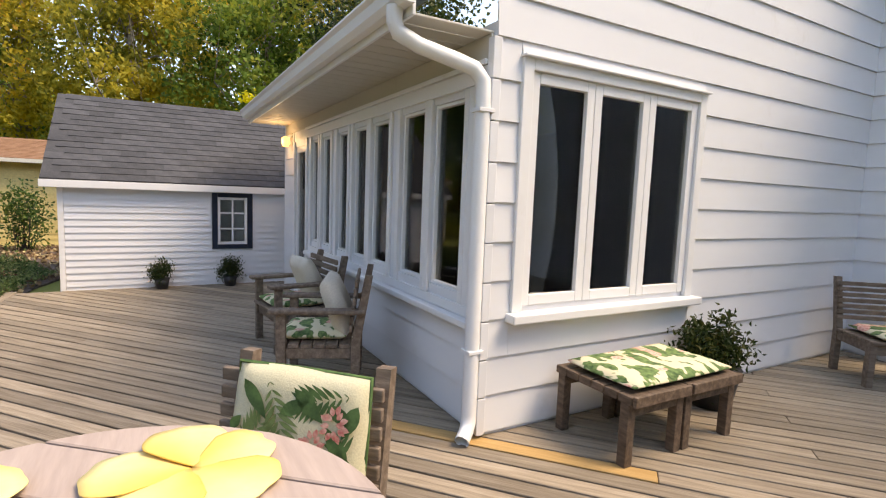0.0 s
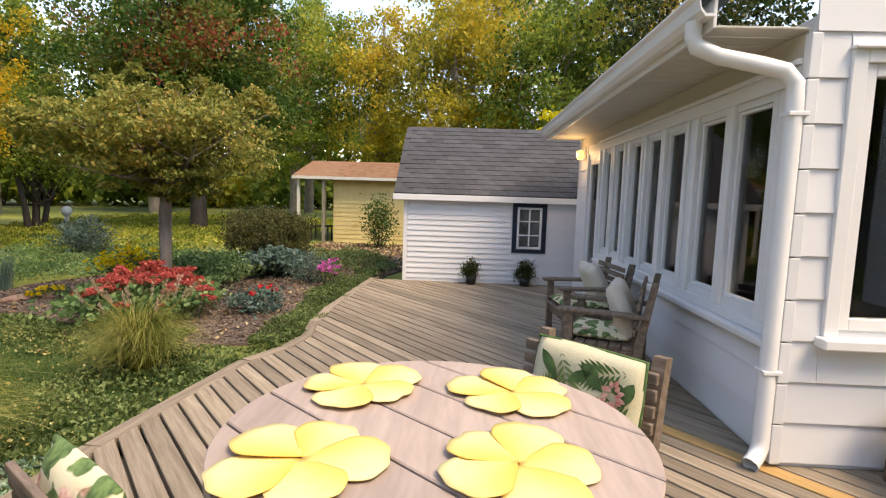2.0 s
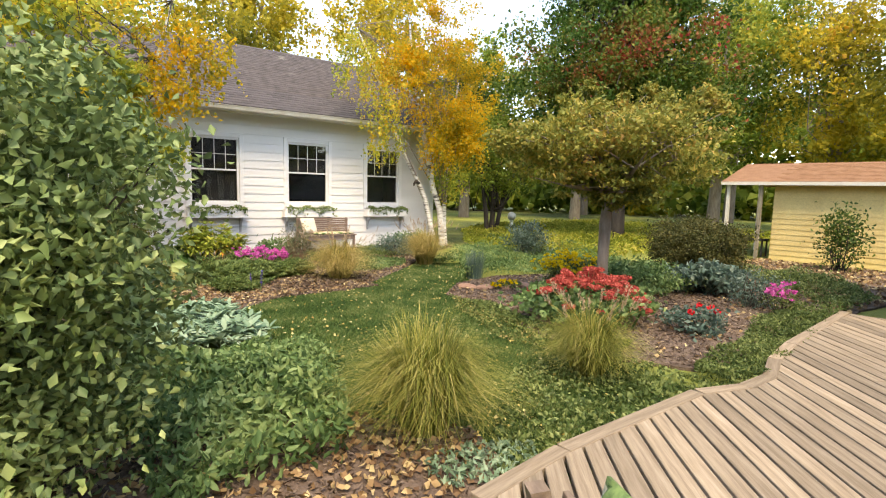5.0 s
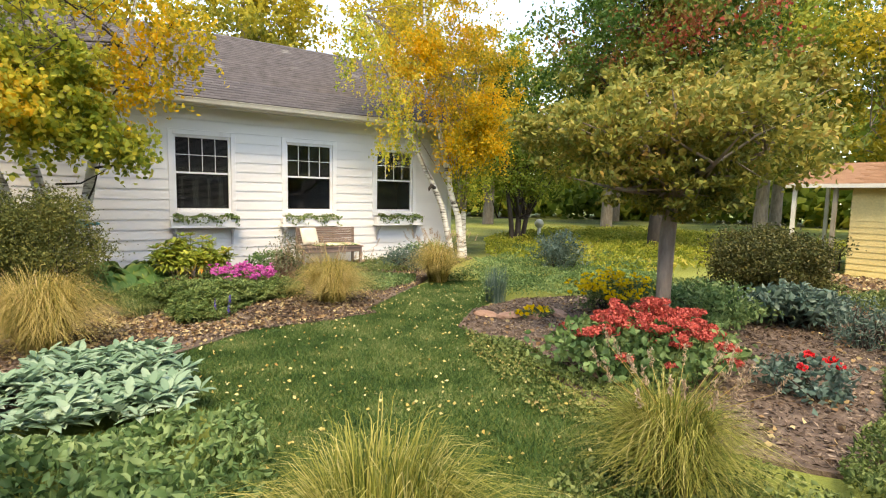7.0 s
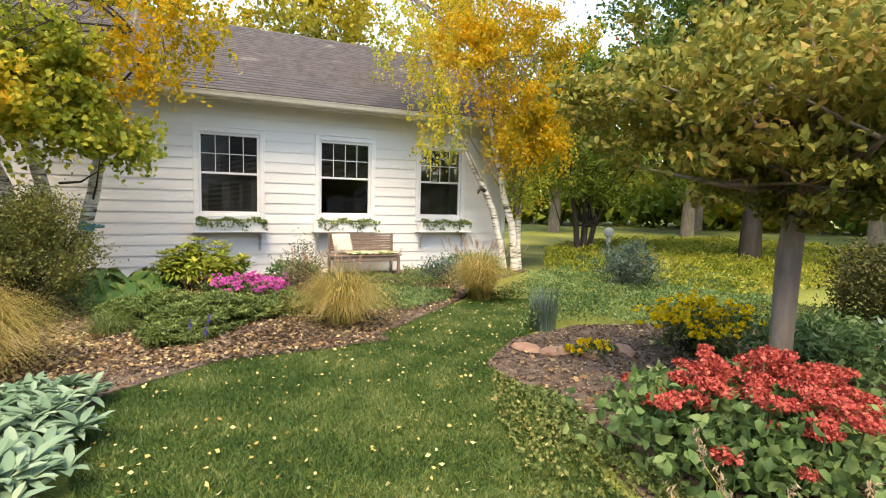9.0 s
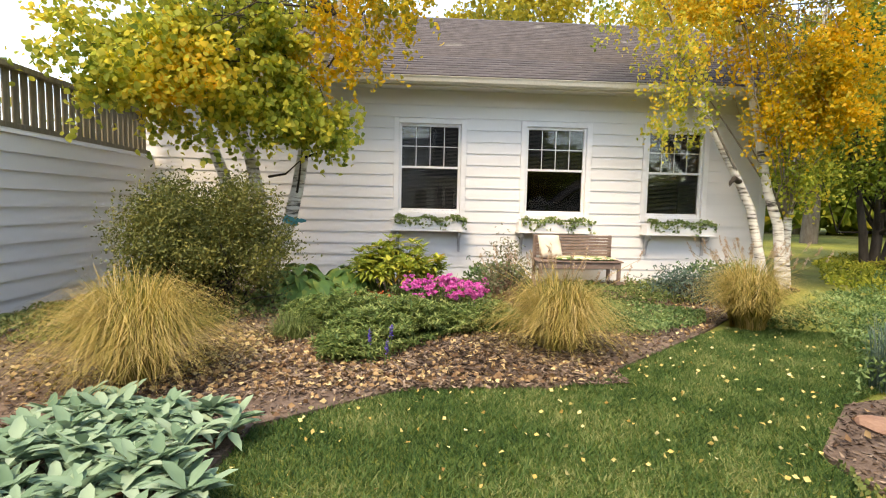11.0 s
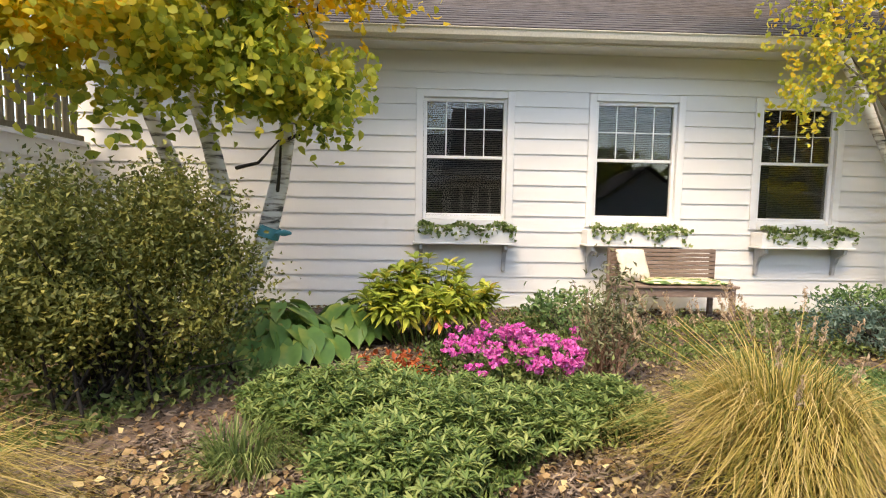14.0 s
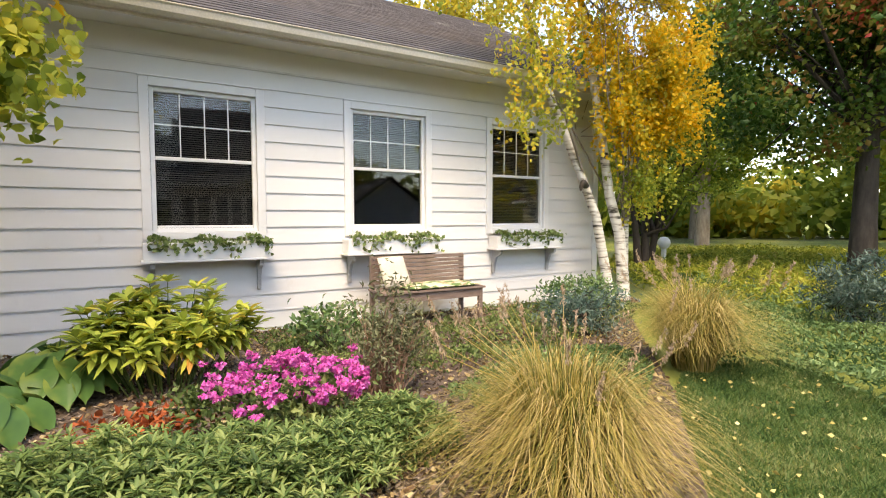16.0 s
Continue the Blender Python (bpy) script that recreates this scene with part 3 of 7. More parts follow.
ground()
LAWN = [(-2.75, -5.75), (-1.9, -5.15), (-0.9, -5.15), (-0.4, -4.8), (0.95, -3.65), (1.6, -3.3), (2.6, -3.6), (1.7, -5.0), (0.85, -5.45), (0.15, -6.1), (0.05, -7.2), (-0.25, -8.2), (-0.4, -9.2), (-0.2, -10.25), (-2.2, -10.3), (-3.2, -9.0), (-2.6, -7.4), (-2.75, -6.6)]
BED_A = [(-6.0, -7.0), (-2.85, -6.7), (-2.75, -5.75), (-1.9, -5.15), (-0.9, -5.15), (-0.4, -4.8), (0.95, -3.65), (1.6, -3.0), (3.0, -1.6), (4.2, -0.8), (4.2, -0.15), (-6.0, -0.15)]
BED_B = [(0.15, -6.1), (0.85, -5.45), (1.9, -5.2), (3.4, -5.6), (5.0, -6.5), (5.6, -8.0), (4.2, -9.4), (1.5, -9.85), (0.2, -9.8), (-0.25, -9.0), (-0.1, -8.0), (0.1, -7.2)]
BED_C = [(-5.2, -10.35), (-2.4, -10.35), (-2.2, -9.6), (-3.0, -8.7), (-5.2, -8.4)]


def bed(name, outline, label):
    dense = []
    for i in range(len(outline)):
        (ax, ay), (bx, by) = outline[i - 1], outline[i]
        for k in range(6):
            t = k / 6
            w = 0.06 * noise.noise(Vector((ax + (bx - ax) * t, ay + (by - ay) * t, 3)) * 2.5)
            dense.append((ax + (bx - ax) * t + w, ay + (by - ay) * t + w))
    tagged(part(name, prism(dense, G - 0.03, G + 0.018), SOIL), label, "garden bed", kind="structure")


bed("bed_soil", BED_A, "brown mulched flower bed along the white cottage")
bed("bed_soil", BED_B, "brown mulched island bed round a small tree")
BED_D = [(3.66, -9.80), (4.3, -9.35), (5.6, -8.0), (6.3, -6.7), (9.7, -6.25), (10.0, -9.6), (6.5, -9.95), (4.6, -9.75)]
bed("bed_soil", BED_D, "leaf-strewn soil between the deck and the outbuildings")
bed("bed_soil", BED_C, "leaf-covered soil bed beside the deck")


# -- the cottage --
def cottage():
    win = [(-2.16, -1.15, 0.97, 2.42), (-0.075, 0.94, 0.97, 2.42), (1.985, 2.95, 0.97, 2.42)]
    trims = [(a - 0.085, b + 0.085, c - 0.07, d + 0.085) for a, b, c, d in win]
    x0, x1, z1 = -6.2, 4.07, 2.97
    w = wall("wall_cottage", Matrix(), x0, x1, G - 0.1, z1, win, OLDSIDING, 0.14, "white lapped siding wall of a cottage")
    siding(w, x0, x1 - 0.09, -0.298, z1 - 0.02, trims, 0.1875, OLDSIDING, 0.013)
    part("corner_board", box(x1 - 0.088, -0.024, G - 0.05, x1 + 0.02, 0.06, z1 - 0.03), WHITE, w)
    # the far walls close the house
    for n, m, l in (("wall_cottage_side", pose(x1, 0.14, 0, 0, 0, 90), 6.4), ("wall_cottage_back", pose(x1, 6.54, 0, 0, 0, 180), x1 - x0), ("wall_cottage_end", pose(x0, 6.54, 0, 0, 0, -90), 6.4)):
        s = wall(n, m, 0, l, G - 0.1, z1, [], OLDSIDING, 0.12, "plain white outer wall of the cottage")
        if n == "wall_cottage_side":
            siding(s, 0, l, -0.298, z1, [], 0.1875, OLDSIDING, 0.013)
    # floor, ceiling and an added wall, blackened so the windows look unlit
    tagged(part("floor_cottage", box(x0 + 0.15, 0.16, 0.2, x1 - 0.15, 6.3, 0.3, 0), UNLIT_BLACK), "cottage floor coloured near-black for an unlit room", "floor", kind="structure")
    tagged(part("ceiling_cottage", box(x0 + 0.15, 0.16, 2.62, x1 - 0.15, 6.3, 2.68, 0), UNLIT_BLACK), "cottage ceiling coloured near-black for an unlit room", "ceiling", kind="structure")
    tagged(part("wall_cottage_inner", box(x0 + 0.15, 2.6, 0.3, x1 - 0.15, 2.7, 2.62, 0), UNLIT_BLACK), "added near-black wall that keeps the cottage windows dark", "wall", kind="structure")
    # gable on the right
    bm = bmesh.new()
    vs = [bm.verts.new(p) for p in ((x1, -0.05, z1), (x1, 6.6, z1), (x1, 3.2, 5.1), (x1 - 0.1, -0.05, z1), (x1 - 0.1, 6.6, z1), (x1 - 0.1, 3.2, 5.1))]
    for f in ((0, 1, 2), (5, 4, 3), (0, 2, 5, 3), (2, 1, 4, 5), (1, 0, 3, 4)):
        bm.faces.new([vs[i] for i in f])
    tagged(part("wall_cottage_gable", bm, OLDSIDING), "white gable wall of the cottage", "wall", kind="structure")
    # windows
    for k, (a, b, c, d) in enumerate(win):
        u = thing("window_%d" % (k + 1), pose(a, 0, c), "white double-hung window with a six-over-one look and dark blinds", "window", "cottage windows", "structure")
        W, H = b - a, d - c
        for q in (box(-0.085, -0.034, -0.07, 0.0, 0.0, H + 0.085), box(W, -0.034, -0.07, W + 0.085, 0.0, H + 0.085), box(0.001, -0.034, H, W - 0.001, 0.0, H + 0.085), box(0.001, -0.05, -0.07, W - 0.001, 0.0, 0.0)):
            part("casing", q, WHITE, u)
        part("drip_cap", box(-0.09, -0.05, H + 0.086, W + 0.09, 0.0, H + 0.10), WHITE, u)
        frame_bars(u, 0.002, W - 0.002, 0.002, H - 0.002, 0.042, 0.01, 0.07, TRIM)
        half = H * 0.515
        up = part("upper_sash", box(0.046, 0.018, half - 0.018, W - 0.046, 0.05, half + 0.018), TRIM, u)
        lo = part("lower_sash", box(0.046, 0.032, 0.046, W - 0.046, 0.062, 0.07), TRIM, u)
        pane(up, 0.046, W - 0.046, half + 0.019, H - 0.046, 0.045)
        pane(lo, 0.046, W - 0.046, 0.071, half - 0.019, 0.052)
        gw = W - 0.092
        for j in (1, 2, 3):
            x = 0.046 + gw * j / 4
            part("muntin", box(x - 0.006, 0.034, half + 0.02, x + 0.006, 0.041, H - 0.047, 0), TRIM, u)
        zz = (half + 0.019 + H - 0.046) / 2
        part("muntin", box(0.048, 0.030, zz - 0.006, W - 0.048, 0.0335, zz + 0.006, 0), TRIM, u)
        V, F = [], []
        z = H - 0.06
        stop = half + 0.03 if k == 1 else 0.08
        while z > stop:
            o = len(V)
            V += [(0.05, 0.085, z), (W - 0.05, 0.085, z), (W - 0.05, 0.105, z + 0.013), (0.05, 0.105, z + 0.013)]
            F.append((o, o + 1, o + 2, o + 3))
            z -= 0.0225
        bl = part("blind", np_mesh("blind", V, F), BLIND, u, "grey slatted blind")
    # eaves, gutter, roof
    zf = 2.90
    ey = -0.55
    rise = (5.22 - 3.03) / (3.2 + 0.58)
    tagged(part("soffit_cottage", box(x0, ey + 0.02, 2.955, x1 + 0.25, -0.001, 2.975, 0), OLDSIDING), "pale boarded soffit under the cottage eave", "soffit", kind="structure")
    tagged(part("frieze_cottage", box(x0, -0.03, 2.72, x1 - 0.1, -0.021, 2.953, 0.002), OLDSIDING), "white frieze board below the soffit", "trim", kind="structure")
    fa = thing("gutter", pose(0, 0, 0), "cream metal gutter along the cottage eave", "gutter")
    part("fascia", box(x0, ey, 2.89, x1 + 0.27, ey + 0.018, 3.02), CREAMTRIM, fa)
    bm = bmesh.new()
    prof = [(0, 0.0), (-0.05, 0.0), (-0.085, 0.03), (-0.10, 0.085), (-0.115, 0.10), (-0.115, 0.108), (-0.095, 0.108), (-0.08, 0.035), (-0.045, 0.01), (0, 0.01)]
    A = [bm.verts.new((x0, ey - 0.002 + y, 2.915 + z)) for y, z in prof]
    B = [bm.verts.new((x1 + 0.27, ey - 0.002 + y, 2.915 + z)) for y, z in prof]
    for i in range(len(prof)):
        j = (i + 1) % len(prof)
        bm.faces.new((A[i], B[i], B[j], A[j]))
    bm.faces.new(A[::-1])
    bm.faces.new(B)
    part("trough", bm, CREAMTRIM, fa)
    L = math.hypot(3.2 + 0.58, 5.22 - 3.03)
    ang = math.degrees(math.atan2(5.22 - 3.03, 3.2 + 0.58))
    r = part("roof_cottage", box(0, 0, -0.06, x1 - x0 + 0.3, L, 0.0, 0), SHINGLE_OLD)
    r.matrix_world = pose(x0, -0.62, 3.04, ang)
    tagged(r, "weathered grey-brown shingle roof of the cottage", "roof", kind="structure")
    roof_shingles(r, x1 - x0 + 0.3, L, SHINGLE_OLD, 8)
    r2 = part("roof_cottage", box(0, 0, -0.06, x1 - x0 + 0.3, L, 0.0, 0), SHINGLE_OLD)
    r2.matrix_world = pose(x1 + 0.3, 7.0, 3.04, ang, 0, 180)
    tagged(r2, "far slope of the cottage's shingle roof", "roof", kind="structure")


BLIND = surface("blind_slat", [(0.3, (0.09, 0.09, 0.095)), (0.7, (0.14, 0.14, 0.145))], 4, 0.5, bumps=0)
CREAMTRIM = surface("cream_gutter", [(0.3, (0.58, 0.54, 0.46)), (0.7, (0.68, 0.64, 0.56))], 3, 0.45, bumps=0.05)
cottage()


def window_box(x, w, n):
    t = thing("window_box", pose(x, 0, 0.70), "white wooden window box with trailing green plants on grey brackets", "window box", "cottage window boxes")
    part("front_board", box(0, -0.25, 0, w, -0.23, 0.17), WHITE, t)
    part("back_board", box(0, -0.05, 0, w, -0.03, 0.17), WHITE, t)
    part("end_board", box(0, -0.229, 0, 0.02, -0.051, 0.17), WHITE, t)
    part("end_board", box(w - 0.02, -0.229, 0, w, -0.051, 0.17), WHITE, t)
    part("base_board", box(-0.02, -0.26, -0.022, w + 0.02, -0.025, -0.001), WHITE, t)
    part("soil", box(0.021, -0.228, 0.05, w - 0.021, -0.052, 0.14, 0), SOIL, t)
    for bx in (0.06, w - 0.10):
        b = bmesh.new()
        prof = [(-0.022, -0.024), (-0.022, -0.36), (-0.055, -0.36), (-0.07, -0.24), (-0.12, -0.13), (-0.22, -0.08), (-0.23, -0.024)]
        A = [b.verts.new((bx, y, z)) for y, z in prof]
        B = [b.verts.new((bx + 0.04, y, z)) for y, z in prof]
        for i in range(len(prof)):
            j = (i + 1) % len(prof)
            b.faces.new((A[i], B[i], B[j], A[j]))
        b.faces.new(A[::-1])
        b.faces.new(B)
        bmesh.ops.recalc_face_normals(b, faces=b.faces)
        part("bracket", b, GREYPAINT, t, "grey painted bracket")
    P = np.c_[0.05 + (w - 0.02) * rng.random(n), -0.16 + 0.07 * rng.normal(size=n), 0.17 + 0.05 * rng.random(n)]
    d = rng.random(n) < 0.4
    P[d, 1] = -0.26 - 0.02 * rng.random(d.sum())
    P[d, 2] = 0.18 - 0.16 * rng.random(d.sum()) ** 2 * (0.4 + 0.8 * np.sin(P[d, 0] * 9) ** 2)
    P[:, 2] += 0.03 * np.sin(P[:, 0] * 14)
    part("trailing_plant", leaves_mesh("trailing_plant", P, 0.055, 0.75, (0, -0.5, 0.2)), L_MINT2, t, "trailing green plants")["kind"] = "stuff"


GREYPAINT = surface("grey_paint", [(0.3, (0.36, 0.37, 0.38)), (0.7, (0.48, 0.48, 0.49))], 4, 0.5, bumps=0.05)
L_MINT2 = leafy("box_plant_leaf", [(0.1, (0.05, 0.10, 0.03)), (0.5, (0.14, 0.22, 0.07)), (0.9, (0.28, 0.33, 0.13))], 0.5, 0.3)
window_box(-2.25, 1.17, 420)
window_box(-0.20, 1.22, 360)
window_box(1.93, 1.15, 480)


def side_building():
    """The low white building left of the cottage with a slatted rail on its flat roof."""
    m = pose(-6.0, -7.5, 0, 0, 0, 90)
    w = wall("wall_side_building", m, 0, 7.4, G - 0.1, 1.78, [], OLDSIDING, 0.14, "white lapped siding wall of a low side building")
    siding(w, 0, 7.4, G - 0.02, 1.76, [], 0.187, OLDSIDING, 0.022)
    tagged(part("roof_side_building", box(-9.0, -7.5, 1.70, -6.15, -0.1, 1.775, 0), SHINGLE), "flat roof of the side building", "roof", kind="structure")
    t = thing("roof_railing", pose(-6.0, -7.5, 1.78, 0, 0, 90), "weathered grey-brown slatted wooden railing on the side building's roof", "railing")
    part("rail", box(0, 0.0, 0.0, 7.3, 0.09, 0.06), FENCE, t)
    part("rail", box(0, -0.02, 0.60, 7.3, 0.11, 0.66), FENCE, t)
    bd = box(0, 0, 0, 0.09, 0.022, 0.538, 0.003)
    me = bpy.data.meshes.new("slat")
    bd.to_mesh(me)
    bd.free()
    for k in range(58):
        o = part("slat", me, FENCE, t)
        o.location = (0.02 + k * 0.125, 0.03, 0.061)


side_building()


# -- the house with the sunroom --
def house():
    # front wall: x runs away from the corner, faces the deck
    m = MH @ pose(0, 0, 0, 0, 0, -90)
    op = [(0.24, 1.70, 0.74, 2.06)]
    tr = [(0.17, 1.77, 0.66, 2.13)]
    top = 4.6
    w = wall("wall_house_front", m, 0, 4.25, 0.0, 2.28, op, SIDING, 0.14, "white wide lapped siding wall of the house")
    up = wall("wall_house_front_upper", m, 0.12, 4.25, 2.28, top, [], SIDING, 0.14, "upper white siding wall of the house")

    def rake(z):
        return (max(0.0, (z - 2.32) / 0.75), 4.25)
    siding(w, 0.0, 4.25, 0.02, top, tr, 0.218, SIDING, 0.012, limit=rake)
    # long wall with the row of windows
    m2 = MH @ pose(0, 0, 0, 0, 0, 180)
    spans = [(-0.66, -0.26), (-1.15, -0.76), (-1.74, -1.36), (-2.19, -1.84), (-2.66, -2.33), (-3.20, -2.87), (-3.63, -3.33)]
    op2 = [(a, b, 0.78, 1.93) for a, b in spans]
    door = (-4.42, -3.86, 0.06, 1.90)
    w2 = wall("wall_house_long", m2, -4.95, -0.142, 0.0, 2.28, op2 + [door], SIDING, 0.14, "white siding wall with a long row of windows")
    siding(w2, -3.72, -0.0, 0.02, 0.60, [], 0.218, SIDING, 0.012)
    siding(w2, -4.95, -4.50, 0.02, 2.10, [], 0.218, SIDING, 0.012)
    wr = thing("window_row", m2, "long row of white-framed sunroom windows", "window", kind="structure")
    for a, b in spans:
        part("casing", box(a - 0.05, -0.022, 0.72, a, 0, 1.97), TRIM, wr)
        part("casing", box(b, -0.022, 0.72, b + 0.05, 0, 1.97), TRIM, wr)
        frame_bars(wr, a + 0.001, b - 0.001, 0.781, 1.929, 0.022, 0.012, 0.06, TRIM)
        pane(wr, a + 0.024, b - 0.024, 0.805, 1.905, 0.04)
    for a, b in spans[1:]:
        part("meeting_rail", box(a + 0.024, 0.046, 1.30, b - 0.024, 0.062, 1.335), TRIM, wr)
    part("head_board", box(-3.80, -0.026, 1.972, -0.03, 0, 2.06), TRIM, wr)
    part("apron_board", box(-3.72, -0.020, 0.655, -0.03, 0, 0.718), TRIM, wr)
    part("head_moulding", box(-3.80, -0.045, 2.062, -0.03, 0, 2.09), TRIM, wr)
    part("window_sill", box(-3.72, -0.075, 0.61, -0.02, 0.0, 0.652, 0.008), TRIM, wr)
    part("filler", box(-0.21, -0.02, 0.72, -0.03, 0, 1.97), TRIM, wr)
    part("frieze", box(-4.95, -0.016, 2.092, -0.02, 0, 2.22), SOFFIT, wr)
    d = thing("door_1", m2, "white glazed door at the end of the window row", "door", kind="structure")
    frame_bars(d, door[0], door[1], door[2], door[3], 0.07, 0.01, 0.06, TRIM, "door_frame")
    pane(d, door[0] + 0.071, door[1] - 0.071, door[2] + 0.071, door[3] - 0.071, 0.035)
    part("casing", box(door[0] - 0.06, -0.024, 0.02, door[0], 0, 1.97), TRIM, d)
    part("casing", box(door[1], -0.024, 0.02, door[1] + 0.06, 0, 1.97), TRIM, d)
    # front window
    f = thing("window_4", m, "white three-light casement window on the siding wall", "window", kind="structure")
    a0, a1, b0, b1 = op[0]
    for q in (box(a0 - 0.07, -0.034, b0 - 0.03, a0, 0, b1 + 0.06), box(a1, -0.034, b0 - 0.03, a1 + 0.07, 0, b1 + 0.06), box(a0 + 0.001, -0.034, b1, a1 - 0.001, 0, b1 + 0.06)):
        part("casing", q, TRIM, f)
    part("drip_cap", box(a0 - 0.08, -0.06, b1 + 0.061, a1 + 0.08, 0, b1 + 0.075), TRIM, f)
    part("window_sill", box(a0 - 0.10, -0.10, b0 - 0.085, a1 + 0.11, 0.0, b0 - 0.031, 0.008), TRIM, f)
    for i in range(3):
        s = (a1 - a0) / 3
        l, r = a0 + s * i + 0.002, a0 + s * (i + 1) - 0.002
        frame_bars(f, l, r, b0 + 0.002, b1 - 0.002, 0.06, -0.012, 0.05, TRIM, "sash")
        pane(f, l + 0.061, r - 0.061, b0 + 0.063, b1 - 0.063, 0.02)
    V, F = [], []
    for i in range(25):
        x = a1 - 0.44 + i * 0.0165
        y = 0.10 + 0.018 * math.sin(i * 1.5)
        V += [(x, y, 0.70), (x, y, 2.04)]
        if i:
            F.append((2 * i - 2, 2 * i, 2 * i + 1, 2 * i - 1))
    cu = part("curtain", np_mesh("curtain", V, F, True), CURTAIN)
    cu.matrix_world = m
    so = cu.modifiers.new("thick", 'SOLIDIFY')
    so.thickness = 0.004
    tagged(cu, "pale folded curtain hanging inside the casement window", "curtain")
    # corner pieces that cap the boards
    cs = thing("corner_shingles", MH, "white metal corner caps on the siding", "siding", kind="structure")
    for k in range(10):
        z = 0.02 + k * 0.218
        part("corner_cap", box(-0.034, -0.02, z + 0.001, 0.02, 0.034, z + 0.212, 0.004), SIDING, cs)
    # inner wall to the right
    m3 = MH @ pose(0, -4.25, 0, 0, 0, 180)
    w3 = wall("wall_house_wing", m3, 0.0, 5.0, 0.0, top, [(0.42, 1.30, 0.05, 2.05)], SIDING, 0.14, "white siding wall of the house wing beside a door")
    siding(w3, 0.0, 5.0, 0.02, top, [(0.30, 1.42, 0.0, 2.18)], 0.218, SIDING, 0.012)
    d2 = thing("door_2", m3, "white framed glass door of the house wing", "door", kind="structure")
    for q in (box(0.30, -0.03, 0.0, 0.42, 0, 2.05), box(1.30, -0.03, 0.0, 1.42, 0, 2.05), box(0.30, -0.03, 2.051, 1.42, 0, 2.18)):
        part("casing", q, TRIM, d2)
    frame_bars(d2, 0.421, 1.299, 0.051, 2.049, 0.10, 0.01, 0.06, TRIM, "door_frame")
    pane(d2, 0.522, 1.198, 0.152, 1.948, 0.03)
    # room; ceiling and inner walls near-black in place of deep shade
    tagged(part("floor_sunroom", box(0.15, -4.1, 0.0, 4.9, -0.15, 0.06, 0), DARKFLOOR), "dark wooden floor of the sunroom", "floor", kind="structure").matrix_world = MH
    tagged(part("ceiling_sunroom", box(0.15, -4.1, 2.2, 4.9, -0.15, 2.25, 0), UNLIT_BLACK), "sunroom ceiling coloured near-black for an unlit room", "ceiling", kind="structure").matrix_world = MH
    tagged(part("wall_house_back", box(0.15, -4.25, 0.0, 4.95, -4.1, 2.28, 0), UNLIT_BLACK), "inner sunroom wall coloured near-black for an unlit room", "wall", kind="structure").matrix_world = MH
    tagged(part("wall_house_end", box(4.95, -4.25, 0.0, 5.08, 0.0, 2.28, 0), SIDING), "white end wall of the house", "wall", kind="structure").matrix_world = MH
    tagged(part("wall_house_inner", box(0.16, -2.9, 0.06, 4.9, -2.82, 2.2, 0), UNLIT_BLACK), "added near-black wall that keeps the sunroom windows dark", "wall", kind="structure").matrix_world = MH
    # eave over the long wall
    e = thing("eave", MH, "boarded soffit with a white gutter over the window row", "eave", kind="structure")
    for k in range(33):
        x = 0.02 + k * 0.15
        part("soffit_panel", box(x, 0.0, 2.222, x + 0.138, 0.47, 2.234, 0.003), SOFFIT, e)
    part("fascia", box(0.0, 0.472, 2.215, 5.0, 0.49, 2.36), TRIM, e)
    bm = bmesh.new()
    prof = [(0, 0.0), (0.05, 0.0), (0.075, 0.03), (0.085, 0.08), (0.105, 0.10), (0.105, 0.112), (0.085, 0.112), (0.07, 0.04), (0.045, 0.012), (0, 0.012)]
    A = [bm.verts.new((-0.03, 0.492 + y, 2.26 + z)) for y, z in prof]
    B = [bm.verts.new((5.02, 0.492 + y, 2.26 + z)) for y, z in prof]
    for i in range(len(prof)):
        j = (i + 1) % len(prof)
        bm.faces.new((A[i], B[i], B[j], A[j]))
    bm.faces.new(A[::-1])
    bm.faces.new(B)
    bmesh.ops.recalc_face_normals(bm, faces=bm.faces)
    part("gutter", bm, TRIM, e)
    L = 5.5
    r = part("roof_house", box(0, 0, -0.05, 5.1, L, 0.0, 0), SHINGLE)
    r.matrix_world = MH @ pose(5.06, 0.56, 2.39, 36.87, 0, 180)
    tagged(r, "grey shingle roof over the sunroom", "roof", kind="structure")
    ds = thing("downspout", MH, "white metal downspout bent from the gutter to the corner", "downspout")
    pts = [(0.10, 0.54, 2.27), (0.10, 0.54, 2.20), (0.095, 0.52, 2.15), (0.07, 0.42, 2.10), (0.03, 0.22, 2.05), (0.01, 0.12, 2.02), (-0.005, 0.075, 1.96), (-0.005, 0.07, 1.85), (-0.005, 0.07, 0.15), (-0.01, 0.075, 0.10), (-0.03, 0.10, 0.06), (-0.07, 0.15, 0.03)]
    part("pipe", tubes_mesh("pipe", [(pts, [0.042] * len(pts))], 10), TRIM, ds)
    for z in (1.8, 0.5):
        part("strap", box(-0.05, 0.02, z, 0.04, 0.115, z + 0.02, 0.003), TRIM, ds)
    # lamp by the door
    lp = thing("wall_lamp", MH @ pose(4.62, 0.0, 1.98), "lit white wall lantern beside the sunroom door", "lamp")
    part("back_plate", box(-0.04, 0.002, -0.05, 0.04, 0.022, 0.08), TRIM, lp)
    part("arm", box(-0.012, 0.023, 0.03, 0.012, 0.10, 0.05), TRIM, lp)
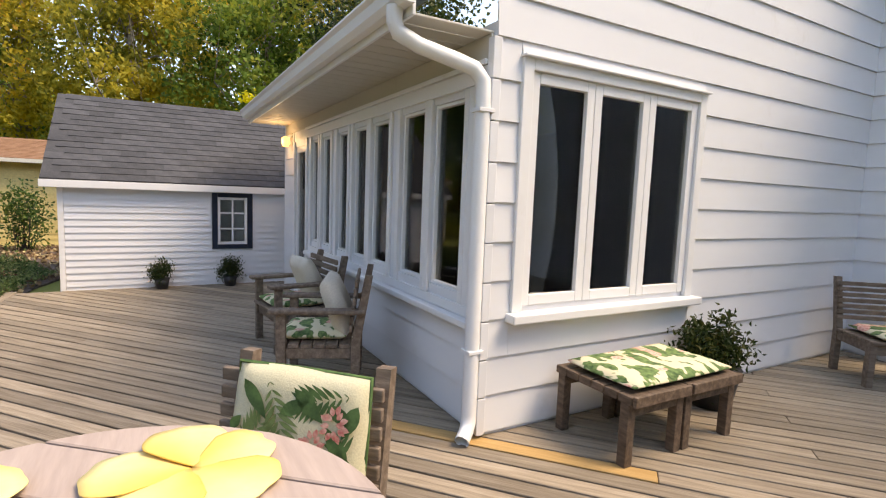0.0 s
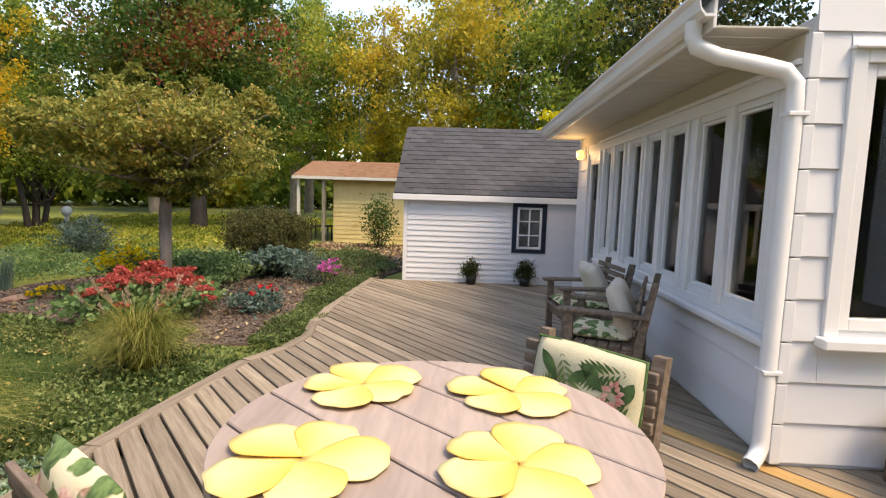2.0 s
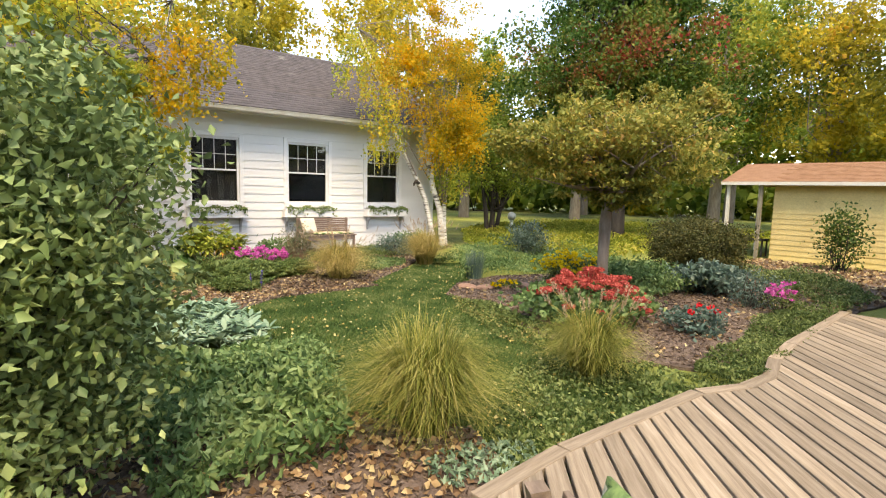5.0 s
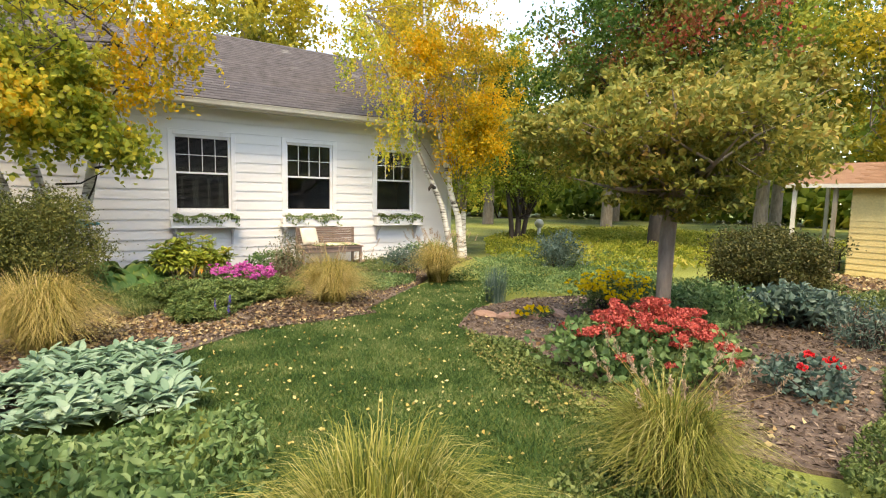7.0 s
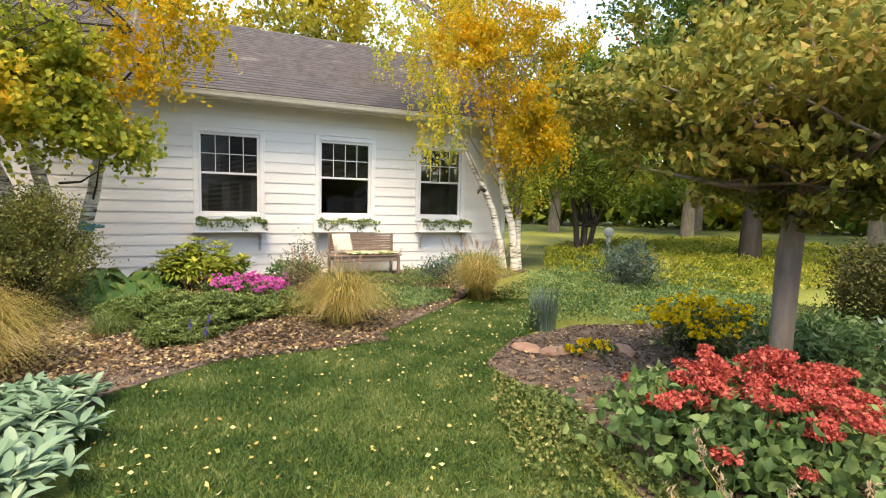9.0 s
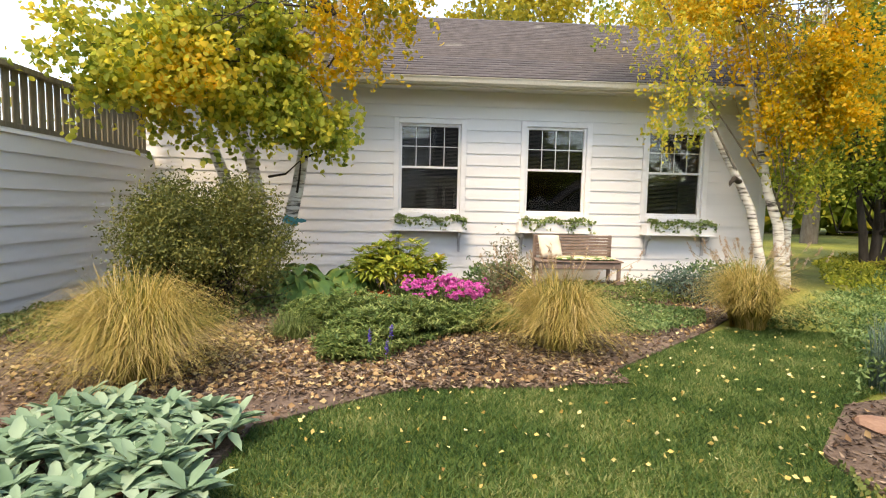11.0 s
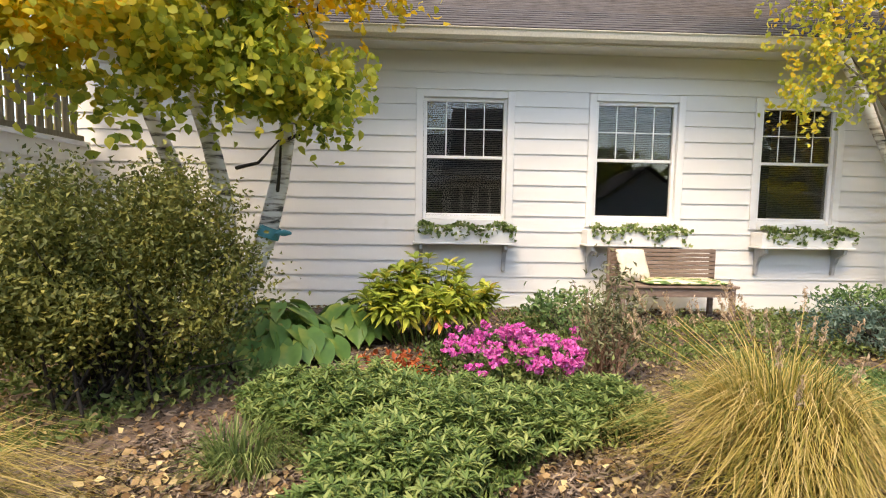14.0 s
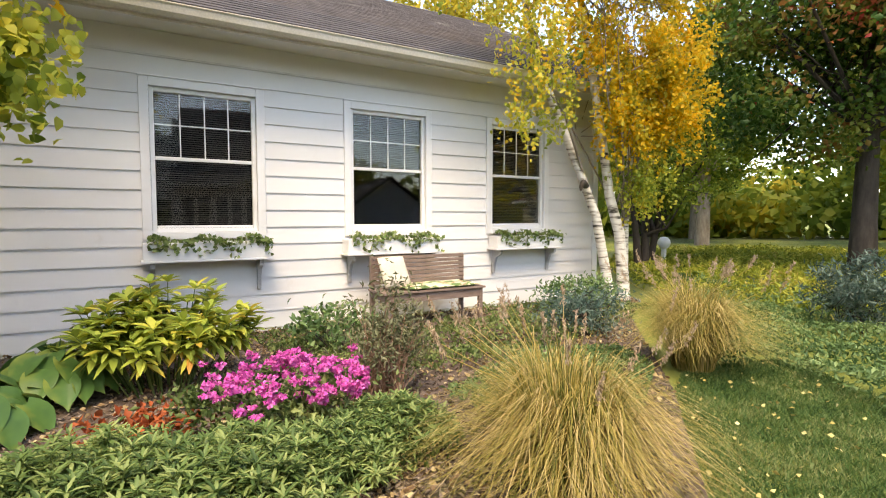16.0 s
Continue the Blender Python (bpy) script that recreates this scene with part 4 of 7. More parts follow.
    part("shade", tubes_mesh("shade", [([(0, 0.09, -0.06), (0, 0.09, -0.02), (0, 0.09, 0.05), (0, 0.09, 0.07)], [0.035, 0.052, 0.05, 0.02])], 12), glow("lamp_glass", (1.0, 0.55, 0.20), 0.6), lp, "glowing lamp glass")
    ld = bpy.data.lights.new("lamp_light", 'POINT')
    ld.energy, ld.color, ld.shadow_soft_size = 1.2, (1, 0.72, 0.42), 0.06
    lo = new("lamp_light", ld)
    lo.matrix_world = MH @ pose(4.62, 0.20, 1.98)


CURTAIN = surface("curtain_cloth", [(0.3, (0.55, 0.55, 0.50)), (0.7, (0.66, 0.66, 0.60))], 4, 0.9, fine=150, bumps=0.3)
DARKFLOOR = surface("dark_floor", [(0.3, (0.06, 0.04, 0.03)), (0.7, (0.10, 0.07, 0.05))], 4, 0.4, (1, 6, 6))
house()


# -- the white shed --
def shed():
    m = MH @ pose(5.42, 2.62, 0, 0, 0, -90)
    op = [(1.78, 2.17, 0.56, 1.22)]
    w = wall("wall_shed", m, 0, 4.6, G - 0.1, 1.36, op, SIDING, 0.1, "white narrow lapped siding wall of a garden shed")
    siding(w, 0.05, 4.6, -0.04, 1.30, [(1.70, 2.24, 0.49, 1.29)], 0.085, SIDING, 0.012)
    part("corner_board", box(-0.012, -0.022, G - 0.05, 0.048, 0.02, 1.30), TRIM, w)
    s2 = wall("wall_shed_side", MH @ pose(8.42, 2.62, 0, 0, 0, 180), 0, 2.9, G - 0.1, 1.36, [], SIDING, 0.1, "white side wall of the garden shed")
    siding(s2, 0, 2.99, -0.04, 1.36, [], 0.085, SIDING, 0.012)
    bm = bmesh.new()
    vs = [bm.verts.new(p) for p in ((5.42, 2.60, 1.36), (8.42, 2.60, 1.36), (6.92, 2.60, 2.50), (5.42, 2.5, 1.36), (8.42, 2.5, 1.36), (6.92, 2.5, 2.50))]
    for f in ((0, 1, 2), (5, 4, 3), (0, 2, 5, 3), (2, 1, 4, 5), (1, 0, 3, 4)):
        bm.faces.new([vs[i] for i in f])
    g = part("wall_shed_gable", bm, SIDING)
    g.matrix_world = MH
    tagged(g, "white gable of the garden shed", "wall", kind="structure")
    tagged(part("wall_shed_back", box(8.3, -2.0, G, 8.42, 2.5, 1.36, 0), SIDING), "white back wall of the shed", "wall", kind="structure").matrix_world = MH
    # near-black floor colour takes the place of shade inside the shed
    tagged(part("floor_shed", box(5.55, -1.9, G, 8.25, 2.45, 0.0, 0), UNLIT_BLACK), "shed floor coloured near-black for an unlit inside", "floor", kind="structure").matrix_world = MH
    wn_ = thing("window_5", m, "small six-pane shed window with navy blue trim", "window", kind="structure")
    a, b, c, d = op[0]
    for q in (box(a - 0.07, -0.032, c - 0.06, a, 0, d + 0.06), box(b, -0.032, c - 0.06, b + 0.07, 0, d + 0.06), box(a + 0.001, -0.032, d, b - 0.001, 0, d + 0.06), box(a + 0.001, -0.032, c - 0.06, b - 0.001, 0, c)):
        part("casing", q, NAVY, wn_, "navy blue casing")
    frame_bars(wn_, a + 0.001, b - 0.001, c + 0.001, d - 0.001, 0.035, -0.018, 0.03, TRIM, "sash")
    cx = (a + b) / 2
    part("muntin", box(cx - 0.010, -0.014, c + 0.037, cx + 0.010, 0.018, d - 0.037, 0), TRIM, wn_)
    for k in (1, 2):
        z = c + (d - c) * k / 3
        part("muntin", box(a + 0.037, -0.012, z - 0.010, b - 0.037, 0.016, z + 0.010, 0), TRIM, wn_)
    pane(wn_, a + 0.036, b - 0.036, c + 0.036, d - 0.036, 0.022)
    # roof
    L, ang = math.hypot(1.62, 1.22), math.degrees(math.atan2(1.22, 1.62))
    r = part("roof_shed", box(0, 0, -0.03, 4.9, L, 0.0, 0), SHINGLE)
    r.matrix_world = m @ pose(-0.16, -0.12, 1.385, ang)
    tagged(r, "dark grey shingle roof of the garden shed", "roof", kind="structure")
    roof_shingles(r, 4.9, L, SHINGLE, 99)
    r2 = part("roof_shed", box(0, 0, -0.03, 4.9, L, 0.0, 0), SHINGLE)
    r2.matrix_world = m @ pose(4.74, 3.12, 1.385, ang, 0, 180)
    tagged(r2, "far slope of the garden shed's roof", "roof", kind="structure")
    fa = thing("fascia", m, "white fascia board along the shed's eave", "trim", kind="structure")
    part("board", box(-0.17, -0.135, 1.285, 4.7, -0.115, 1.375), TRIM, fa)
    part("soffit_board", box(-0.17, -0.114, 1.30, 4.7, -0.001, 1.315), TRIM, fa)


shed()


# -- the yellow shed --
def yellow_shed():
    m = pose(10.1, -6.38, G, 0, 0, -83)
    w = wall("wall_yellow_shed", m, 0, 3.2, -0.05, 1.86, [], YELLOW, 0.1, "yellow lapped siding wall of a small outbuilding")
    siding(w, 0, 3.2, 0.0, 1.82, [], 0.13, YELLOW, 0.012)
    s = wall("wall_yellow_shed_side", m @ pose(0, 2.6, 0, 0, 0, -90), 0, 2.6, -0.05, 1.86, [], YELLOW, 0.1, "yellow side wall of the outbuilding")
    siding(s, 0, 2.6, 0.0, 1.82, [], 0.13, YELLOW, 0.012)
    L = 2.0
    r = part("roof_yellow_shed", box(-1.15, 0, -0.05, 3.4, L, 0.0, 0), RUSTROOF)
    r.matrix_world = m @ pose(0, -0.35, 1.95, 16)
    tagged(r, "faded brown roof of the yellow outbuilding", "roof", kind="structure")
    roof_shingles(r, 3.4, L, RUSTROOF, 0)
    r2 = part("roof_yellow_shed", box(-3.4, 0, -0.05, 1.15, L, 0.0, 0), RUSTROOF)
    r2.matrix_world = m @ pose(0, 3.45, 1.95, 16, 0, 180)
    tagged(r2, "far slope of the outbuilding's brown roof", "roof", kind="structure")
    fa = thing("fascia", m, "pale fascia board of the yellow outbuilding", "trim", kind="structure")
    part("board", box(-1.15, -0.37, 1.86, 3.4, -0.345, 1.945), CREAMTRIM, fa)
    for x, y in ((-1.0, -0.2), (-1.0, 2.4), (-0.25, -0.2)):
        p = part("porch_post", box(x - 0.04, y - 0.04, 0, x + 0.04, y + 0.04, 1.93), CREAMTRIM if x < -0.5 else FENCE)
        p.matrix_world = m
        tagged(p, "pale wooden post under the outbuilding's porch roof", "post", "porch posts")
    t = thing("small_table", m @ pose(-0.55, 0.6, 0), "dark small table under the porch roof", "table")
    part("tabletop", box(-0.3, -0.25, 0.42, 0.3, 0.25, 0.46), DARKBARK, t)
    for x in (-0.26, 0.26):
        for y in (-0.21, 0.21):
            part("leg", box(x - 0.02, y - 0.02, 0, x + 0.02, y + 0.02, 0.419), DARKBARK, t)


yellow_shed()


# ---- the furniture ----
def cushion_bm(w, d, h, puff=0.5, seg=10):
    """A stuffed pad: full in the middle, thin at the seams."""
    bm = bmesh.new()
    n = seg
    top, bot = {}, {}
    for i in range(n + 1):
        for j in range(n + 1):
            a, b = i / n * 2 - 1, j / n * 2 - 1
            e = (1 - a ** 6) * (1 - b ** 6)
            k = 0.12 + 0.88 * max(0, e) ** puff
            x, y = a * w / 2 * (1 - 0.03 * b * b), b * d / 2 * (1 - 0.03 * a * a)
            wob = 0.06 * h * math.sin(a * 5 + b * 3)
            top[i, j] = bm.verts.new((x, y, h / 2 * k + wob * k))
            bot[i, j] = bm.verts.new((x, y, -h / 2 * k))
    for i in range(n):
        for j in range(n):
            bm.faces.new((top[i, j], top[i + 1, j], top[i + 1, j + 1], top[i, j + 1]))
            bm.faces.new((bot[i, j], bot[i, j + 1], bot[i + 1, j + 1], bot[i + 1, j]))
    for k in range(n):
        for a, b in (((k, 0), (k + 1, 0)), ((k + 1, n), (k, n)), ((0, k + 1), (0, k)), ((n, k), (n, k + 1))):
            bm.faces.new((bot[a], bot[b], top[b], top[a]))
    for f in bm.faces:
        f.smooth = True
    return bm


def slat_chair(m, label, w=0.56, d=0.50, seat=0.36, back=0.86, arms=True, group="", nslat=6, arm_h=0.56):
    """A slatted garden chair; it faces +y, its base centre at the origin."""
    t = thing("garden_chair", m, label, "chair", group)
    hw, hd = w / 2, d / 2
    for x in (-hw, hw - 0.05):
        part("front_leg", box(x, hd - 0.06, 0, x + 0.05, hd, (arm_h if arms else seat) - 0.001), CHAIRWOOD, t)
        bm = bmesh.new()
        prof = [(-hd, 0), (-hd + 0.055, 0), (-hd + 0.06, seat), (-hd - 0.03, back), (-hd - 0.075, back - 0.005), (-hd, seat)]
        A = [bm.verts.new((x, p, z)) for p, z in prof]
        B = [bm.verts.new((x + 0.045, p, z)) for p, z in prof]
        for i in range(6):
            bm.faces.new((A[i], B[i], B[(i + 1) % 6], A[(i + 1) % 6]))
        bm.faces.new(A[::-1])
        bm.faces.new(B)
        bmesh.ops.recalc_face_normals(bm, faces=bm.faces)
        part("back_post", bm, CHAIRWOOD, t)
        part("side_rail", box(x + 0.008, -hd + 0.062, seat - 0.10, x + 0.04, hd - 0.062, seat - 0.03), CHAIRWOOD, t)
        if arms:
            part("armrest", box(x - 0.03, -hd - 0.03, arm_h, x + 0.07, hd + 0.05, arm_h + 0.03, 0.01), CHAIRWOOD, t)
    part("front_rail", box(-hw + 0.052, hd - 0.05, seat - 0.11, hw - 0.052, hd - 0.02, seat - 0.03), CHAIRWOOD, t)
    k = 6
    for i in range(k):
        y = -hd + 0.065 + i * (d - 0.04) / k
        part("seat_slat", box(-hw + 0.003, y, seat - 0.028, hw - 0.003, y + (d - 0.06) / k - 0.012, seat - 0.004), CHAIRWOOD, t)
    for i in range(nslat):
        z = seat + 0.08 + i * (back - seat - 0.10) / nslat
        yy = -hd - 0.005 - 0.05 * (z - seat) / (back - seat) + 0.068
        part("back_slat", box(-hw - 0.005, yy, z, hw + 0.005, yy + 0.02, z + (back - seat - 0.10) / nslat - 0.014), CHAIRWOOD, t)
    return t


def pillow(m, label, w=0.42, h=0.15):
    t = thing("throw_pillow", m, label, "pillow")
    part("cover", cushion_bm(w, w, h, 0.6), CREAM, t)
    return t


def pad(m, w, d, h, label):
    t = thing("seat_cushion", m, label, "cushion")
    cover = part("cover", cushion_bm(w, d, h, 0.35), FLORAL, t)
    ring = []
    for i in range(41):
        a = 2 * math.pi * i / 40
        c, s = math.cos(a), math.sin(a)
        q = max(abs(c), abs(s)) ** 0.8
        ring.append((c / q * w / 2 * 0.97, s / q * d / 2 * 0.97, 0))
    part("piping", tubes_mesh("piping", [(ring, [0.006] * 41)], 6), PRINT_GREEN, cover, "dark green piping")
    return t


def printed_cushion(m, w, d, h, label):
    """An upright cushion with a tropical print of fronds and two blooms."""
    t = thing("back_cushion", m, label, "cushion")
    cover = part("cover", cushion_bm(w, d, h, 0.3, 12), CLOTH, t)
    zt = h / 2 + 0.0045

    def leaf_at(name, x, y, ang, l, wd, mat_, z):
        bm = bmesh.new()
        c, s = math.cos(ang), math.sin(ang)
        pts = []
        for k in range(7):
            q = k / 6
            pts.append((q, wd * math.sin(math.pi * q ** 0.8)))
        up = [bm.verts.new((x + c * l * q - s * a * l, y + s * l * q + c * a * l, z)) for q, a in pts]
        dn = [bm.verts.new((x + c * l * q + s * a * l, y + s * l * q - c * a * l, z)) for q, a in pts[1:-1]]
        bm.faces.new(up + dn[::-1])
        for f in bm.faces:
            if f.normal.z < 0:
                f.normal_flip()
        part(name, bm, mat_, cover)
    hw, hd = w / 2 * 0.90, d / 2 * 0.90
    for (x, y, a, l, wd) in ((-0.10, 0.02, -0.25, 0.17, 0.16), (0.02, -0.13, 1.9, 0.13, 0.18), (0.06, -0.17, 1.2, 0.14, 0.2), (-0.04, 0.09, 0.5, 0.10, 0.2), (0.14, 0.02, -1.1, 0.17, 0.17), (0.10, 0.13, -0.5, 0.10, 0.2), (-0.19, 0.03, 0.9, 0.05, 0.3), (0.0, 0.16, -0.7, 0.12, 0.2), (0.19, 0.14, -2.0, 0.10, 0.22), (-0.16, 0.17, -0.9, 0.13, 0.16), (-0.19, -0.12, 0.7, 0.11, 0.2), (-0.08, -0.10, 2.3, 0.11, 0.18), (0.17, -0.02, 2.2, 0.12, 0.2), (0.02, 0.03, -1.9, 0.10, 0.2)):
        leaf_at("printed_leaf", x, y, a, l, wd, PRINT_GREEN, zt + 0.0008)
    for cx, cy, base, n in ((-0.17, -0.06, 1.0, 9), (0.16, 0.16, 3.4, 8), (0.19, -0.10, 1.9, 8), (-0.08, 0.17, -1.2, 7)):
        for k in range(n):
            q = k / n
            px, py = cx + math.cos(base) * 0.15 * q, cy + math.sin(base) * 0.15 * q
            for sgn in (-1, 1):
                l = 0.075 * math.sin(0.5 + 2.4 * (1 - q))
                ex, ey = px + math.cos(base + sgn * 0.8) * l, py + math.sin(base + sgn * 0.8) * l
                if abs(ex) < hw and abs(ey) < hd and abs(px) < hw and abs(py) < hd:
                    leaf_at("printed_frond", px, py, base + sgn * 0.8, l, 0.10, PRINT_LIGHT if cx < 0 else PRINT_GREEN, zt)
    for cx, cy in ((0.065, 0.015), (0.125, 0.085)):
        for k in range(14):
            a = k * 2.4
            r = 0.008 + 0.024 * (k / 14) ** 0.6
            leaf_at("printed_bloom", cx + r * math.cos(a) * 0.7, cy + r * math.sin(a), a, 0.026, 0.3, PRINT_PINK, zt + 0.0015 + 0.0001 * k)
    part("piping", tubes_mesh("piping", [([(sx * w * 0.485, sy * d * 0.485, 0) for sx, sy in ((-1, -1), (0, -1.01), (1, -1), (1.01, 0), (1, 1), (0, 1.01), (-1, 1), (-1.01, 0), (-1, -1))], [0.007] * 9)], 6), PRINT_GREEN, cover, "dark green piping")
    return t


def round_table():
    R = 0.465
    t = thing("round_table", MH @ pose(-1.56, 1.71, 0), "round weathered wooden garden table with plank top", "table")
    z1, th = 0.85, 0.03
    top = part("tabletop", prism([(R * 0.80 * math.cos(a), R * 0.80 * math.sin(a)) for a in np.linspace(0, 2 * math.pi, 40)[:-1]], z1 - th - 0.03, z1 - th - 0.001), TEAK, t)
    wd = 0.118
    n = 6
    for i in range(n):
        a, b = -R + i * 2 * R / n + 0.0035, -R + (i + 1) * 2 * R / n - 0.0035
        s = np.linspace(a, b, 8)
        poly = [(math.sqrt(max(R * R - y * y, 1e-6)), y) for y in s] + [(-math.sqrt(max(R * R - y * y, 1e-6)), y) for y in s[::-1]]
        rot = math.radians(50)
        poly = [(x * math.cos(rot) - y * math.sin(rot), x * math.sin(rot) + y * math.cos(rot)) for x, y in poly]
        part("plank", prism(poly, z1 - th, z1, 0.003), TEAK, t)
    part("pedestal", box(-0.07, -0.07, 0.08, 0.07, 0.07, z1 - th - 0.031), CHAIRWOOD, t)
    part("foot", box(-0.34, -0.05, 0, 0.34, 0.05, 0.079), CHAIRWOOD, t)
    part("foot", box(-0.05, 0.051, 0, 0.05, 0.34, 0.079), CHAIRWOOD, t)
    part("foot", box(-0.05, -0.34, 0, 0.05, -0.051, 0.079), CHAIRWOOD, t)


def placemat(u, v, rz, r=0.172):
    t = thing("placemat", MH @ pose(u, v, 0.852, 0, 0, rz), "yellow flower-shaped placemat with rounded petals on the table", "placemat", "placemats on the table")
    for k in range(5):
        bm = bmesh.new()
        na, nr = 22, 7
        rows = []
        reach = r * (1.0, 0.90, 0.97, 0.86, 0.95)[k]
        for i in range(nr + 1):
            q = i / nr
            row = []
            for j in range(na + 1):
                e = j / na * 2 - 1
                th = e * 0.80 * (1 - 0.10 * q)
                rr = reach * q * (1.0 - 0.34 * abs(e) ** 3.2 + 0.012 * math.sin(e * 13 + k * 2) * q - 0.05 * math.exp(-(e * 7) ** 2) * (k % 2))
                z = 0.002 + 0.004 * (e + 1) * q + 0.003 * math.sin(math.pi * q) * (1 - e * e) + 0.0012 * k
                row.append(bm.verts.new((rr * math.cos(th), rr * math.sin(th), z)))
            rows.append(row)
        for i in range(nr):
            for j in range(na):
                if i == 0:
                    bm.faces.new((rows[0][j], rows[1][j], rows[1][j + 1]))
                else:
                    bm.faces.new((rows[i][j], rows[i + 1][j], rows[i + 1][j + 1], rows[i][j + 1]))
        bmesh.ops.remove_doubles(bm, verts=bm.verts, dist=1e-6)
        bmesh.ops.recalc_face_normals(bm, faces=bm.faces)
        for f in bm.faces:
            f.smooth = True
        ob = part("petal", bm, PETAL, t)
        ob.rotation_euler = (0, 0, 2 * math.pi * k / 5)
        so = ob.modifiers.new("thick", 'SOLIDIFY')
        so.thickness, so.offset = 0.0022, 1


round_table()
for u, v, rz in ((-1.335, 1.917, 20), (-1.34, 1.525, 75), (-1.725, 1.955, 130), (-1.70, 1.545, 200)):
    placemat(u, v, rz)

# chairs at the table
slat_chair(MH @ pose(-1.03, 1.36, 0, 0, 0, 45), "weathered slatted wooden chair with a floral cushion at the table", 0.50, 0.44, 0.40, 0.865, False, "chairs round the table", 7)
printed_cushion(MH @ pose(-1.03, 1.36, 0, 0, 0, 45) @ pose(-0.02, -0.14, 0.655, -80, 0, 0) @ pose(0, 0, 0, 0, 0, 180), 0.42, 0.43, 0.07, "cream tropical print cushion with pink blooms on a slatted chair")
slat_chair(MH @ pose(-1.46, 2.48, 0, 0, 0, 236), "weathered slatted wooden chair with a floral cushion at the deck's edge", 0.44, 0.42, 0.34, 0.71, False, "chairs round the table", 7)
pad(MH @ pose(-1.46, 2.48, 0, 0, 0, 236) @ pose(0, -0.125, 0.53, 80, 0, 0), 0.40, 0.40, 0.08, "cream cushion with green leaves against the chair's back")

# armchairs by the window row
slat_chair(MH @ pose(2.22, 0.50, 0, 0, 0, 6), "grey weathered wooden armchair with cushions beside the window row", 0.60, 0.56, 0.36, 0.80, True, "armchairs on the deck", 6, 0.55)
pillow(MH @ pose(2.22, 0.50, 0, 0, 0, 6) @ pose(0, -0.10, 0.575, 68, 0, 0), "cream square throw pillow leaning in an armchair")
pad(MH @ pose(2.22, 0.50, 0, 0, 0, 6) @ pose(0, 0.04, 0.395, 0, 0, 0), 0.48, 0.46, 0.07, "floral seat cushion on a weathered armchair")
slat_chair(MH @ pose(1.18, 0.56, 0, 0, 0, -22), "grey weathered wooden armchair turned towards the deck", 0.58, 0.54, 0.36, 0.82, True, "armchairs on the deck", 6, 0.56)
pillow(MH @ pose(1.18, 0.56, 0, 0, 0, -22) @ pose(0, -0.10, 0.58, 70, 0, 0), "cream square throw pillow in the armchair near the corner")
pad(MH @ pose(1.18, 0.56, 0, 0, 0, -22) @ pose(0, 0.04, 0.395, 0, 0, 0), 0.46, 0.44, 0.07, "floral seat cushion with pink blooms on an armchair")
slat_chair(MH @ pose(-0.62, -3.62, 0, 0, 0, 52), "grey slatted wooden chair beside the house door", 0.70, 0.50, 0.37, 0.80, False, "chairs by the house", 7)
pad(MH @ pose(-0.62, -3.62, 0, 0, 0, 52) @ pose(0, 0.03, 0.40, 0, 0, 0), 0.56, 0.44, 0.06, "floral seat cushion on the chair beside the door")


def stool(v0, v1):
    t = thing("low_table", MH @ pose(-0.36, (v0 + v1) / 2, 0), "low dark-stained wooden side table", "table", "low tables below the window")
    hu, hv = 0.26, (v1 - v0) / 2
    for sx in (-1, 1):
        for sy in (-1, 1):
            part("leg", box(sx * hu - (0.055 if sx > 0 else 0), sy * hv - (0.055 if sy > 0 else 0), 0, sx * hu + (0.055 if sx < 0 else 0), sy * hv + (0.055 if sy < 0 else 0), 0.34), STAINED, t)
        part("apron", box(sx * hu - (0.028 if sx > 0 else -0.003), -hv + 0.056, 0.27, sx * hu + (0.025 if sx < 0 else -0.003), hv - 0.056, 0.339), STAINED, t)
    for i in range(6):
        u = -hu - 0.02 + i * (2 * hu + 0.04) / 6
        part("top_slat", box(u + 0.004, -hv - 0.005, 0.341, u + (2 * hu + 0.04) / 6 - 0.004, hv + 0.005, 0.385), STAINED, t)
    part("edge_board", box(-hu - 0.045, -hv, 0.335, -hu - 0.021, hv, 0.392), STAINED, t)


stool(-0.93, -0.49)
stool(-1.40, -0.95)
pad(MH @ pose(-0.37, -0.95, 0.418, 0, 0, 0), 0.50, 0.86, 0.07, "cream and green floral cushion across two low tables")


def topiary(m, label, r=0.16, h=0.4, pot=0.09, leaf=0.035, n=1400, mat_=None, spread=1.0):
    t = thing("potted_plant", m, label, "potted plant", "potted shrubs")
    part("pot", tubes_mesh("pot", [([(0, 0, 0), (0, 0, 0.004), (0, 0, pot * 1.5), (0, 0, pot * 1.6), (0, 0, pot * 1.45)], [0.001, pot * 0.75, pot, pot * 1.06, pot * 0.8])], 16), TERRA, t)
    P = blob_points(n, (0, 0, h * 0.62), (r, r, h * 0.40), 26, 0.22, 0.3)
    part("foliage", leaves_mesh("foliage", P, leaf, 0.4, (0, 0, 0.8)), mat_ or L_DARKGREEN, t)
    part("stem", tubes_mesh("stem", [([(0, 0, pot), (0.01, 0, h * 0.4), (0, 0.01, h * 0.7)], [0.012, 0.01, 0.006])], 6), BARK, t)


topiary(MH @ pose(5.24, 1.53, 0), "small dark green potted shrub against the shed wall", 0.13, 0.40)
topiary(MH @ pose(5.24, 0.70, 0), "round dark green potted shrub against the shed wall", 0.14, 0.40)
topiary(MH @ pose(-0.28, -1.72, 0), "leafy dark potted shrub beside the low tables", 0.23, 0.60, 0.17, 0.045, 2800)


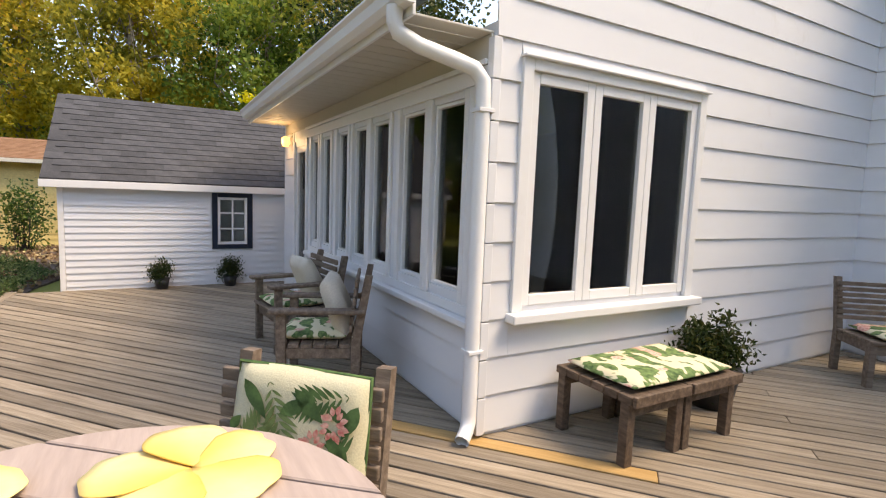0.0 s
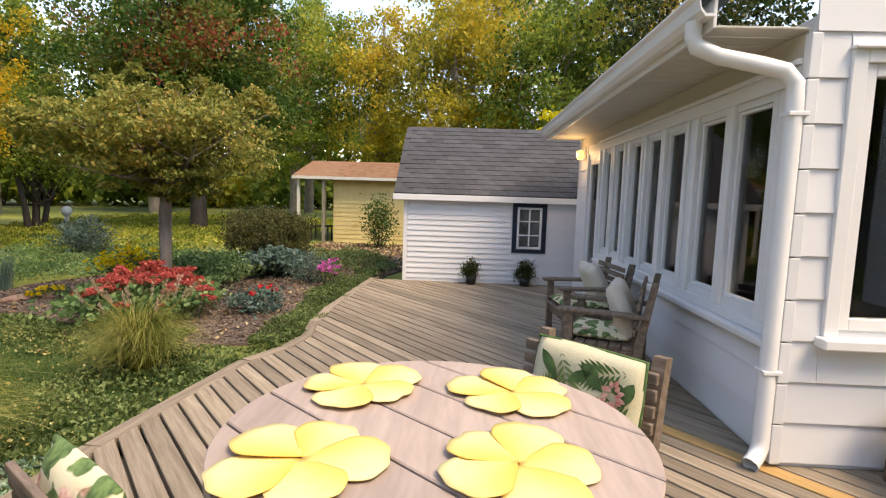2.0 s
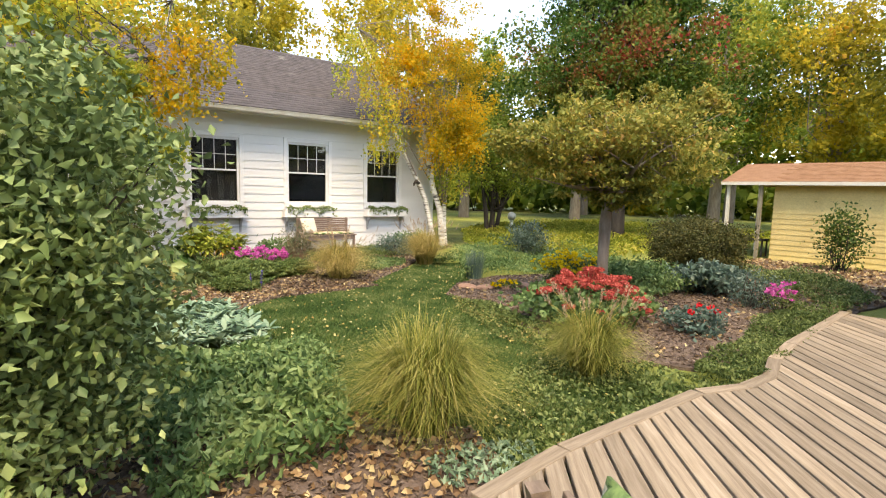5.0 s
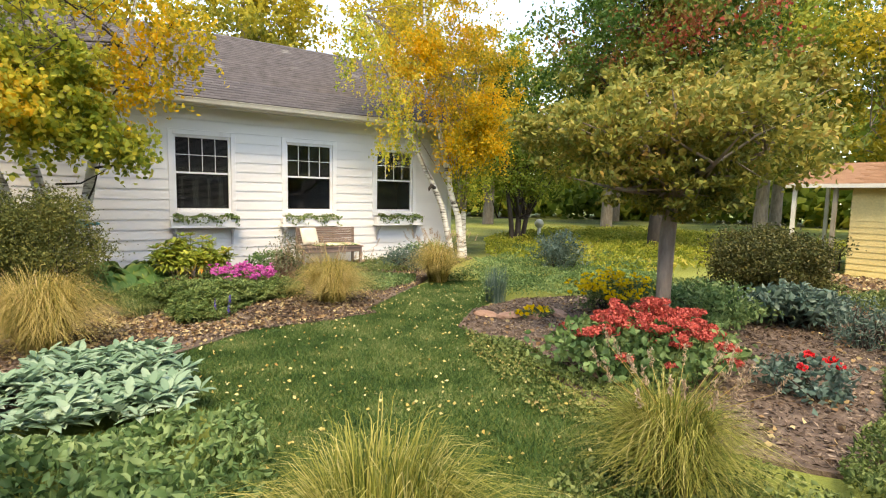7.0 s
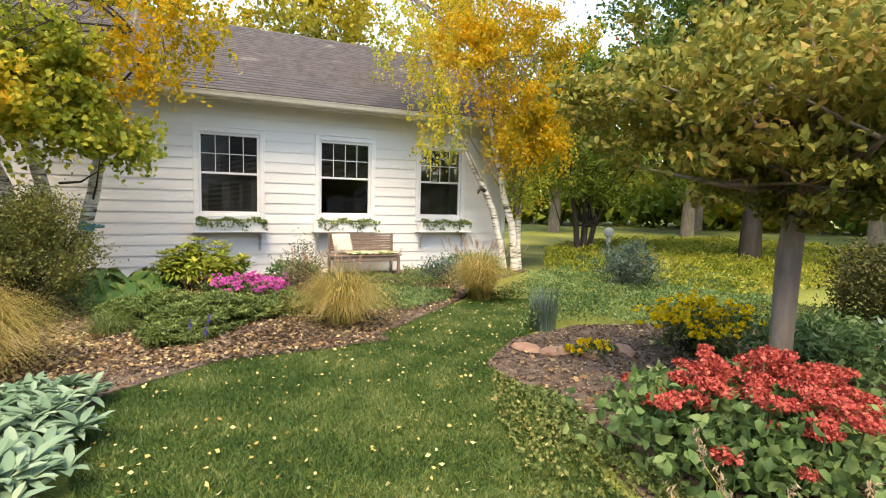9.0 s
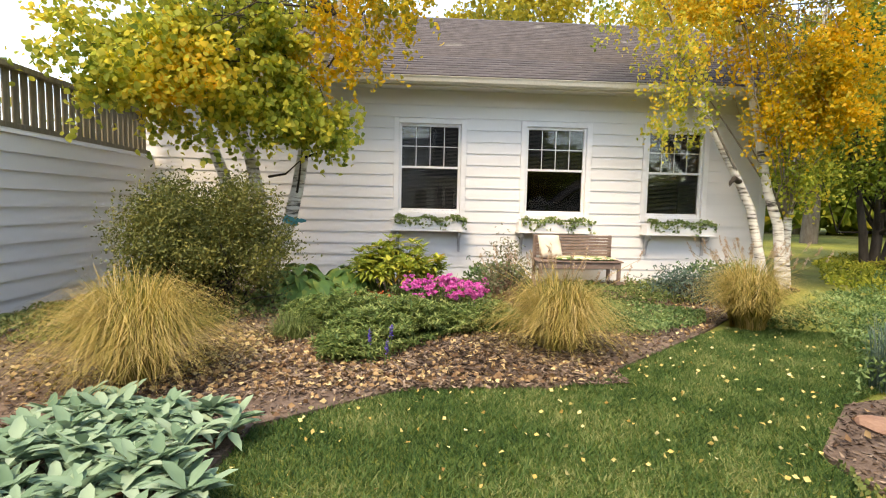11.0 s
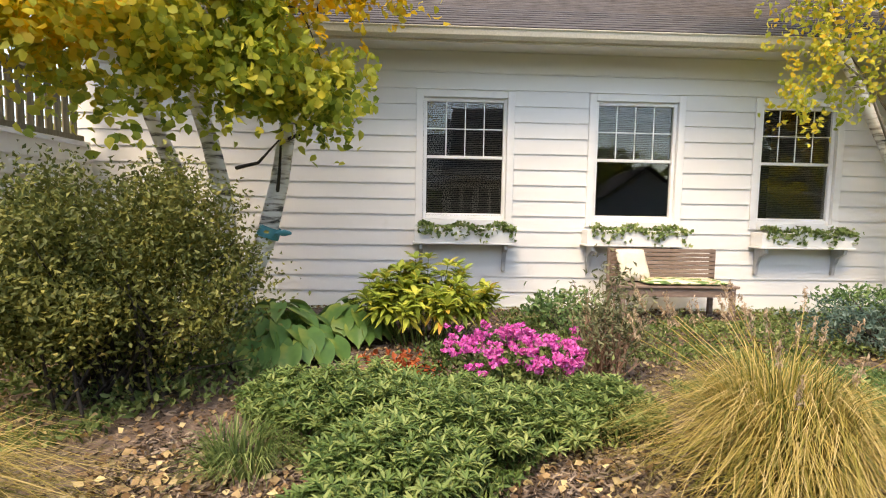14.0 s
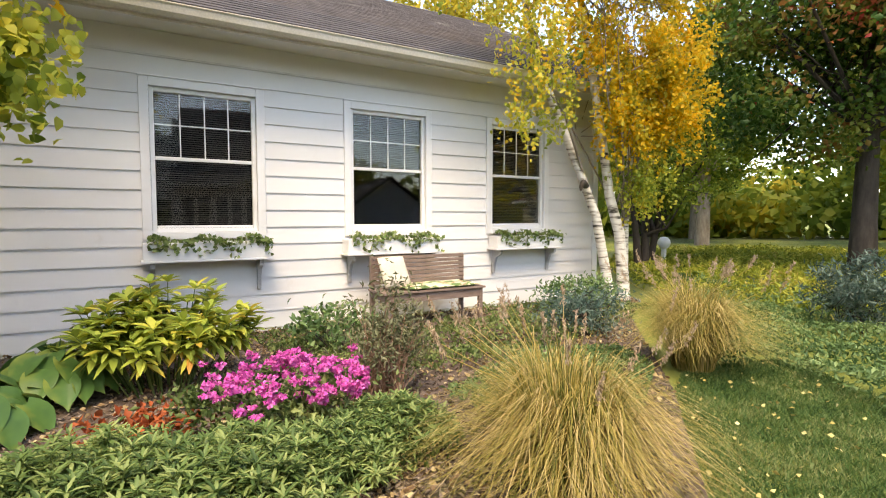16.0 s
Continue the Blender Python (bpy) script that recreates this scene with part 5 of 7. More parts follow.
def cottage_bench():
    m = pose(0.66, -0.55, G)
    t = thing("garden_bench", m, "faded brown slatted wooden bench against the cottage wall", "bench")
    w = 1.28
    for x in (-w / 2, w / 2 - 0.05):
        part("front_leg", box(x, -0.25, 0, x + 0.05, -0.20, 0.40), BENCHWOOD, t)
        part("back_post", box(x, 0.18, 0, x + 0.05, 0.23, 0.80), BENCHWOOD, t)
        part("side_rail", box(x + 0.005, -0.199, 0.32, x + 0.045, 0.179, 0.399), BENCHWOOD, t)
    part("front_rail", box(-w / 2 + 0.051, -0.245, 0.30, w / 2 - 0.051, -0.215, 0.399), BENCHWOOD, t)
    for i in range(6):
        y = -0.27 + i * 0.082
        part("seat_slat", box(-w / 2 - 0.03, y, 0.401, w / 2 + 0.03, y + 0.07, 0.425), BENCHWOOD, t)
    for i in range(7):
        z = 0.47 + i * 0.048
        part("back_slat", box(-w / 2 + 0.02, 0.155, z, w / 2 - 0.02, 0.178, z + 0.040), BENCHWOOD, t)
    p = pad(m @ pose(0.12, -0.06, 0.452), 0.98, 0.42, 0.05, "pale floral cushion on the garden bench")
    pillow(m @ pose(-0.40, 0.05, 0.62, 66, 0, 14), "cream square throw pillow on the garden bench", 0.38, 0.12)


BENCHWOOD = surface("bench_wood", [(0.25, (0.17, 0.115, 0.095)), (0.75, (0.31, 0.23, 0.195))], 6, 0.7, (1, 6, 6), fine=25, bumps=0.4, vary=0.15)
cottage_bench()


# ---- plants ----
def stems_to(P, base, n, r=0.008, spread=0.25):
    """A few woody stems from the base up into the leaves."""
    out = []
    pick = P[rng.choice(len(P), n)]
    for q in pick:
        b = np.array(base) + np.r_[rng.normal(size=2) * spread, 0]
        mid = b * 0.5 + q * 0.5 + np.r_[rng.normal(size=2) * 0.05, 0.08]
        out.append(([b, mid, q], [r, r * 0.7, r * 0.25]))
    return out


def shrub(x, y, r, c, n, leaf, mat_, label, category="shrub", width=0.55, clumps=70, nst=26, name="shrub", wood=None, shell=0.55, tight=0.2, axis=(0, 0, 0.4), low=-0.95, stem_r=0.008):
    t = thing(name, pose(x, y, G), label, category)
    P = blob_points(n, (0, 0, c), r, clumps, tight, shell, low)
    P = P[P[:, 2] > 0.03]
    part("foliage", leaves_mesh("foliage", P, leaf, width, axis), mat_, t)
    part("stem", tubes_mesh("stem", stems_to(P, (0, 0, 0), nst, stem_r, 0.1 * max(r[0], 0.3) / 0.5), 5), wood or DARKBARK, t)["kind"] = "stuff"
    return t


def grass(x, y, radius, height, n, mat_, label, droop=0.7, width=0.0045, plumes=0, base=0.14):
    t = thing("ornamental_grass", pose(x, y, G), label, "ornamental grass", "ornamental grasses")
    V, F = clump_blades(int(n * 1.35), radius, height, droop, width * 0.62, 6, base)
    part("blades", np_mesh("blades", V, F), mat_, t)
    if plumes:
        lines, P = [], []
        for k in range(plumes):
            a, o = rng.random() * 6.28, radius * (0.3 + 0.7 * rng.random())
            h = height * (0.95 + 0.25 * rng.random())
            tip = np.array((o * math.cos(a), o * math.sin(a), h))
            lines.append(([(0.05 * math.cos(a), 0.05 * math.sin(a), 0.1), tip * (0.45, 0.45, 0.75), tip], [0.0025, 0.002, 0.0015]))
            q = rng.random((40, 1))
            P.append(tip + q * np.array((0.05 * math.cos(a), 0.05 * math.sin(a), 0.10)) + rng.normal(size=(40, 3)) * 0.006)
        part("flower_stalk", tubes_mesh("flower_stalk", lines, 4), L_STRAW, t)
        part("plume", leaves_mesh("plume", np.concatenate(P), 0.022, 0.2, (0, 0, 1), 0.5), PLUME, t, "soft tan seed plumes")
    return t


PLUME = leafy("seed_plume", [(0.1, (0.42, 0.30, 0.20)), (0.9, (0.66, 0.52, 0.40))], 0.8, 0.3)


def ground_cover(name, outline, n, h, leaf, mat_, label, width=0.4, axis=(0, 0, 0.6)):
    q = scatter_in(n, outline)
    w = np.array([noise.noise(Vector((a * 1.8, b * 1.8, 0.3))) for a, b in q])
    z = G + 0.02 + h * (0.45 + 0.75 * w) * rng.random(len(q)) ** 0.6 + 0.02
    z = np.maximum(z, G + 0.015)
    o = part(name, leaves_mesh(name, np.c_[q, z], leaf, width, axis), mat_)
    return tagged(o, label, "ground cover", kind="stuff")


def bloom_heads(name, t, c, mat_, n_each, r, leaf, label, flat=0.5):
    """Single flower heads at the given places; they share a few meshes."""
    kinds = []
    for k in range(4):
        P = unit(rng.normal(size=(n_each, 3))) * (r, r, r * flat) * rng.random((n_each, 1)) ** 0.33
        kinds.append(leaves_mesh(name, P, leaf, 0.8, (0, 0, 0.6)))
    for i, q in enumerate(c):
        o = part(name, kinds[i % 4], mat_, t, label if i == 0 else "")
        o.location, o.rotation_euler = q, (0, 0, i * 1.7)
        o.scale = (0.75 + 0.5 * rng.random(),) * 3


def whorl_bush(name, x, y, r, h, stems, leaf, width, mat_, label, category, per=9, tiers=2, wood=None):
    """A clump of leafy stems that fan out of one crown; each ends in a rosette of pointed leaves."""
    t = thing(name, pose(x, y, G), label, category)
    lines, V, F, o = [], [], [], 0
    for k in range(stems):
        a, q = rng.random() * 2 * math.pi, math.sqrt(rng.random())
        tip = np.array((r[0] * q * math.cos(a), r[1] * q * math.sin(a), h * (1.0 - 0.42 * q * q) * (0.78 + 0.34 * rng.random())))
        root = np.array((tip[0] * 0.45, tip[1] * 0.45, 0.0))
        mid = root * 0.45 + tip * 0.55 + (0, 0, 0.04)
        lines.append(([root, mid, tip], [0.006, 0.005, 0.003]))
        for tier in range(tiers):
            at = tip * (1 - 0.26 * tier) + mid * 0.26 * tier
            for j in range(per):
                b = j * 2.4 + k + tier
                tilt = 0.15 + 0.75 * rng.random() - 0.35 * tier
                d = np.array((math.cos(b) * math.cos(tilt), math.sin(b) * math.cos(tilt), math.sin(tilt)))
                e = np.array((-math.sin(b), math.cos(b), 0.0))
                up = np.cross(d, e)
                l = leaf * (0.65 + 0.6 * rng.random())
                w = l * width / 2
                m0 = at + d * l * 0.4
                V += [at, m0 + e * w + up * w * 0.35, m0 - e * w + up * w * 0.35, m0, at + d * l * 0.75 + e * w * 0.7 - (0, 0, l * 0.03), at + d * l * 0.75 - e * w * 0.7 - (0, 0, l * 0.03), at + d * l - (0, 0, l * 0.16)]
                F += [(o, o + 3, o + 1), (o, o + 2, o + 3), (o + 1, o + 3, o + 4), (o + 3, o + 2, o + 5), (o + 3, o + 6, o + 4), (o + 3, o + 5, o + 6)]
                o += 7
    part("foliage", np_mesh("foliage", V, F, True), mat_, t)
    part("stem", tubes_mesh("stem", lines, 5), wood or mat_, t)["kind"] = "stuff"
    return t


def hosta(x, y, n, r, label):
    """Broad heart-shaped leaves that arch outward on stalks, each a part of its own."""
    t = thing("hosta", pose(x, y, G), label, "hosta")
    lines = []
    blades = []
    for v in range(4):
        V, F = [], []
        nl, nw = 8, 6
        for i in range(nl + 1):
            q = i / nl
            wd = 0.40 * (math.sin(math.pi * min(1, q * 0.86 + 0.16)) ** 0.75) * (1 - q ** 5) + 0.002
            for j in range(nw + 1):
                e = j / nw * 2 - 1
                back = -0.16 * abs(e) ** 1.5 * max(0, 1 - q * 3)
                V.append((q + back, e * wd, 0.16 * abs(e) * wd - 0.42 * q * q + 0.015 * math.sin(e * 9 + v) + 0.02 * math.sin(q * 8 + v * 2)))
        for i in range(nl):
            for j in range(nw):
                a = i * (nw + 1) + j
                F.append((a, a + 1, a + nw + 2, a + nw + 1))
        blades.append(np_mesh("leaf", V, F, True))
    for k in range(n):
        a, q = k * 2.399, math.sqrt((k + 0.5) / n)
        hgt = (0.46 - 0.30 * q) * (0.9 + 0.25 * rng.random())
        p = np.array((r * q * 0.72 * math.cos(a), r * q * 0.72 * math.sin(a), hgt))
        lines.append(([(p[0] * 0.12, p[1] * 0.12, 0), p * (0.6, 0.6, 0.75), p], [0.007, 0.006, 0.004]))
        b = part("leaf", blades[k % 4], L_HOSTA, t)
        b.location = p
        b.rotation_euler = (0.25 * rng.normal(), 0.15 + 0.35 * q, a + 0.3 * rng.normal())
        b.scale = (0.20 * (0.8 + 0.5 * rng.random()),) * 3
    part("stalk", tubes_mesh("stalk", lines, 5), L_HOSTA, t)["kind"] = "stuff"


# along the cottage
shrub(-4.03, -2.98, (0.80, 0.74, 0.68), 0.80, 40000, 0.038, L_BOX, "dense rounded olive-green shrub in the bed", width=0.5, clumps=150, nst=60, tight=0.13, shell=0.5, stem_r=0.011)
grass(-3.72, -5.0, 0.76, 0.74, 2800, L_STRAW, "large golden fountain grass in the bed", 1.3, 0.0042, 0, 0.16)
grass(-0.66, -4.25, 0.66, 0.66, 2600, L_STRAW, "golden fountain grass with tan plumes beside the lawn", 1.2, 0.0042, 30, 0.16)
grass(1.62, -3.35, 0.66, 0.72, 2400, L_STRAW, "golden fountain grass with tan plumes near the cottage corner", 0.85, 0.0042, 40, 0.16)
grass(-2.95, -3.95, 0.26, 0.26, 260, L_COVER, "small green strap-leaved tuft in the mulch", 0.8, 0.006)
grass(1.42, -5.2, 0.16, 0.55, 260, L_BLUE, "upright blue-green spiky grass beside the lawn", 0.2, 0.005)
whorl_bush("peony", -2.12, -1.75, (0.66, 0.46), 0.70, 64, 0.135, 0.34, L_PEONY, "peony bush with yellow-green leaves turning orange", "peony", 8, 4, L_FEATHER)
hosta(-3.30, -2.08, 72, 0.66, "hosta clump with broad green leaves")
hosta(-2.78, -1.62, 36, 0.46, "smaller yellowing hosta beside the peony")
t_ = shrub(-1.62, -3.0, (0.52, 0.36, 0.17), 0.22, 1900, 0.05, L_COVER, "low clump of magenta garden mums in bloom", "chrysanthemum", 0.5, 40, 16, "chrysanthemum", tight=0.18)
c_ = blob_points(150, (0, 0, 0.27), (0.52, 0.36, 0.17), 50, 0.12, 0.9, 0.1)
bloom_heads("blossom", t_, c_, L_MAGENTA, 26, 0.030, 0.026, "magenta double blossoms")
t_ = shrub(-2.30, -2.85, (0.34, 0.18, 0.09), 0.14, 300, 0.05, L_RUST, "rust-red low sedum beside the mums", "sedum", 0.7, 20, 6, "sedum", tight=0.18)
shrub(-0.86, -2.75, (0.34, 0.30, 0.36), 0.44, 1500, 0.045, L_TWIG, "twiggy grey-green shrub with reddish stems", "shrub", 0.35, 40, 110, tight=0.2, wood=STONE, stem_r=0.005)
shrub(1.80, -2.0, (0.55, 0.42, 0.24), 0.26, 1700, 0.055, L_BLUE, "grey-blue catmint mound near the cottage", "catmint", 0.3, 40, 40, "catmint", tight=0.2)
shrub(2.75, -1.0, (0.60, 0.36, 0.22), 0.24, 1300, 0.06, L_MINT, "low green perennials along the cottage wall", "perennial", 0.4, 40, 20, "perennial", tight=0.2)
shrub(-0.75, -1.3, (0.40, 0.30, 0.20), 0.24, 600, 0.07, L_MINT, "small green plants behind the twiggy shrub", "perennial", 0.45, 26, 14, "perennial", tight=0.2)
for x_, y_, r_, h_, n_ in ((-2.45, -3.55, 0.42, 0.36, 120), (-1.95, -3.75, 0.40, 0.34, 120), (-2.25, -4.15, 0.38, 0.30, 110), (-1.55, -3.62, 0.36, 0.24, 90), (-1.15, -3.5, 0.34, 0.26, 90), (-2.85, -3.35, 0.32, 0.26, 70), (-2.42, -4.5, 0.26, 0.20, 60)):
    whorl_bush("perennial", x_, y_, (r_, r_), h_, int(n_ * 1.7), 0.062, 0.22, L_FEATHER, "feathery green perennial mound in the bed", "perennial", 8, 3)
ground_cover("ground_cover", [(-3.3, -3.1), (-2.4, -3.0), (-1.3, -3.2), (-0.9, -3.3), (-0.85, -3.75), (-1.5, -3.85), (-1.75, -4.2), (-2.15, -4.75), (-2.6, -4.75), (-2.55, -4.1), (-3.0, -3.7)], 9000, 0.18, 0.045, L_FEATHER, "thick feathery green ground cover in the bed", 0.3)
ground_cover("ground_cover", [(1.5, -3.3), (2.0, -3.0), (3.6, -1.9), (5.4, -0.8), (7.6, 1.5), (7.6, -3.5), (5.4, -5.4), (3.4, -5.55), (1.9, -5.15), (0.9, -5.4), (1.5, -4.95), (2.2, -3.75)], 24000, 0.22, 0.055, L_MINT, "loose green perennials beyond the lawn", 0.4)
ground_cover("ground_cover", [(-5.8, -4.3), (-4.3, -4.2), (-3.4, -3.2), (-2.9, -2.8), (-5.8, -1.0)], 4500, 0.18, 0.06, L_COVER, "shaded green plants under the birches", 0.4)
# lamb's ear and the bed beside the deck
for k_, (x_, y_) in enumerate(((-2.95, -7.05), (-2.95, -6.55), (-3.0, -6.05), (-3.4, -6.85), (-3.4, -6.3), (-3.45, -5.9), (-3.85, -7.0), (-3.85, -6.45), (-4.2, -6.75))):
    whorl_bush("lambs_ear", x_, y_, (0.30, 0.30), 0.17, 24, 0.155, 0.32, L_SILVER, "silvery lamb's ear rosettes along the lawn", "lamb's ear", 6, 2)
ground_cover("ground_cover", [(-4.9, -8.6), (-3.2, -8.4), (-2.75, -7.4), (-4.4, -7.4)], 3500, 0.30, 0.075, L_MINT, "blue-green leafy perennials near the shrub", 0.45)
ground_cover("ground_cover", [(-3.9, -9.5), (-3.0, -9.6), (-2.75, -8.9), (-3.1, -8.2), (-4.0, -8.3)], 3200, 0.42, 0.07, L_MINT, "tall green perennials beside the big shrub", 0.4)
shrub(-4.75, -9.2, (1.05, 0.95, 1.10), 1.12, 46000, 0.046, L_SHRUB, "tall leafy grey-green shrub beside the deck", width=0.6, clumps=300, nst=90, tight=0.095, shell=0.6, stem_r=0.012, axis=(0, 0, -0.3))
grass(-2.42, -9.42, 0.62, 0.70, 2600, L_GRASS, "green-gold fountain grass at the edge of the deck", 0.75, 0.0042, 0, 0.15)
grass(-0.75, -9.35, 0.50, 0.56, 1900, L_GRASS, "green fountain grass beside the sedum", 0.75, 0.0042, 22, 0.13)
ground_cover("silver_foliage", [(-2.7, -10.1), (-2.2, -10.2), (-2.0, -9.95), (-2.3, -9.8), (-2.75, -9.85)], 420, 0.10, 0.05, L_SILVER, "small silver foliage at the deck's edge", 0.4)
ground_cover("ground_cover", [(-3.4, -9.1), (-2.75, -9.0), (-2.45, -8.3), (-2.4, -7.35), (-3.2, -7.3)], 1800, 0.16, 0.06, L_MINT, "low green plants between shrub and lawn", 0.4)
# island bed
t_ = shrub(0.72, -8.15, (0.80, 0.62, 0.20), 0.24, 4200, 0.075, L_MINT, "broad clump of red flowering sedum", "sedum", 0.6, 60, 60, "sedum", tight=0.16, wood=L_MINT)
c_ = blob_points(130, (0, 0, 0), (0.95, 0.72, 0.1), 110, 0.06, 0.2)
c_[:, 2] = 0.48 - 0.26 * ((c_[:, 0] / 0.9) ** 2 + (c_[:, 1] / 0.72) ** 2) + 0.06 * rng.normal(size=130)
c_[:, 2] = np.maximum(c_[:, 2] + 0.03, 0.16)
bloom_heads("flower_head", t_, c_, L_RED, 130, 0.066, 0.022, "flat dusty-red flower heads", 0.45)
part("flower_stem", tubes_mesh("flower_stem", [([(q[0] * 0.8, q[1] * 0.8, 0.02), (q[0] * 0.95, q[1] * 0.95, 0.25), tuple(q)], [0.006, 0.005, 0.004]) for q in c_], 5), L_MINT, t_)
t_ = shrub(2.25, -6.55, (0.55, 0.42, 0.22), 0.26, 2200, 0.055, L_COVER, "clump of bright yellow coneflowers", "coneflower", 0.4, 40, 30, "coneflower", tight=0.18)
c_ = blob_points(290, (0, 0, 0.37), (0.60, 0.46, 0.20), 70, 0.14, 0.8, -0.2)
bloom_heads("blossom", t_, c_, L_YBLOOM, 9, 0.028, 0.034, "yellow daisy blossoms", 0.4)
t_ = shrub(1.25, -6.2, (0.26, 0.14, 0.06), 0.08, 300, 0.05, L_COVER, "low yellow flowers beside the mulch", "coneflower", 0.4, 20, 6, "coneflower", tight=0.2)
bloom_heads("blossom", t_, blob_points(50, (0, 0, 0.10), (0.28, 0.15, 0.05), 20, 0.2, 0.6), L_YBLOOM, 8, 0.026, 0.03, "small yellow blossoms", 0.4)
t_ = shrub(1.35, -9.15, (0.34, 0.28, 0.14), 0.16, 700, 0.055, L_BLUE, "low red geraniums in the mulch", "geranium", 0.7, 24, 10, "geranium", tight=0.2)
bloom_heads("blossom", t_, np.array([(0.1, -0.1, 0.3), (-0.15, 0.0, 0.27), (0.22, 0.1, 0.28), (0.12, -0.14, 0.27)]), L_REDFL, 40, 0.045, 0.03, "bright red blossoms", 0.7)
shrub(5.3, -7.0, (0.92, 0.85, 0.55), 0.62, 22000, 0.05, L_TRIMMED, "round trimmed brown-green shrub beyond the flower bed", width=0.5, clumps=150, nst=50, tight=0.11, shell=0.6)
shrub(4.5, -3.4, (0.50, 0.46, 0.36), 0.42, 2600, 0.085, L_BLUE, "small blue-green spruce-like shrub", "shrub", 0.10, 60, 20, tight=0.16, axis=(0, 0, 0.6))
shrub(3.4, -8.9, (0.42, 0.32, 0.24), 0.26, 1200, 0.05, L_BLUE, "silvery blue perennial clump beside the deck", "perennial", 0.3, 40, 20, "perennial", tight=0.2)
t_ = shrub(3.05, -9.35, (0.22, 0.18, 0.14), 0.24, 500, 0.04, L_COVER, "small magenta mums beside the deck", "chrysanthemum", 0.4, 24, 10, "chrysanthemum", tight=0.2)
bloom_heads("blossom", t_, blob_points(60, (0, 0, 0.36), (0.18, 0.15, 0.10), 20, 0.2, 0.8), L_MAGENTA, 14, 0.028, 0.026, "magenta blossoms")
shrub(2.9, -7.4, (0.75, 0.6, 0.22), 0.24, 3200, 0.07, L_MINT, "mixed green perennials behind the small tree", "perennial", 0.45, 60, 30, "perennial", tight=0.18)
shrub(3.9, -8.0, (0.6, 0.5, 0.24), 0.26, 2200, 0.11, L_BLUE, "dark blue-green broad-leaved plants in the bed", "perennial", 0.5, 44, 20, "perennial", tight=0.18)
ground_cover("ground_cover", [(-0.2, -10.25), (0.3, -10.3), (3.55, -9.8), (3.5, -9.3), (2.2, -9.35), (1.3, -9.65), (0.2, -9.75), (-0.1, -9.9)], 7500, 0.20, 0.045, L_COVER, "low thyme-like green mat spilling at the deck's edge", 0.35)
ground_cover("ground_cover", [(-0.1, -9.2), (-0.1, -7.4), (0.1, -6.6), (0.25, -7.0), (0.1, -8.2), (0.4, -9.0)], 2500, 0.06, 0.045, L_COVER, "creeping green plants along the bed's edge", 0.5)
ground_cover("ground_cover", [(3.2, -6.0), (4.8, -5.2), (7.0, -6.2), (7.0, -8.3), (5.9, -8.6), (5.8, -7.0)], 5000, 0.16, 0.06, L_COVER, "weedy green plants round the round shrub", 0.4)
ground_cover("ground_cover", [(3.7, -9.75), (4.4, -9.25), (5.6, -8.0), (6.4, -6.8), (7.6, -7.0), (7.0, -8.8), (5.6, -9.7)], 5500, 0.28, 0.06, L_COVER, "straggling dark green plants beyond the deck's end", 0.35)
ground_cover("ground_cover", [(-1.3, -2.4), (0.0, -2.6), (1.2, -2.4), (3.6, -1.5), (3.6, -0.45), (1.5, -0.4), (1.4, -0.9), (-0.1, -0.95), (-0.2, -0.4), (-1.3, -0.4)], 8000, 0.17, 0.05, L_COVER, "low green plants along the foot of the cottage wall", 0.4)
ground_cover("ground_cover", [(-0.5, -3.6), (0.3, -3.9), (1.2, -3.3), (1.6, -2.6), (0.4, -2.5), (-0.5, -2.9)], 3600, 0.12, 0.05, L_MINT, "creeping green plants between the grasses", 0.4)
ground_cover("ground_cover", [(-2.5, -10.2), (-0.2, -10.2), (-0.1, -9.6), (-0.35, -9.0), (-1.2, -9.0), (-2.0, -9.6)], 3000, 0.07, 0.04, L_COVER, "weeds and clover in the grass beside the deck", 0.6)
ground_cover("ground_cover", [(-0.55, -9.4), (-0.15, -9.4), (0.1, -7.2), (0.15, -6.2), (-0.3, -7.0), (-0.7, -8.2)], 2400, 0.035, 0.028, L_CLOVER, "brownish clover at the edge of the lawn", 0.8)
shrub(8.9, -8.2, (0.40, 0.45, 0.62), 0.75, 1500, 0.07, L_GREEN, "loose rose bush against the yellow wall", "rose bush", 0.55, 50, 30, "rose_bush", tight=0.22)


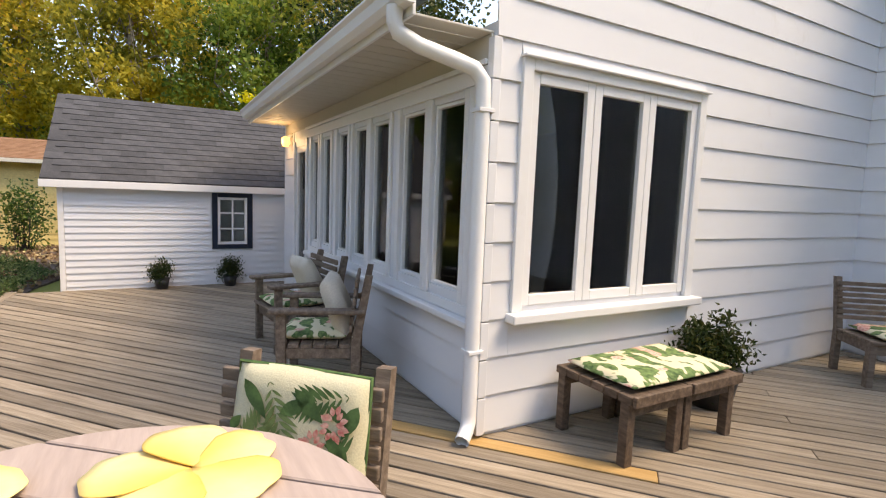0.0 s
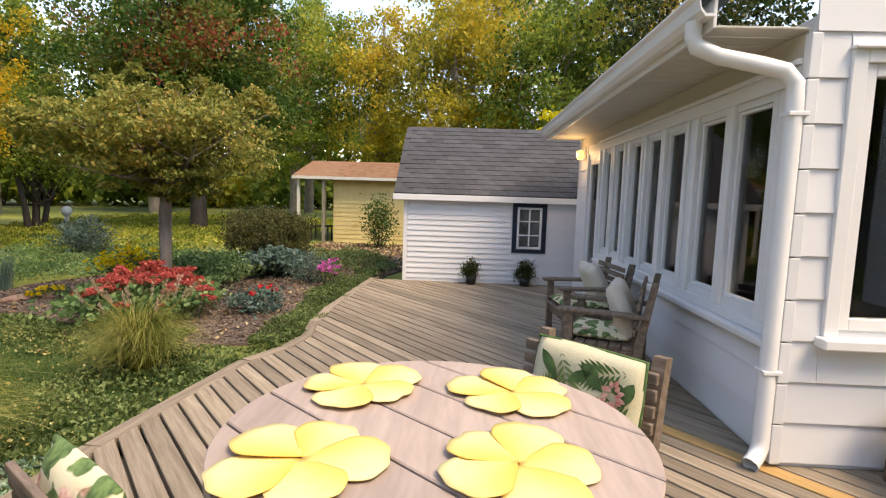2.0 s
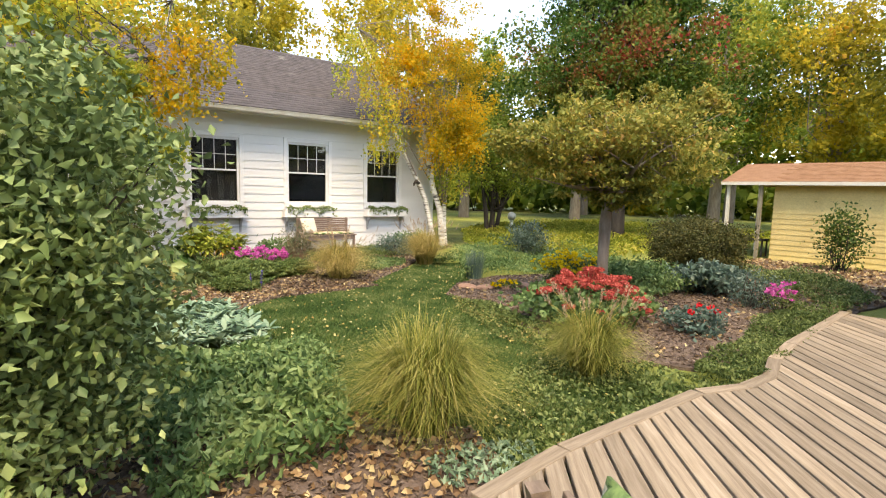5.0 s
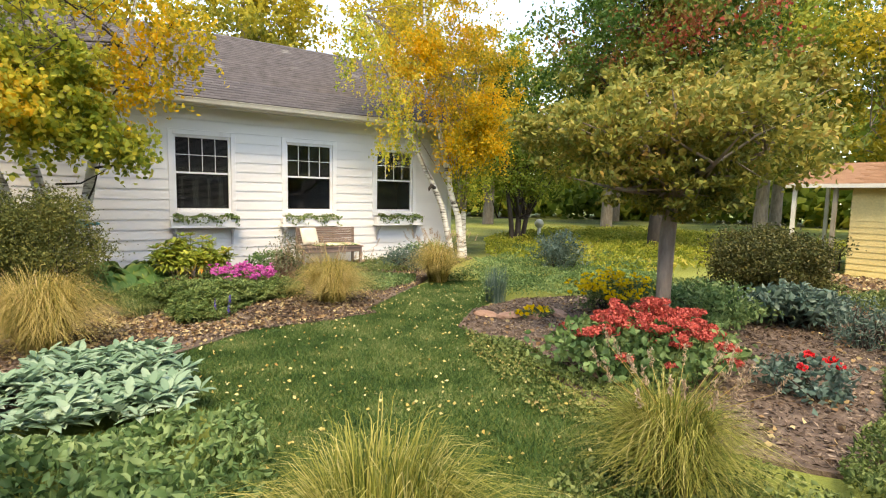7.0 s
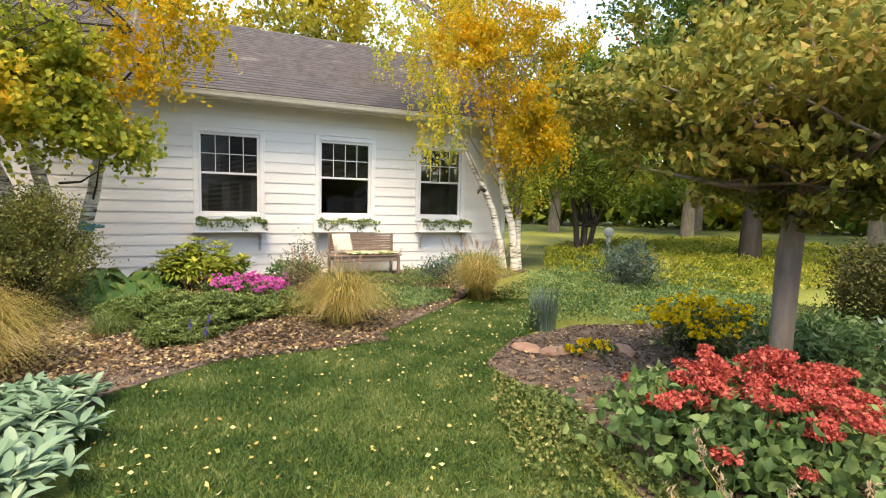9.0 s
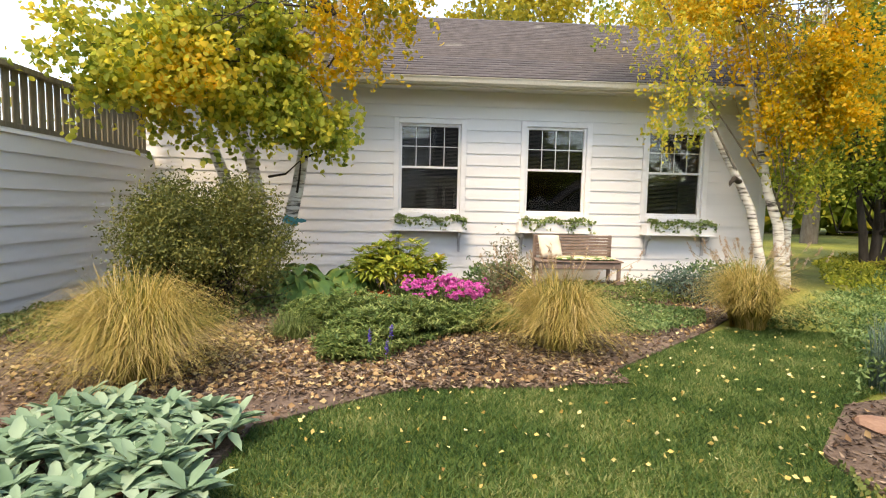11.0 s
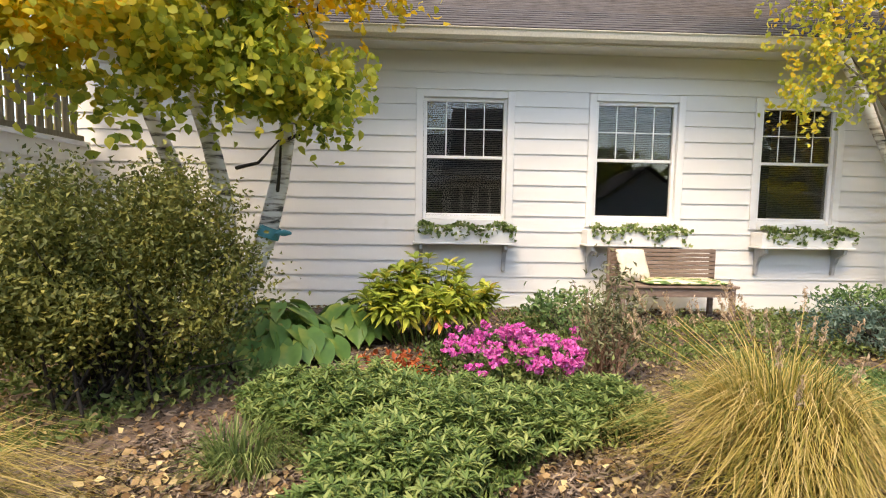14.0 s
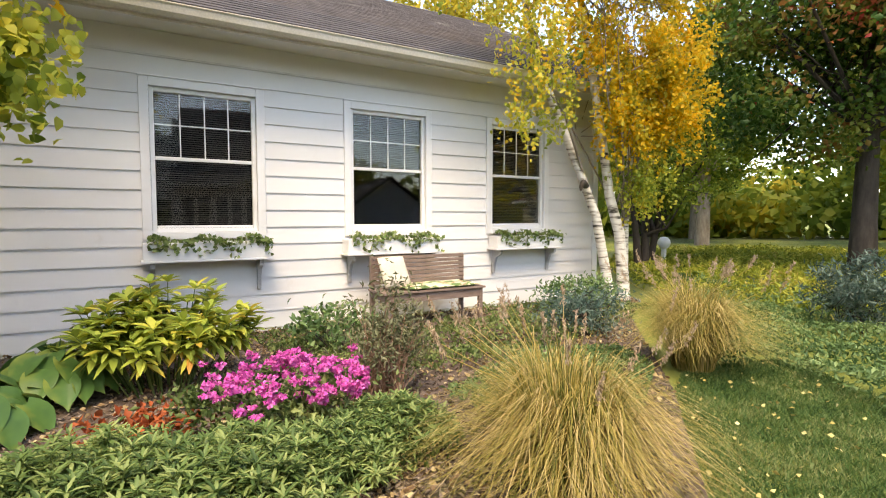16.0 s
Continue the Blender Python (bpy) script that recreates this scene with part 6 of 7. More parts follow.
# ---- trees ----
def tree(x, y, label, trunks, limbs, crown, mat_, wood, name="tree", leaf=0.06, n=12000, width=0.6, clumps=160, tight=0.13, shell=0.45, axis=(0, 0, -0.4), low=-1.0, z=None, group="", reach=3, single=True, twig=None):
    """trunks: lists of points and radii; crown: ellipsoids (centre, radii, share); limbs run from the trunks into the crown."""
    t = thing(name, pose(x, y, G if z is None else z), label, "tree", group)
    P = np.concatenate([blob_points(int(n * s), c, r, max(12, int(clumps * s)), tight, shell, low) for c, r, s in crown])
    for p, r in trunks:
        part("trunk", tubes_mesh("trunk", [(p, r)], 10), wood, t)
    lines = []
    for k in range(limbs):
        p, r = trunks[k % len(trunks)]
        i = max(1, len(p) - 1 - (k % reach))
        a = np.array(p[i])
        q = P[rng.integers(len(P))]
        mid = a * 0.5 + q * 0.5 + rng.normal(size=3) * 0.12 * np.linalg.norm(q - a) + (0, 0, 0.05)
        rr = min(r[i] * 0.6, 0.06 if twig is None else 0.018)
        lines.append(([a, a * 0.7 + mid * 0.3 + (0, 0, 0.03), mid, q], [rr, rr * 0.75, rr * 0.5, rr * 0.12]))
        for _ in range(3):
            s = P[rng.integers(len(P))]
            if np.linalg.norm(s - mid) < 0.9 * np.linalg.norm(q - a):
                lines.append(([mid, mid * 0.5 + s * 0.5 + (0, 0, 0.04), s], [rr * 0.4, rr * 0.25, rr * 0.08]))
    if single:
        for ln in lines:
            part("limb", tubes_mesh("limb", [ln], 6), twig or wood, t)
    else:
        part("branching", tubes_mesh("branching", lines, 6), wood, t)["kind"] = "stuff"
    part("crown", leaves_mesh("crown", P, leaf, width, axis), mat_, t)
    return t


tree(1.38, -7.85, "small rounded crabapple tree with yellowing olive leaves",
     [([(0, 0, -0.05), (0.01, 0, 0.1), (0.0, 0, 0.6), (0.02, 0.01, 1.15), (0.05, 0, 1.5)], [0.095, 0.075, 0.068, 0.075, 0.06])], 34,
     [((0.05, 0.0, 2.05), (1.36, 1.36, 0.62), 0.52), ((0.55, -0.35, 2.45), (0.75, 0.8, 0.45), 0.16), ((-0.55, 0.45, 2.2), (0.8, 0.75, 0.5), 0.16), ((0.0, 0.0, 1.62), (0.85, 0.85, 0.30), 0.12), ((0.1, 0.2, 2.75), (0.5, 0.5, 0.22), 0.04)], L_CRAB, BARK, "crabapple_tree", 0.060, 30000, 0.5, 320, 0.07, 0.35, reach=1)
def weeping(n, c, r, length, per=16, wave=0.03):
    """Leaf points along thin shoots that hang from an ellipsoid."""
    top = unit(rng.normal(size=(n, 3))) * rng.random((n, 1)) ** 0.4 * np.asarray(r) + np.asarray(c)
    l = length * (0.4 + 0.8 * rng.random((n, 1, 1)))
    q = rng.random((n, per, 1))
    out = rng.normal(size=(n, 1, 3)) * (0.16, 0.16, 0)
    return (top[:, None] + q ** 1.6 * out - q * l * (0, 0, 1) + rng.normal(size=(n, per, 3)) * wave).reshape(-1, 3)


birch_ = tree(3.75, -0.6, "white-barked birch leaning over the cottage corner with golden leaves",
     [([(0, 0, -0.05), (-0.07, 0, 0.36), (-0.32, 0, 1.28), (-0.60, 0, 1.8), (-1.5, -0.1, 3.2), (-1.9, -0.15, 4.3), (-2.45, -0.2, 5.2)], [0.085, 0.075, 0.066, 0.06, 0.05, 0.038, 0.016]),
      ([(0.24, -0.06, -0.05), (0.20, -0.06, 0.36), (0.11, -0.06, 1.03), (-0.1, -0.06, 1.55), (-0.38, -0.1, 2.6), (-0.9, -0.2, 4.2), (-1.1, -0.3, 5.8)], [0.095, 0.085, 0.078, 0.07, 0.06, 0.042, 0.018]),
      ([(0.42, 0.06, -0.05), (0.36, 0.06, 0.5), (0.34, 0.04, 1.1), (0.42, 0, 2.4), (0.6, -0.1, 4.4)], [0.08, 0.07, 0.062, 0.05, 0.02])], 46,
     [((0.25, -0.35, 3.2), (1.25, 0.7, 0.95), 0.34), ((-0.9, -0.4, 4.7), (1.5, 0.9, 0.9), 0.28), ((0.9, -0.2, 4.6), (1.0, 0.8, 1.1), 0.18), ((-0.4, -0.3, 6.0), (1.6, 1.0, 0.9), 0.12)], L_GOLD, BIRCH, "birch_tree", 0.062, 22000, 0.7, 250, 0.085, 0.2, reach=3, twig=BARK)
part("hanging_spray", leaves_mesh("hanging_spray", np.concatenate([weeping(90, (-0.2, -0.45, 2.9), (0.75, 0.4, 0.5), 0.75), weeping(110, (0.7, -0.4, 3.2), (0.8, 0.5, 0.6), 0.8), weeping(60, (-0.9, -0.4, 4.0), (0.7, 0.5, 0.6), 0.8)]), 0.062, 0.7, (0, 0, -0.8)), L_GOLD, birch_, "golden hanging shoots")
part("hanging_spray", leaves_mesh("hanging_spray", np.concatenate([weeping(120, (-1.9, -0.5, 3.9), (0.75, 0.4, 0.9), 0.7), weeping(70, (-2.6, -0.5, 4.6), (0.7, 0.4, 0.7), 0.6), weeping(34, (-1.75, -0.5, 2.75), (0.5, 0.3, 0.4), 0.5), weeping(70, (0.35, -0.25, 1.9), (0.55, 0.4, 0.5), 0.5)]), 0.06, 0.7, (0, 0, -0.8)), L_YGREEN, birch_, "greener hanging shoots of leaves")
for a_, b_ in (((-1.4, -0.1, 3.0), (-2.5, -0.5, 4.6)), ((-0.65, -0.05, 1.9), (-1.8, -0.5, 2.85)), ((-1.3, -0.1, 2.9), (-2.1, -0.5, 3.6)), ((-0.4, -0.1, 2.7), (0.7, -0.4, 3.3)), ((0.0, -0.06, 1.4), (0.4, -0.25, 2.0))):
    a_, b_ = np.array(a_), np.array(b_)
    part("limb", tubes_mesh("limb", [([a_, a_ * 0.5 + b_ * 0.5 + (0, 0, 0.25), b_], [0.022, 0.014, 0.005])], 6), BARK, birch_)
part("broken_stub", tubes_mesh("broken_stub", [([(-0.55, -0.02, 1.70), (-0.68, -0.10, 1.74), (-0.76, -0.14, 1.68), (-0.78, -0.15, 1.62)], [0.05, 0.045, 0.03, 0.012])], 8), DARKBARK, birch_, "dark broken branch stub")
left_ = tree(-3.75, -1.55, "multi-stemmed birch with yellow-green leaves beside the shrub",
     [([(-0.12, 0.05, -0.05), (-0.02, 0, 0.42), (0.20, -0.05, 0.93), (0.32, -0.05, 1.42), (0.41, -0.05, 1.96), (0.55, -0.1, 2.6), (0.85, -0.2, 3.6), (1.1, -0.3, 4.6)], [0.105, 0.095, 0.088, 0.08, 0.07, 0.055, 0.035, 0.015]),
      ([(-0.12, 0.12, -0.05), (-0.16, 0.1, 0.49), (-0.22, 0.08, 1.29), (-0.32, 0.06, 1.78), (-0.42, 0.05, 2.1), (-0.65, 0, 3.3), (-0.8, -0.1, 5.0)], [0.10, 0.095, 0.085, 0.075, 0.068, 0.05, 0.018]),
      ([(-0.40, 0.15, -0.05), (-0.50, 0.15, 0.7), (-0.69, 0.15, 1.54), (-0.88, 0.12, 2.05), (-1.3, 0.1, 3.4), (-1.6, 0, 4.6)], [0.09, 0.085, 0.075, 0.065, 0.04, 0.015])], 44,
     [((-0.75, -1.0, 2.9), (1.4, 0.95, 0.85), 0.52), ((0.55, -0.75, 2.05), (0.62, 0.35, 0.22), 0.06), ((-0.4, -0.7, 4.2), (1.9, 1.4, 1.1), 0.22), ((0.35, -1.0, 3.0), (0.6, 0.5, 0.5), 0.10)], L_YGREEN, BIRCH, "birch_tree", 0.074, 18000, 0.8, 240, 0.085, 0.25, reach=2, twig=DARKBARK)
part("hanging_spray", leaves_mesh("hanging_spray", np.concatenate([weeping(120, (1.3, -0.6, 3.9), (0.85, 0.5, 0.65), 0.5), weeping(60, (0.9, -0.7, 3.1), (0.6, 0.4, 0.4), 0.45)]), 0.066, 0.75, (0, 0, -0.7)), L_GOLD, left_, "orange-gold hanging shoots")
part("hanging_spray", leaves_mesh("hanging_spray", np.concatenate([weeping(90, (-0.7, -1.1, 2.45), (1.2, 0.6, 0.4), 0.5), weeping(40, (0.3, -0.7, 2.5), (0.5, 0.4, 0.4), 0.4), weeping(60, (0.72, -0.75, 2.25), (0.6, 0.35, 0.35), 0.45), weeping(60, (0.1, -0.85, 2.5), (0.6, 0.4, 0.4), 0.55)]), 0.078, 0.8, (0, 0, -0.6)), L_YGREEN, left_, "yellow-green hanging shoots")
for a_, b_ in (((0.38, -0.05, 1.8), (0.95, -0.75, 2.05)), ((0.30, -0.05, 1.3), (0.5, -0.6, 1.9)), ((-0.05, -0.05, 1.55), (0.55, -0.75, 1.75)), ((0.6, -0.1, 2.8), (1.5, -0.6, 4.0))):
    a_, b_ = np.array(a_), np.array(b_)
    part("limb", tubes_mesh("limb", [([a_, a_ * 0.5 + b_ * 0.5 + (0, 0, -0.08), b_], [0.018, 0.013, 0.005])], 6), DARKBARK, left_)
tree(8.4, 2.6, "dark multi-stemmed small tree beyond the birch",
     [([(0, 0, -0.05), (-0.1, 0, 0.8), (-0.35, 0, 2.0)], [0.10, 0.085, 0.05]), ([(0.2, 0, -0.05), (0.25, 0, 0.8), (0.2, 0, 2.2)], [0.11, 0.10, 0.06]), ([(0.4, 0, -0.05), (0.6, 0, 0.8), (0.9, 0, 2.0)], [0.09, 0.08, 0.05])], 24,
     [((0.2, 0, 2.9), (1.7, 1.7, 1.5), 1.0)], L_FARGREEN, DARKBARK, "small_tree", 0.11, 9000, 0.6, 120, 0.12, 0.45)
tree(11.4, -0.9, "tall maple turning from green to dark red",
     [([(0, 0, -0.1), (0, 0, 1.2), (0.05, 0, 3.0), (0.1, 0, 6.0), (0, 0, 9.0)], [0.30, 0.24, 0.20, 0.13, 0.04])], 60,
     [((0, 0, 5.4), (4.4, 4.0, 3.3), 0.62), ((0.2, -0.2, 8.4), (2.7, 2.6, 2.4), 0.38)], L_MAPLE, DARKBARK, "maple_tree", 0.13, 52000, 0.75, 330, 0.075, 0.4)


def woodland(x, y, h, r, mat_, label, n=10000, leaf=0.24, bole=0.35, wood=None, name="woodland_tree"):
    s = r / 4.0
    tree(x, y, label, [([(0, 0, -0.2), (0.1, 0, h * 0.25), (0.2, 0.1, h * 0.55), (0.1, 0, h * 0.9)], [bole, bole * 0.75, bole * 0.5, bole * 0.1])], 26,
         [((0, 0, h * 0.55), (r, r, h * 0.30), 0.55), ((r * 0.2, 0, h * 0.78), (r * 0.72, r * 0.72, h * 0.22), 0.30), ((-r * 0.3, -r * 0.2, h * 0.34), (r * 0.6, r * 0.6, h * 0.16), 0.15)],
         mat_, wood or BARK, name, leaf * 0.86, int(n * 1.4), 0.7, 230, 0.075, 0.4, group="woodland trees", single=False)


WOODS = [
    # this row is out of view, added so the panes reflect trees, not sky
    (-11, -24, 9, 4.0, L_FARGREEN, "unseen green tree beyond the deck"), (-9, -31, 11, 4.5, L_DARKGREEN, "unseen dark tree behind the yard"), (-20, -24, 12, 4.8, L_DARKGREEN, "unseen dark tree across the yard"), (-25, -30, 13, 5.0, L_FARGREEN, "unseen green tree at the far side of the yard"),
    (21, -8.0, 12, 4.0, L_FARGOLD, "tall golden woodland tree with airy branches"), (25, -3.0, 13, 4.6, L_FARGOLD, "tall golden autumn tree with an airy crown"),
    (24, 2.0, 13, 4.5, L_FARGREEN, "tall yellow-green woodland tree"), (20, -13.5, 12, 4.6, L_FARGREEN, "leafy yellow-green tree behind the shed"),
    (17.5, -18.5, 15, 5.0, L_DARKGREEN, "tall dark oak behind the house"), (27, -9.5, 17, 5.0, L_FARGOLD, "tall yellow autumn tree in the woods"),
    (25, -17.0, 16, 5.2, L_FARGOLD, "orange-gold autumn tree in the woods"), (21, 9.0, 12, 4.6, L_FARGREEN, "green woodland tree beyond the meadow"),
    (15, 12.5, 11, 4.2, L_FARGREEN, "green woodland tree beyond the cottage"), (9, 13, 13, 4.4, L_FARGOLD, "golden tree behind the cottage"),
    (1.5, 12, 12, 4.2, L_FARGOLD, "golden tree behind the cottage roof"), (-6, 11, 13, 4.8, L_FARGOLD, "yellow tree behind the cottage roof"),
    (28, 14, 12, 5.0, L_FARGREEN, "green tree across the meadow"), (30, 4, 16, 5.2, L_FARGREEN, "green tree in the distant woods"),
    # the large tree here is unseen, there for the panes to reflect
    (-13, -1, 8, 3.6, L_FARGREEN, "yellow-green tree beyond the side building"), (-24, -16, 12, 5.0, L_FARGREEN, "unseen large tree across the garden"),
    # most of this row is out of view too, added for the pane reflections
    (-16, -34, 12, 5.0, L_FARGOLD, "unseen golden tree across the garden"), (-19, 4, 12, 5.0, L_FARGOLD, "golden tree beyond the side building"), (-17, -21, 10, 4.5, L_FARGREEN, "unseen yellow-green tree across the garden"), (-19, -13, 10, 4.5, L_FARGOLD, "unseen golden tree across the yard"), (-14, -27, 10, 4.5, L_FARGREEN, "unseen green tree behind the deck"), (22, 22, 13, 5, L_FARGOLD, "golden tree beyond the meadow")]
for w_ in WOODS:
    woodland(*w_)
woodland(13.6, -13.3, 4.6, 1.9, L_BRIGHT, "bright yellow shrub-like tree behind the shed", 5000, 0.16, 0.1)


def hedge_of_woods():
    """Undergrowth and far crowns that close the horizon."""
    P = []
    for k in range(900):
        a = rng.random() * 2 * math.pi
        d = 34 + 10 * rng.random()
        c = np.array((6 + d * math.cos(a), -6 + d * math.sin(a), G))
        h = (2.0 + 7.0 * rng.random()) * (0.7 + 0.3 * math.sin(a * 7))
        P.append(c + rng.normal(size=(60, 3)) * (1.6, 1.6, 0.8) + (0, 0, h))
    for k in range(420):
        a = rng.random() * 2 * math.pi
        d = 31 + 5 * rng.random()
        P.append(np.array((6 + d * math.cos(a), -6 + d * math.sin(a), G)) + rng.normal(size=(44, 3)) * (1.3, 1.3, 0.5) + (0, 0, 0.4 + 2.0 * rng.random()))
    P = np.concatenate(P)
    P = P[P[:, 2] > G]
    tagged(part("far_woods", leaves_mesh("far_woods", P, 0.75, 0.8), L_FARGREEN), "mixed green and gold woods round the garden", "woods", kind="stuff")


hedge_of_woods()
ground_cover("meadow_plants", [(4.5, -1.0), (7.5, 3.0), (12, 6), (19, 6), (19, -4), (13, -4.5), (8, -4.5), (5.5, -4.8)], 26000, 0.34, 0.13, L_MEADOW, "pale yellow-green meadow plants beyond the garden", 0.2)


# ---- lawn, litter, mulch chips ----
def lawn():
    n = 230000
    q = scatter_in(n, LAWN)
    n = len(q)
    h = 0.014 + 0.026 * rng.random(n)
    a = rng.random(n) * 6.28
    w = 0.0032 + 0.002 * rng.random(n)
    lx, ly = rng.normal(size=n) * 0.022, rng.normal(size=n) * 0.022
    z = np.full(n, G - 0.004)
    V = np.stack([np.c_[q[:, 0] - w * np.cos(a), q[:, 1] - w * np.sin(a), z], np.c_[q[:, 0] + w * np.cos(a), q[:, 1] + w * np.sin(a), z], np.c_[q[:, 0] + lx, q[:, 1] + ly, z + h]], 1).reshape(-1, 3)
    tagged(part("lawn_grass", np_mesh("lawn_grass", V, np.arange(3 * n).reshape(-1, 3)), L_LAWN), "short green lawn grass with fallen leaves", "grass", kind="stuff")


lawn()


def litter(name, outline, n, size, mat_, label, z=0.03, width=0.75):
    q = scatter_in(n, outline)
    P = np.c_[q, np.full(len(q), G + z) + 0.012 * rng.random(len(q))]
    d = np.c_[rng.normal(size=(len(q), 2)), 0.25 * rng.normal(size=len(q))]
    me = leaves_mesh(name, P, size, width, unit(d) * 6, 0.6, 0.10)
    tagged(part(name, me, mat_), label, "leaves", kind="stuff")


litter("fallen_leaves", LAWN, 750, 0.030, L_LAWNLEAF, "yellow fallen leaves on the lawn", 0.03)
litter("fallen_leaves", BED_A, 9000, 0.038, L_LITTER, "brown and yellow fallen leaves in the bed", 0.035)
litter("fallen_leaves", BED_C, 2400, 0.047, L_LITTER, "brown fallen leaves beside the deck", 0.035)
litter("fallen_leaves", BED_B, 800, 0.05, L_LITTER, "fallen leaves in the island bed", 0.035)
litter("mulch_chips", BED_A, 22000, 0.05, L_CHIP, "shredded bark mulch in the bed", 0.022, 0.28)
litter("mulch_chips", BED_B, 16000, 0.05, L_CHIP, "shredded bark mulch in the island bed", 0.022, 0.28)
litter("mulch_chips", BED_C, 2500, 0.055, L_CHIP, "bark mulch beside the deck", 0.022, 0.28)
litter("fallen_leaves", [(-3.6, -5.3), (-0.5, -5.1), (-0.5, -3.8), (-3.6, -3.8)], 1900, 0.045, L_LITTER, "tan fallen leaves at the edge of the bed", 0.04)
litter("mulch_chips", [(-3.6, -5.4), (-0.4, -5.1), (-0.2, -3.6), (-3.6, -3.6)], 12000, 0.05, L_CHIP, "coarse bark chips at the edge of the bed", 0.026, 0.3)
litter("fallen_leaves", BED_D, 2600, 0.07, L_LITTER, "brown and orange fallen leaves by the outbuildings", 0.04)
litter("straw", [(-2.1, -4.9), (-0.7, -5.05), (-0.3, -4.4), (-0.9, -3.8), (-1.7, -4.1)], 1500, 0.10, L_CHIP, "dry stalks lying on the mulch", 0.04, 0.06)


# ---- small things ----
def bow():
    t = thing("ribbon", pose(-3.52, -1.605, 0.86, 0, 20, 0), "turquoise ribbon tied round the birch trunk", "ribbon")
    part("band", tubes_mesh("band", [([(0, 0, -0.05), (0, 0, 0.05)], [0.100, 0.096])], 14), RIBBON, t)
    part("tail", tubes_mesh("tail", [([(0.08, -0.08, 0.02), (0.15, -0.10, 0.05), (0.21, -0.10, 0.07)], [0.01, 0.03, 0.012])], 6), RIBBON, t)


def spikes():
    t = thing("salvia", pose(-2.22, -4.72, G), "small blue-violet flower spikes in the green bed", "salvia")
    for k, (x, y, h) in enumerate(((0.0, 0.0, 0.30), (0.16, 0.02, 0.33), (0.13, -0.05, 0.24))):
        st = part("flower_stem", tubes_mesh("flower_stem", [([(x, y, 0), (x + 0.01, y, h * 0.6), (x + 0.02, y, h)], [0.004, 0.003, 0.002])], 5), L_FEATHER, t)
        P = np.array((x + 0.016, y, h - 0.06)) + rng.normal(size=(60, 3)) * (0.006, 0.006, 0.028)
        part("flower_spike", leaves_mesh("flower_spike", P, 0.016, 0.7, (0, 0, 0.6)), VIOLET, st, "blue-violet flower spike")


VIOLET = leafy("violet_bloom", [(0.1, (0.08, 0.06, 0.36)), (0.9, (0.22, 0.16, 0.55))], 0.7, 0.2)
spikes()
RIBBON = surface("turquoise_cloth", [(0.3, (0.03, 0.20, 0.24)), (0.7, (0.06, 0.30, 0.33))], 5, 0.8)
bow()


def edging():
    for k, (x, y) in enumerate(((0.95, -6.05), (1.25, -6.2), (1.6, -6.25), (0.75, -5.85))):
        bm = bmesh.new()
        bmesh.ops.create_icosphere(bm, subdivisions=2, radius=1)
        for v in bm.verts:
            v.co *= 1 + 0.25 * noise.noise(v.co * 1.7 + Vector((k * 3, 0, 0)))
            v.co = Vector((v.co.x * 0.17, v.co.y * 0.11, v.co.z * 0.055))
        o = part("flat_stone", bm, STONE)
        o.matrix_world = pose(x, y, G + 0.035, 0, 0, k * 37)
        tagged(o, "flat reddish stone edging the mulch bed", "stone", "edging stones")


edging()
# a ball on a post stands for a round white sign
globe = part("gazing_globe", tubes_mesh("gazing_globe", [([(0, 0, -0.14), (0, 0, -0.12), (0, 0, -0.07), (0, 0, 0), (0, 0, 0.07), (0, 0, 0.12), (0, 0, 0.14)], [0.001, 0.075, 0.12, 0.14, 0.12, 0.075, 0.001])], 18), TRIM)
globe.matrix_world = pose(10.2, 3.2, G + 0.58) @ Matrix.Scale(1.25, 4)
tagged(globe, "white ball in place of a round white sign in the far grass", "garden ornament")
gp = part("globe_stand", box(-0.05, -0.05, 0, 0.05, 0.05, 0.42), TRIM)
gp.matrix_world = pose(10.2, 3.2, G)
tagged(gp, "white post under the ball for the round sign", "post")


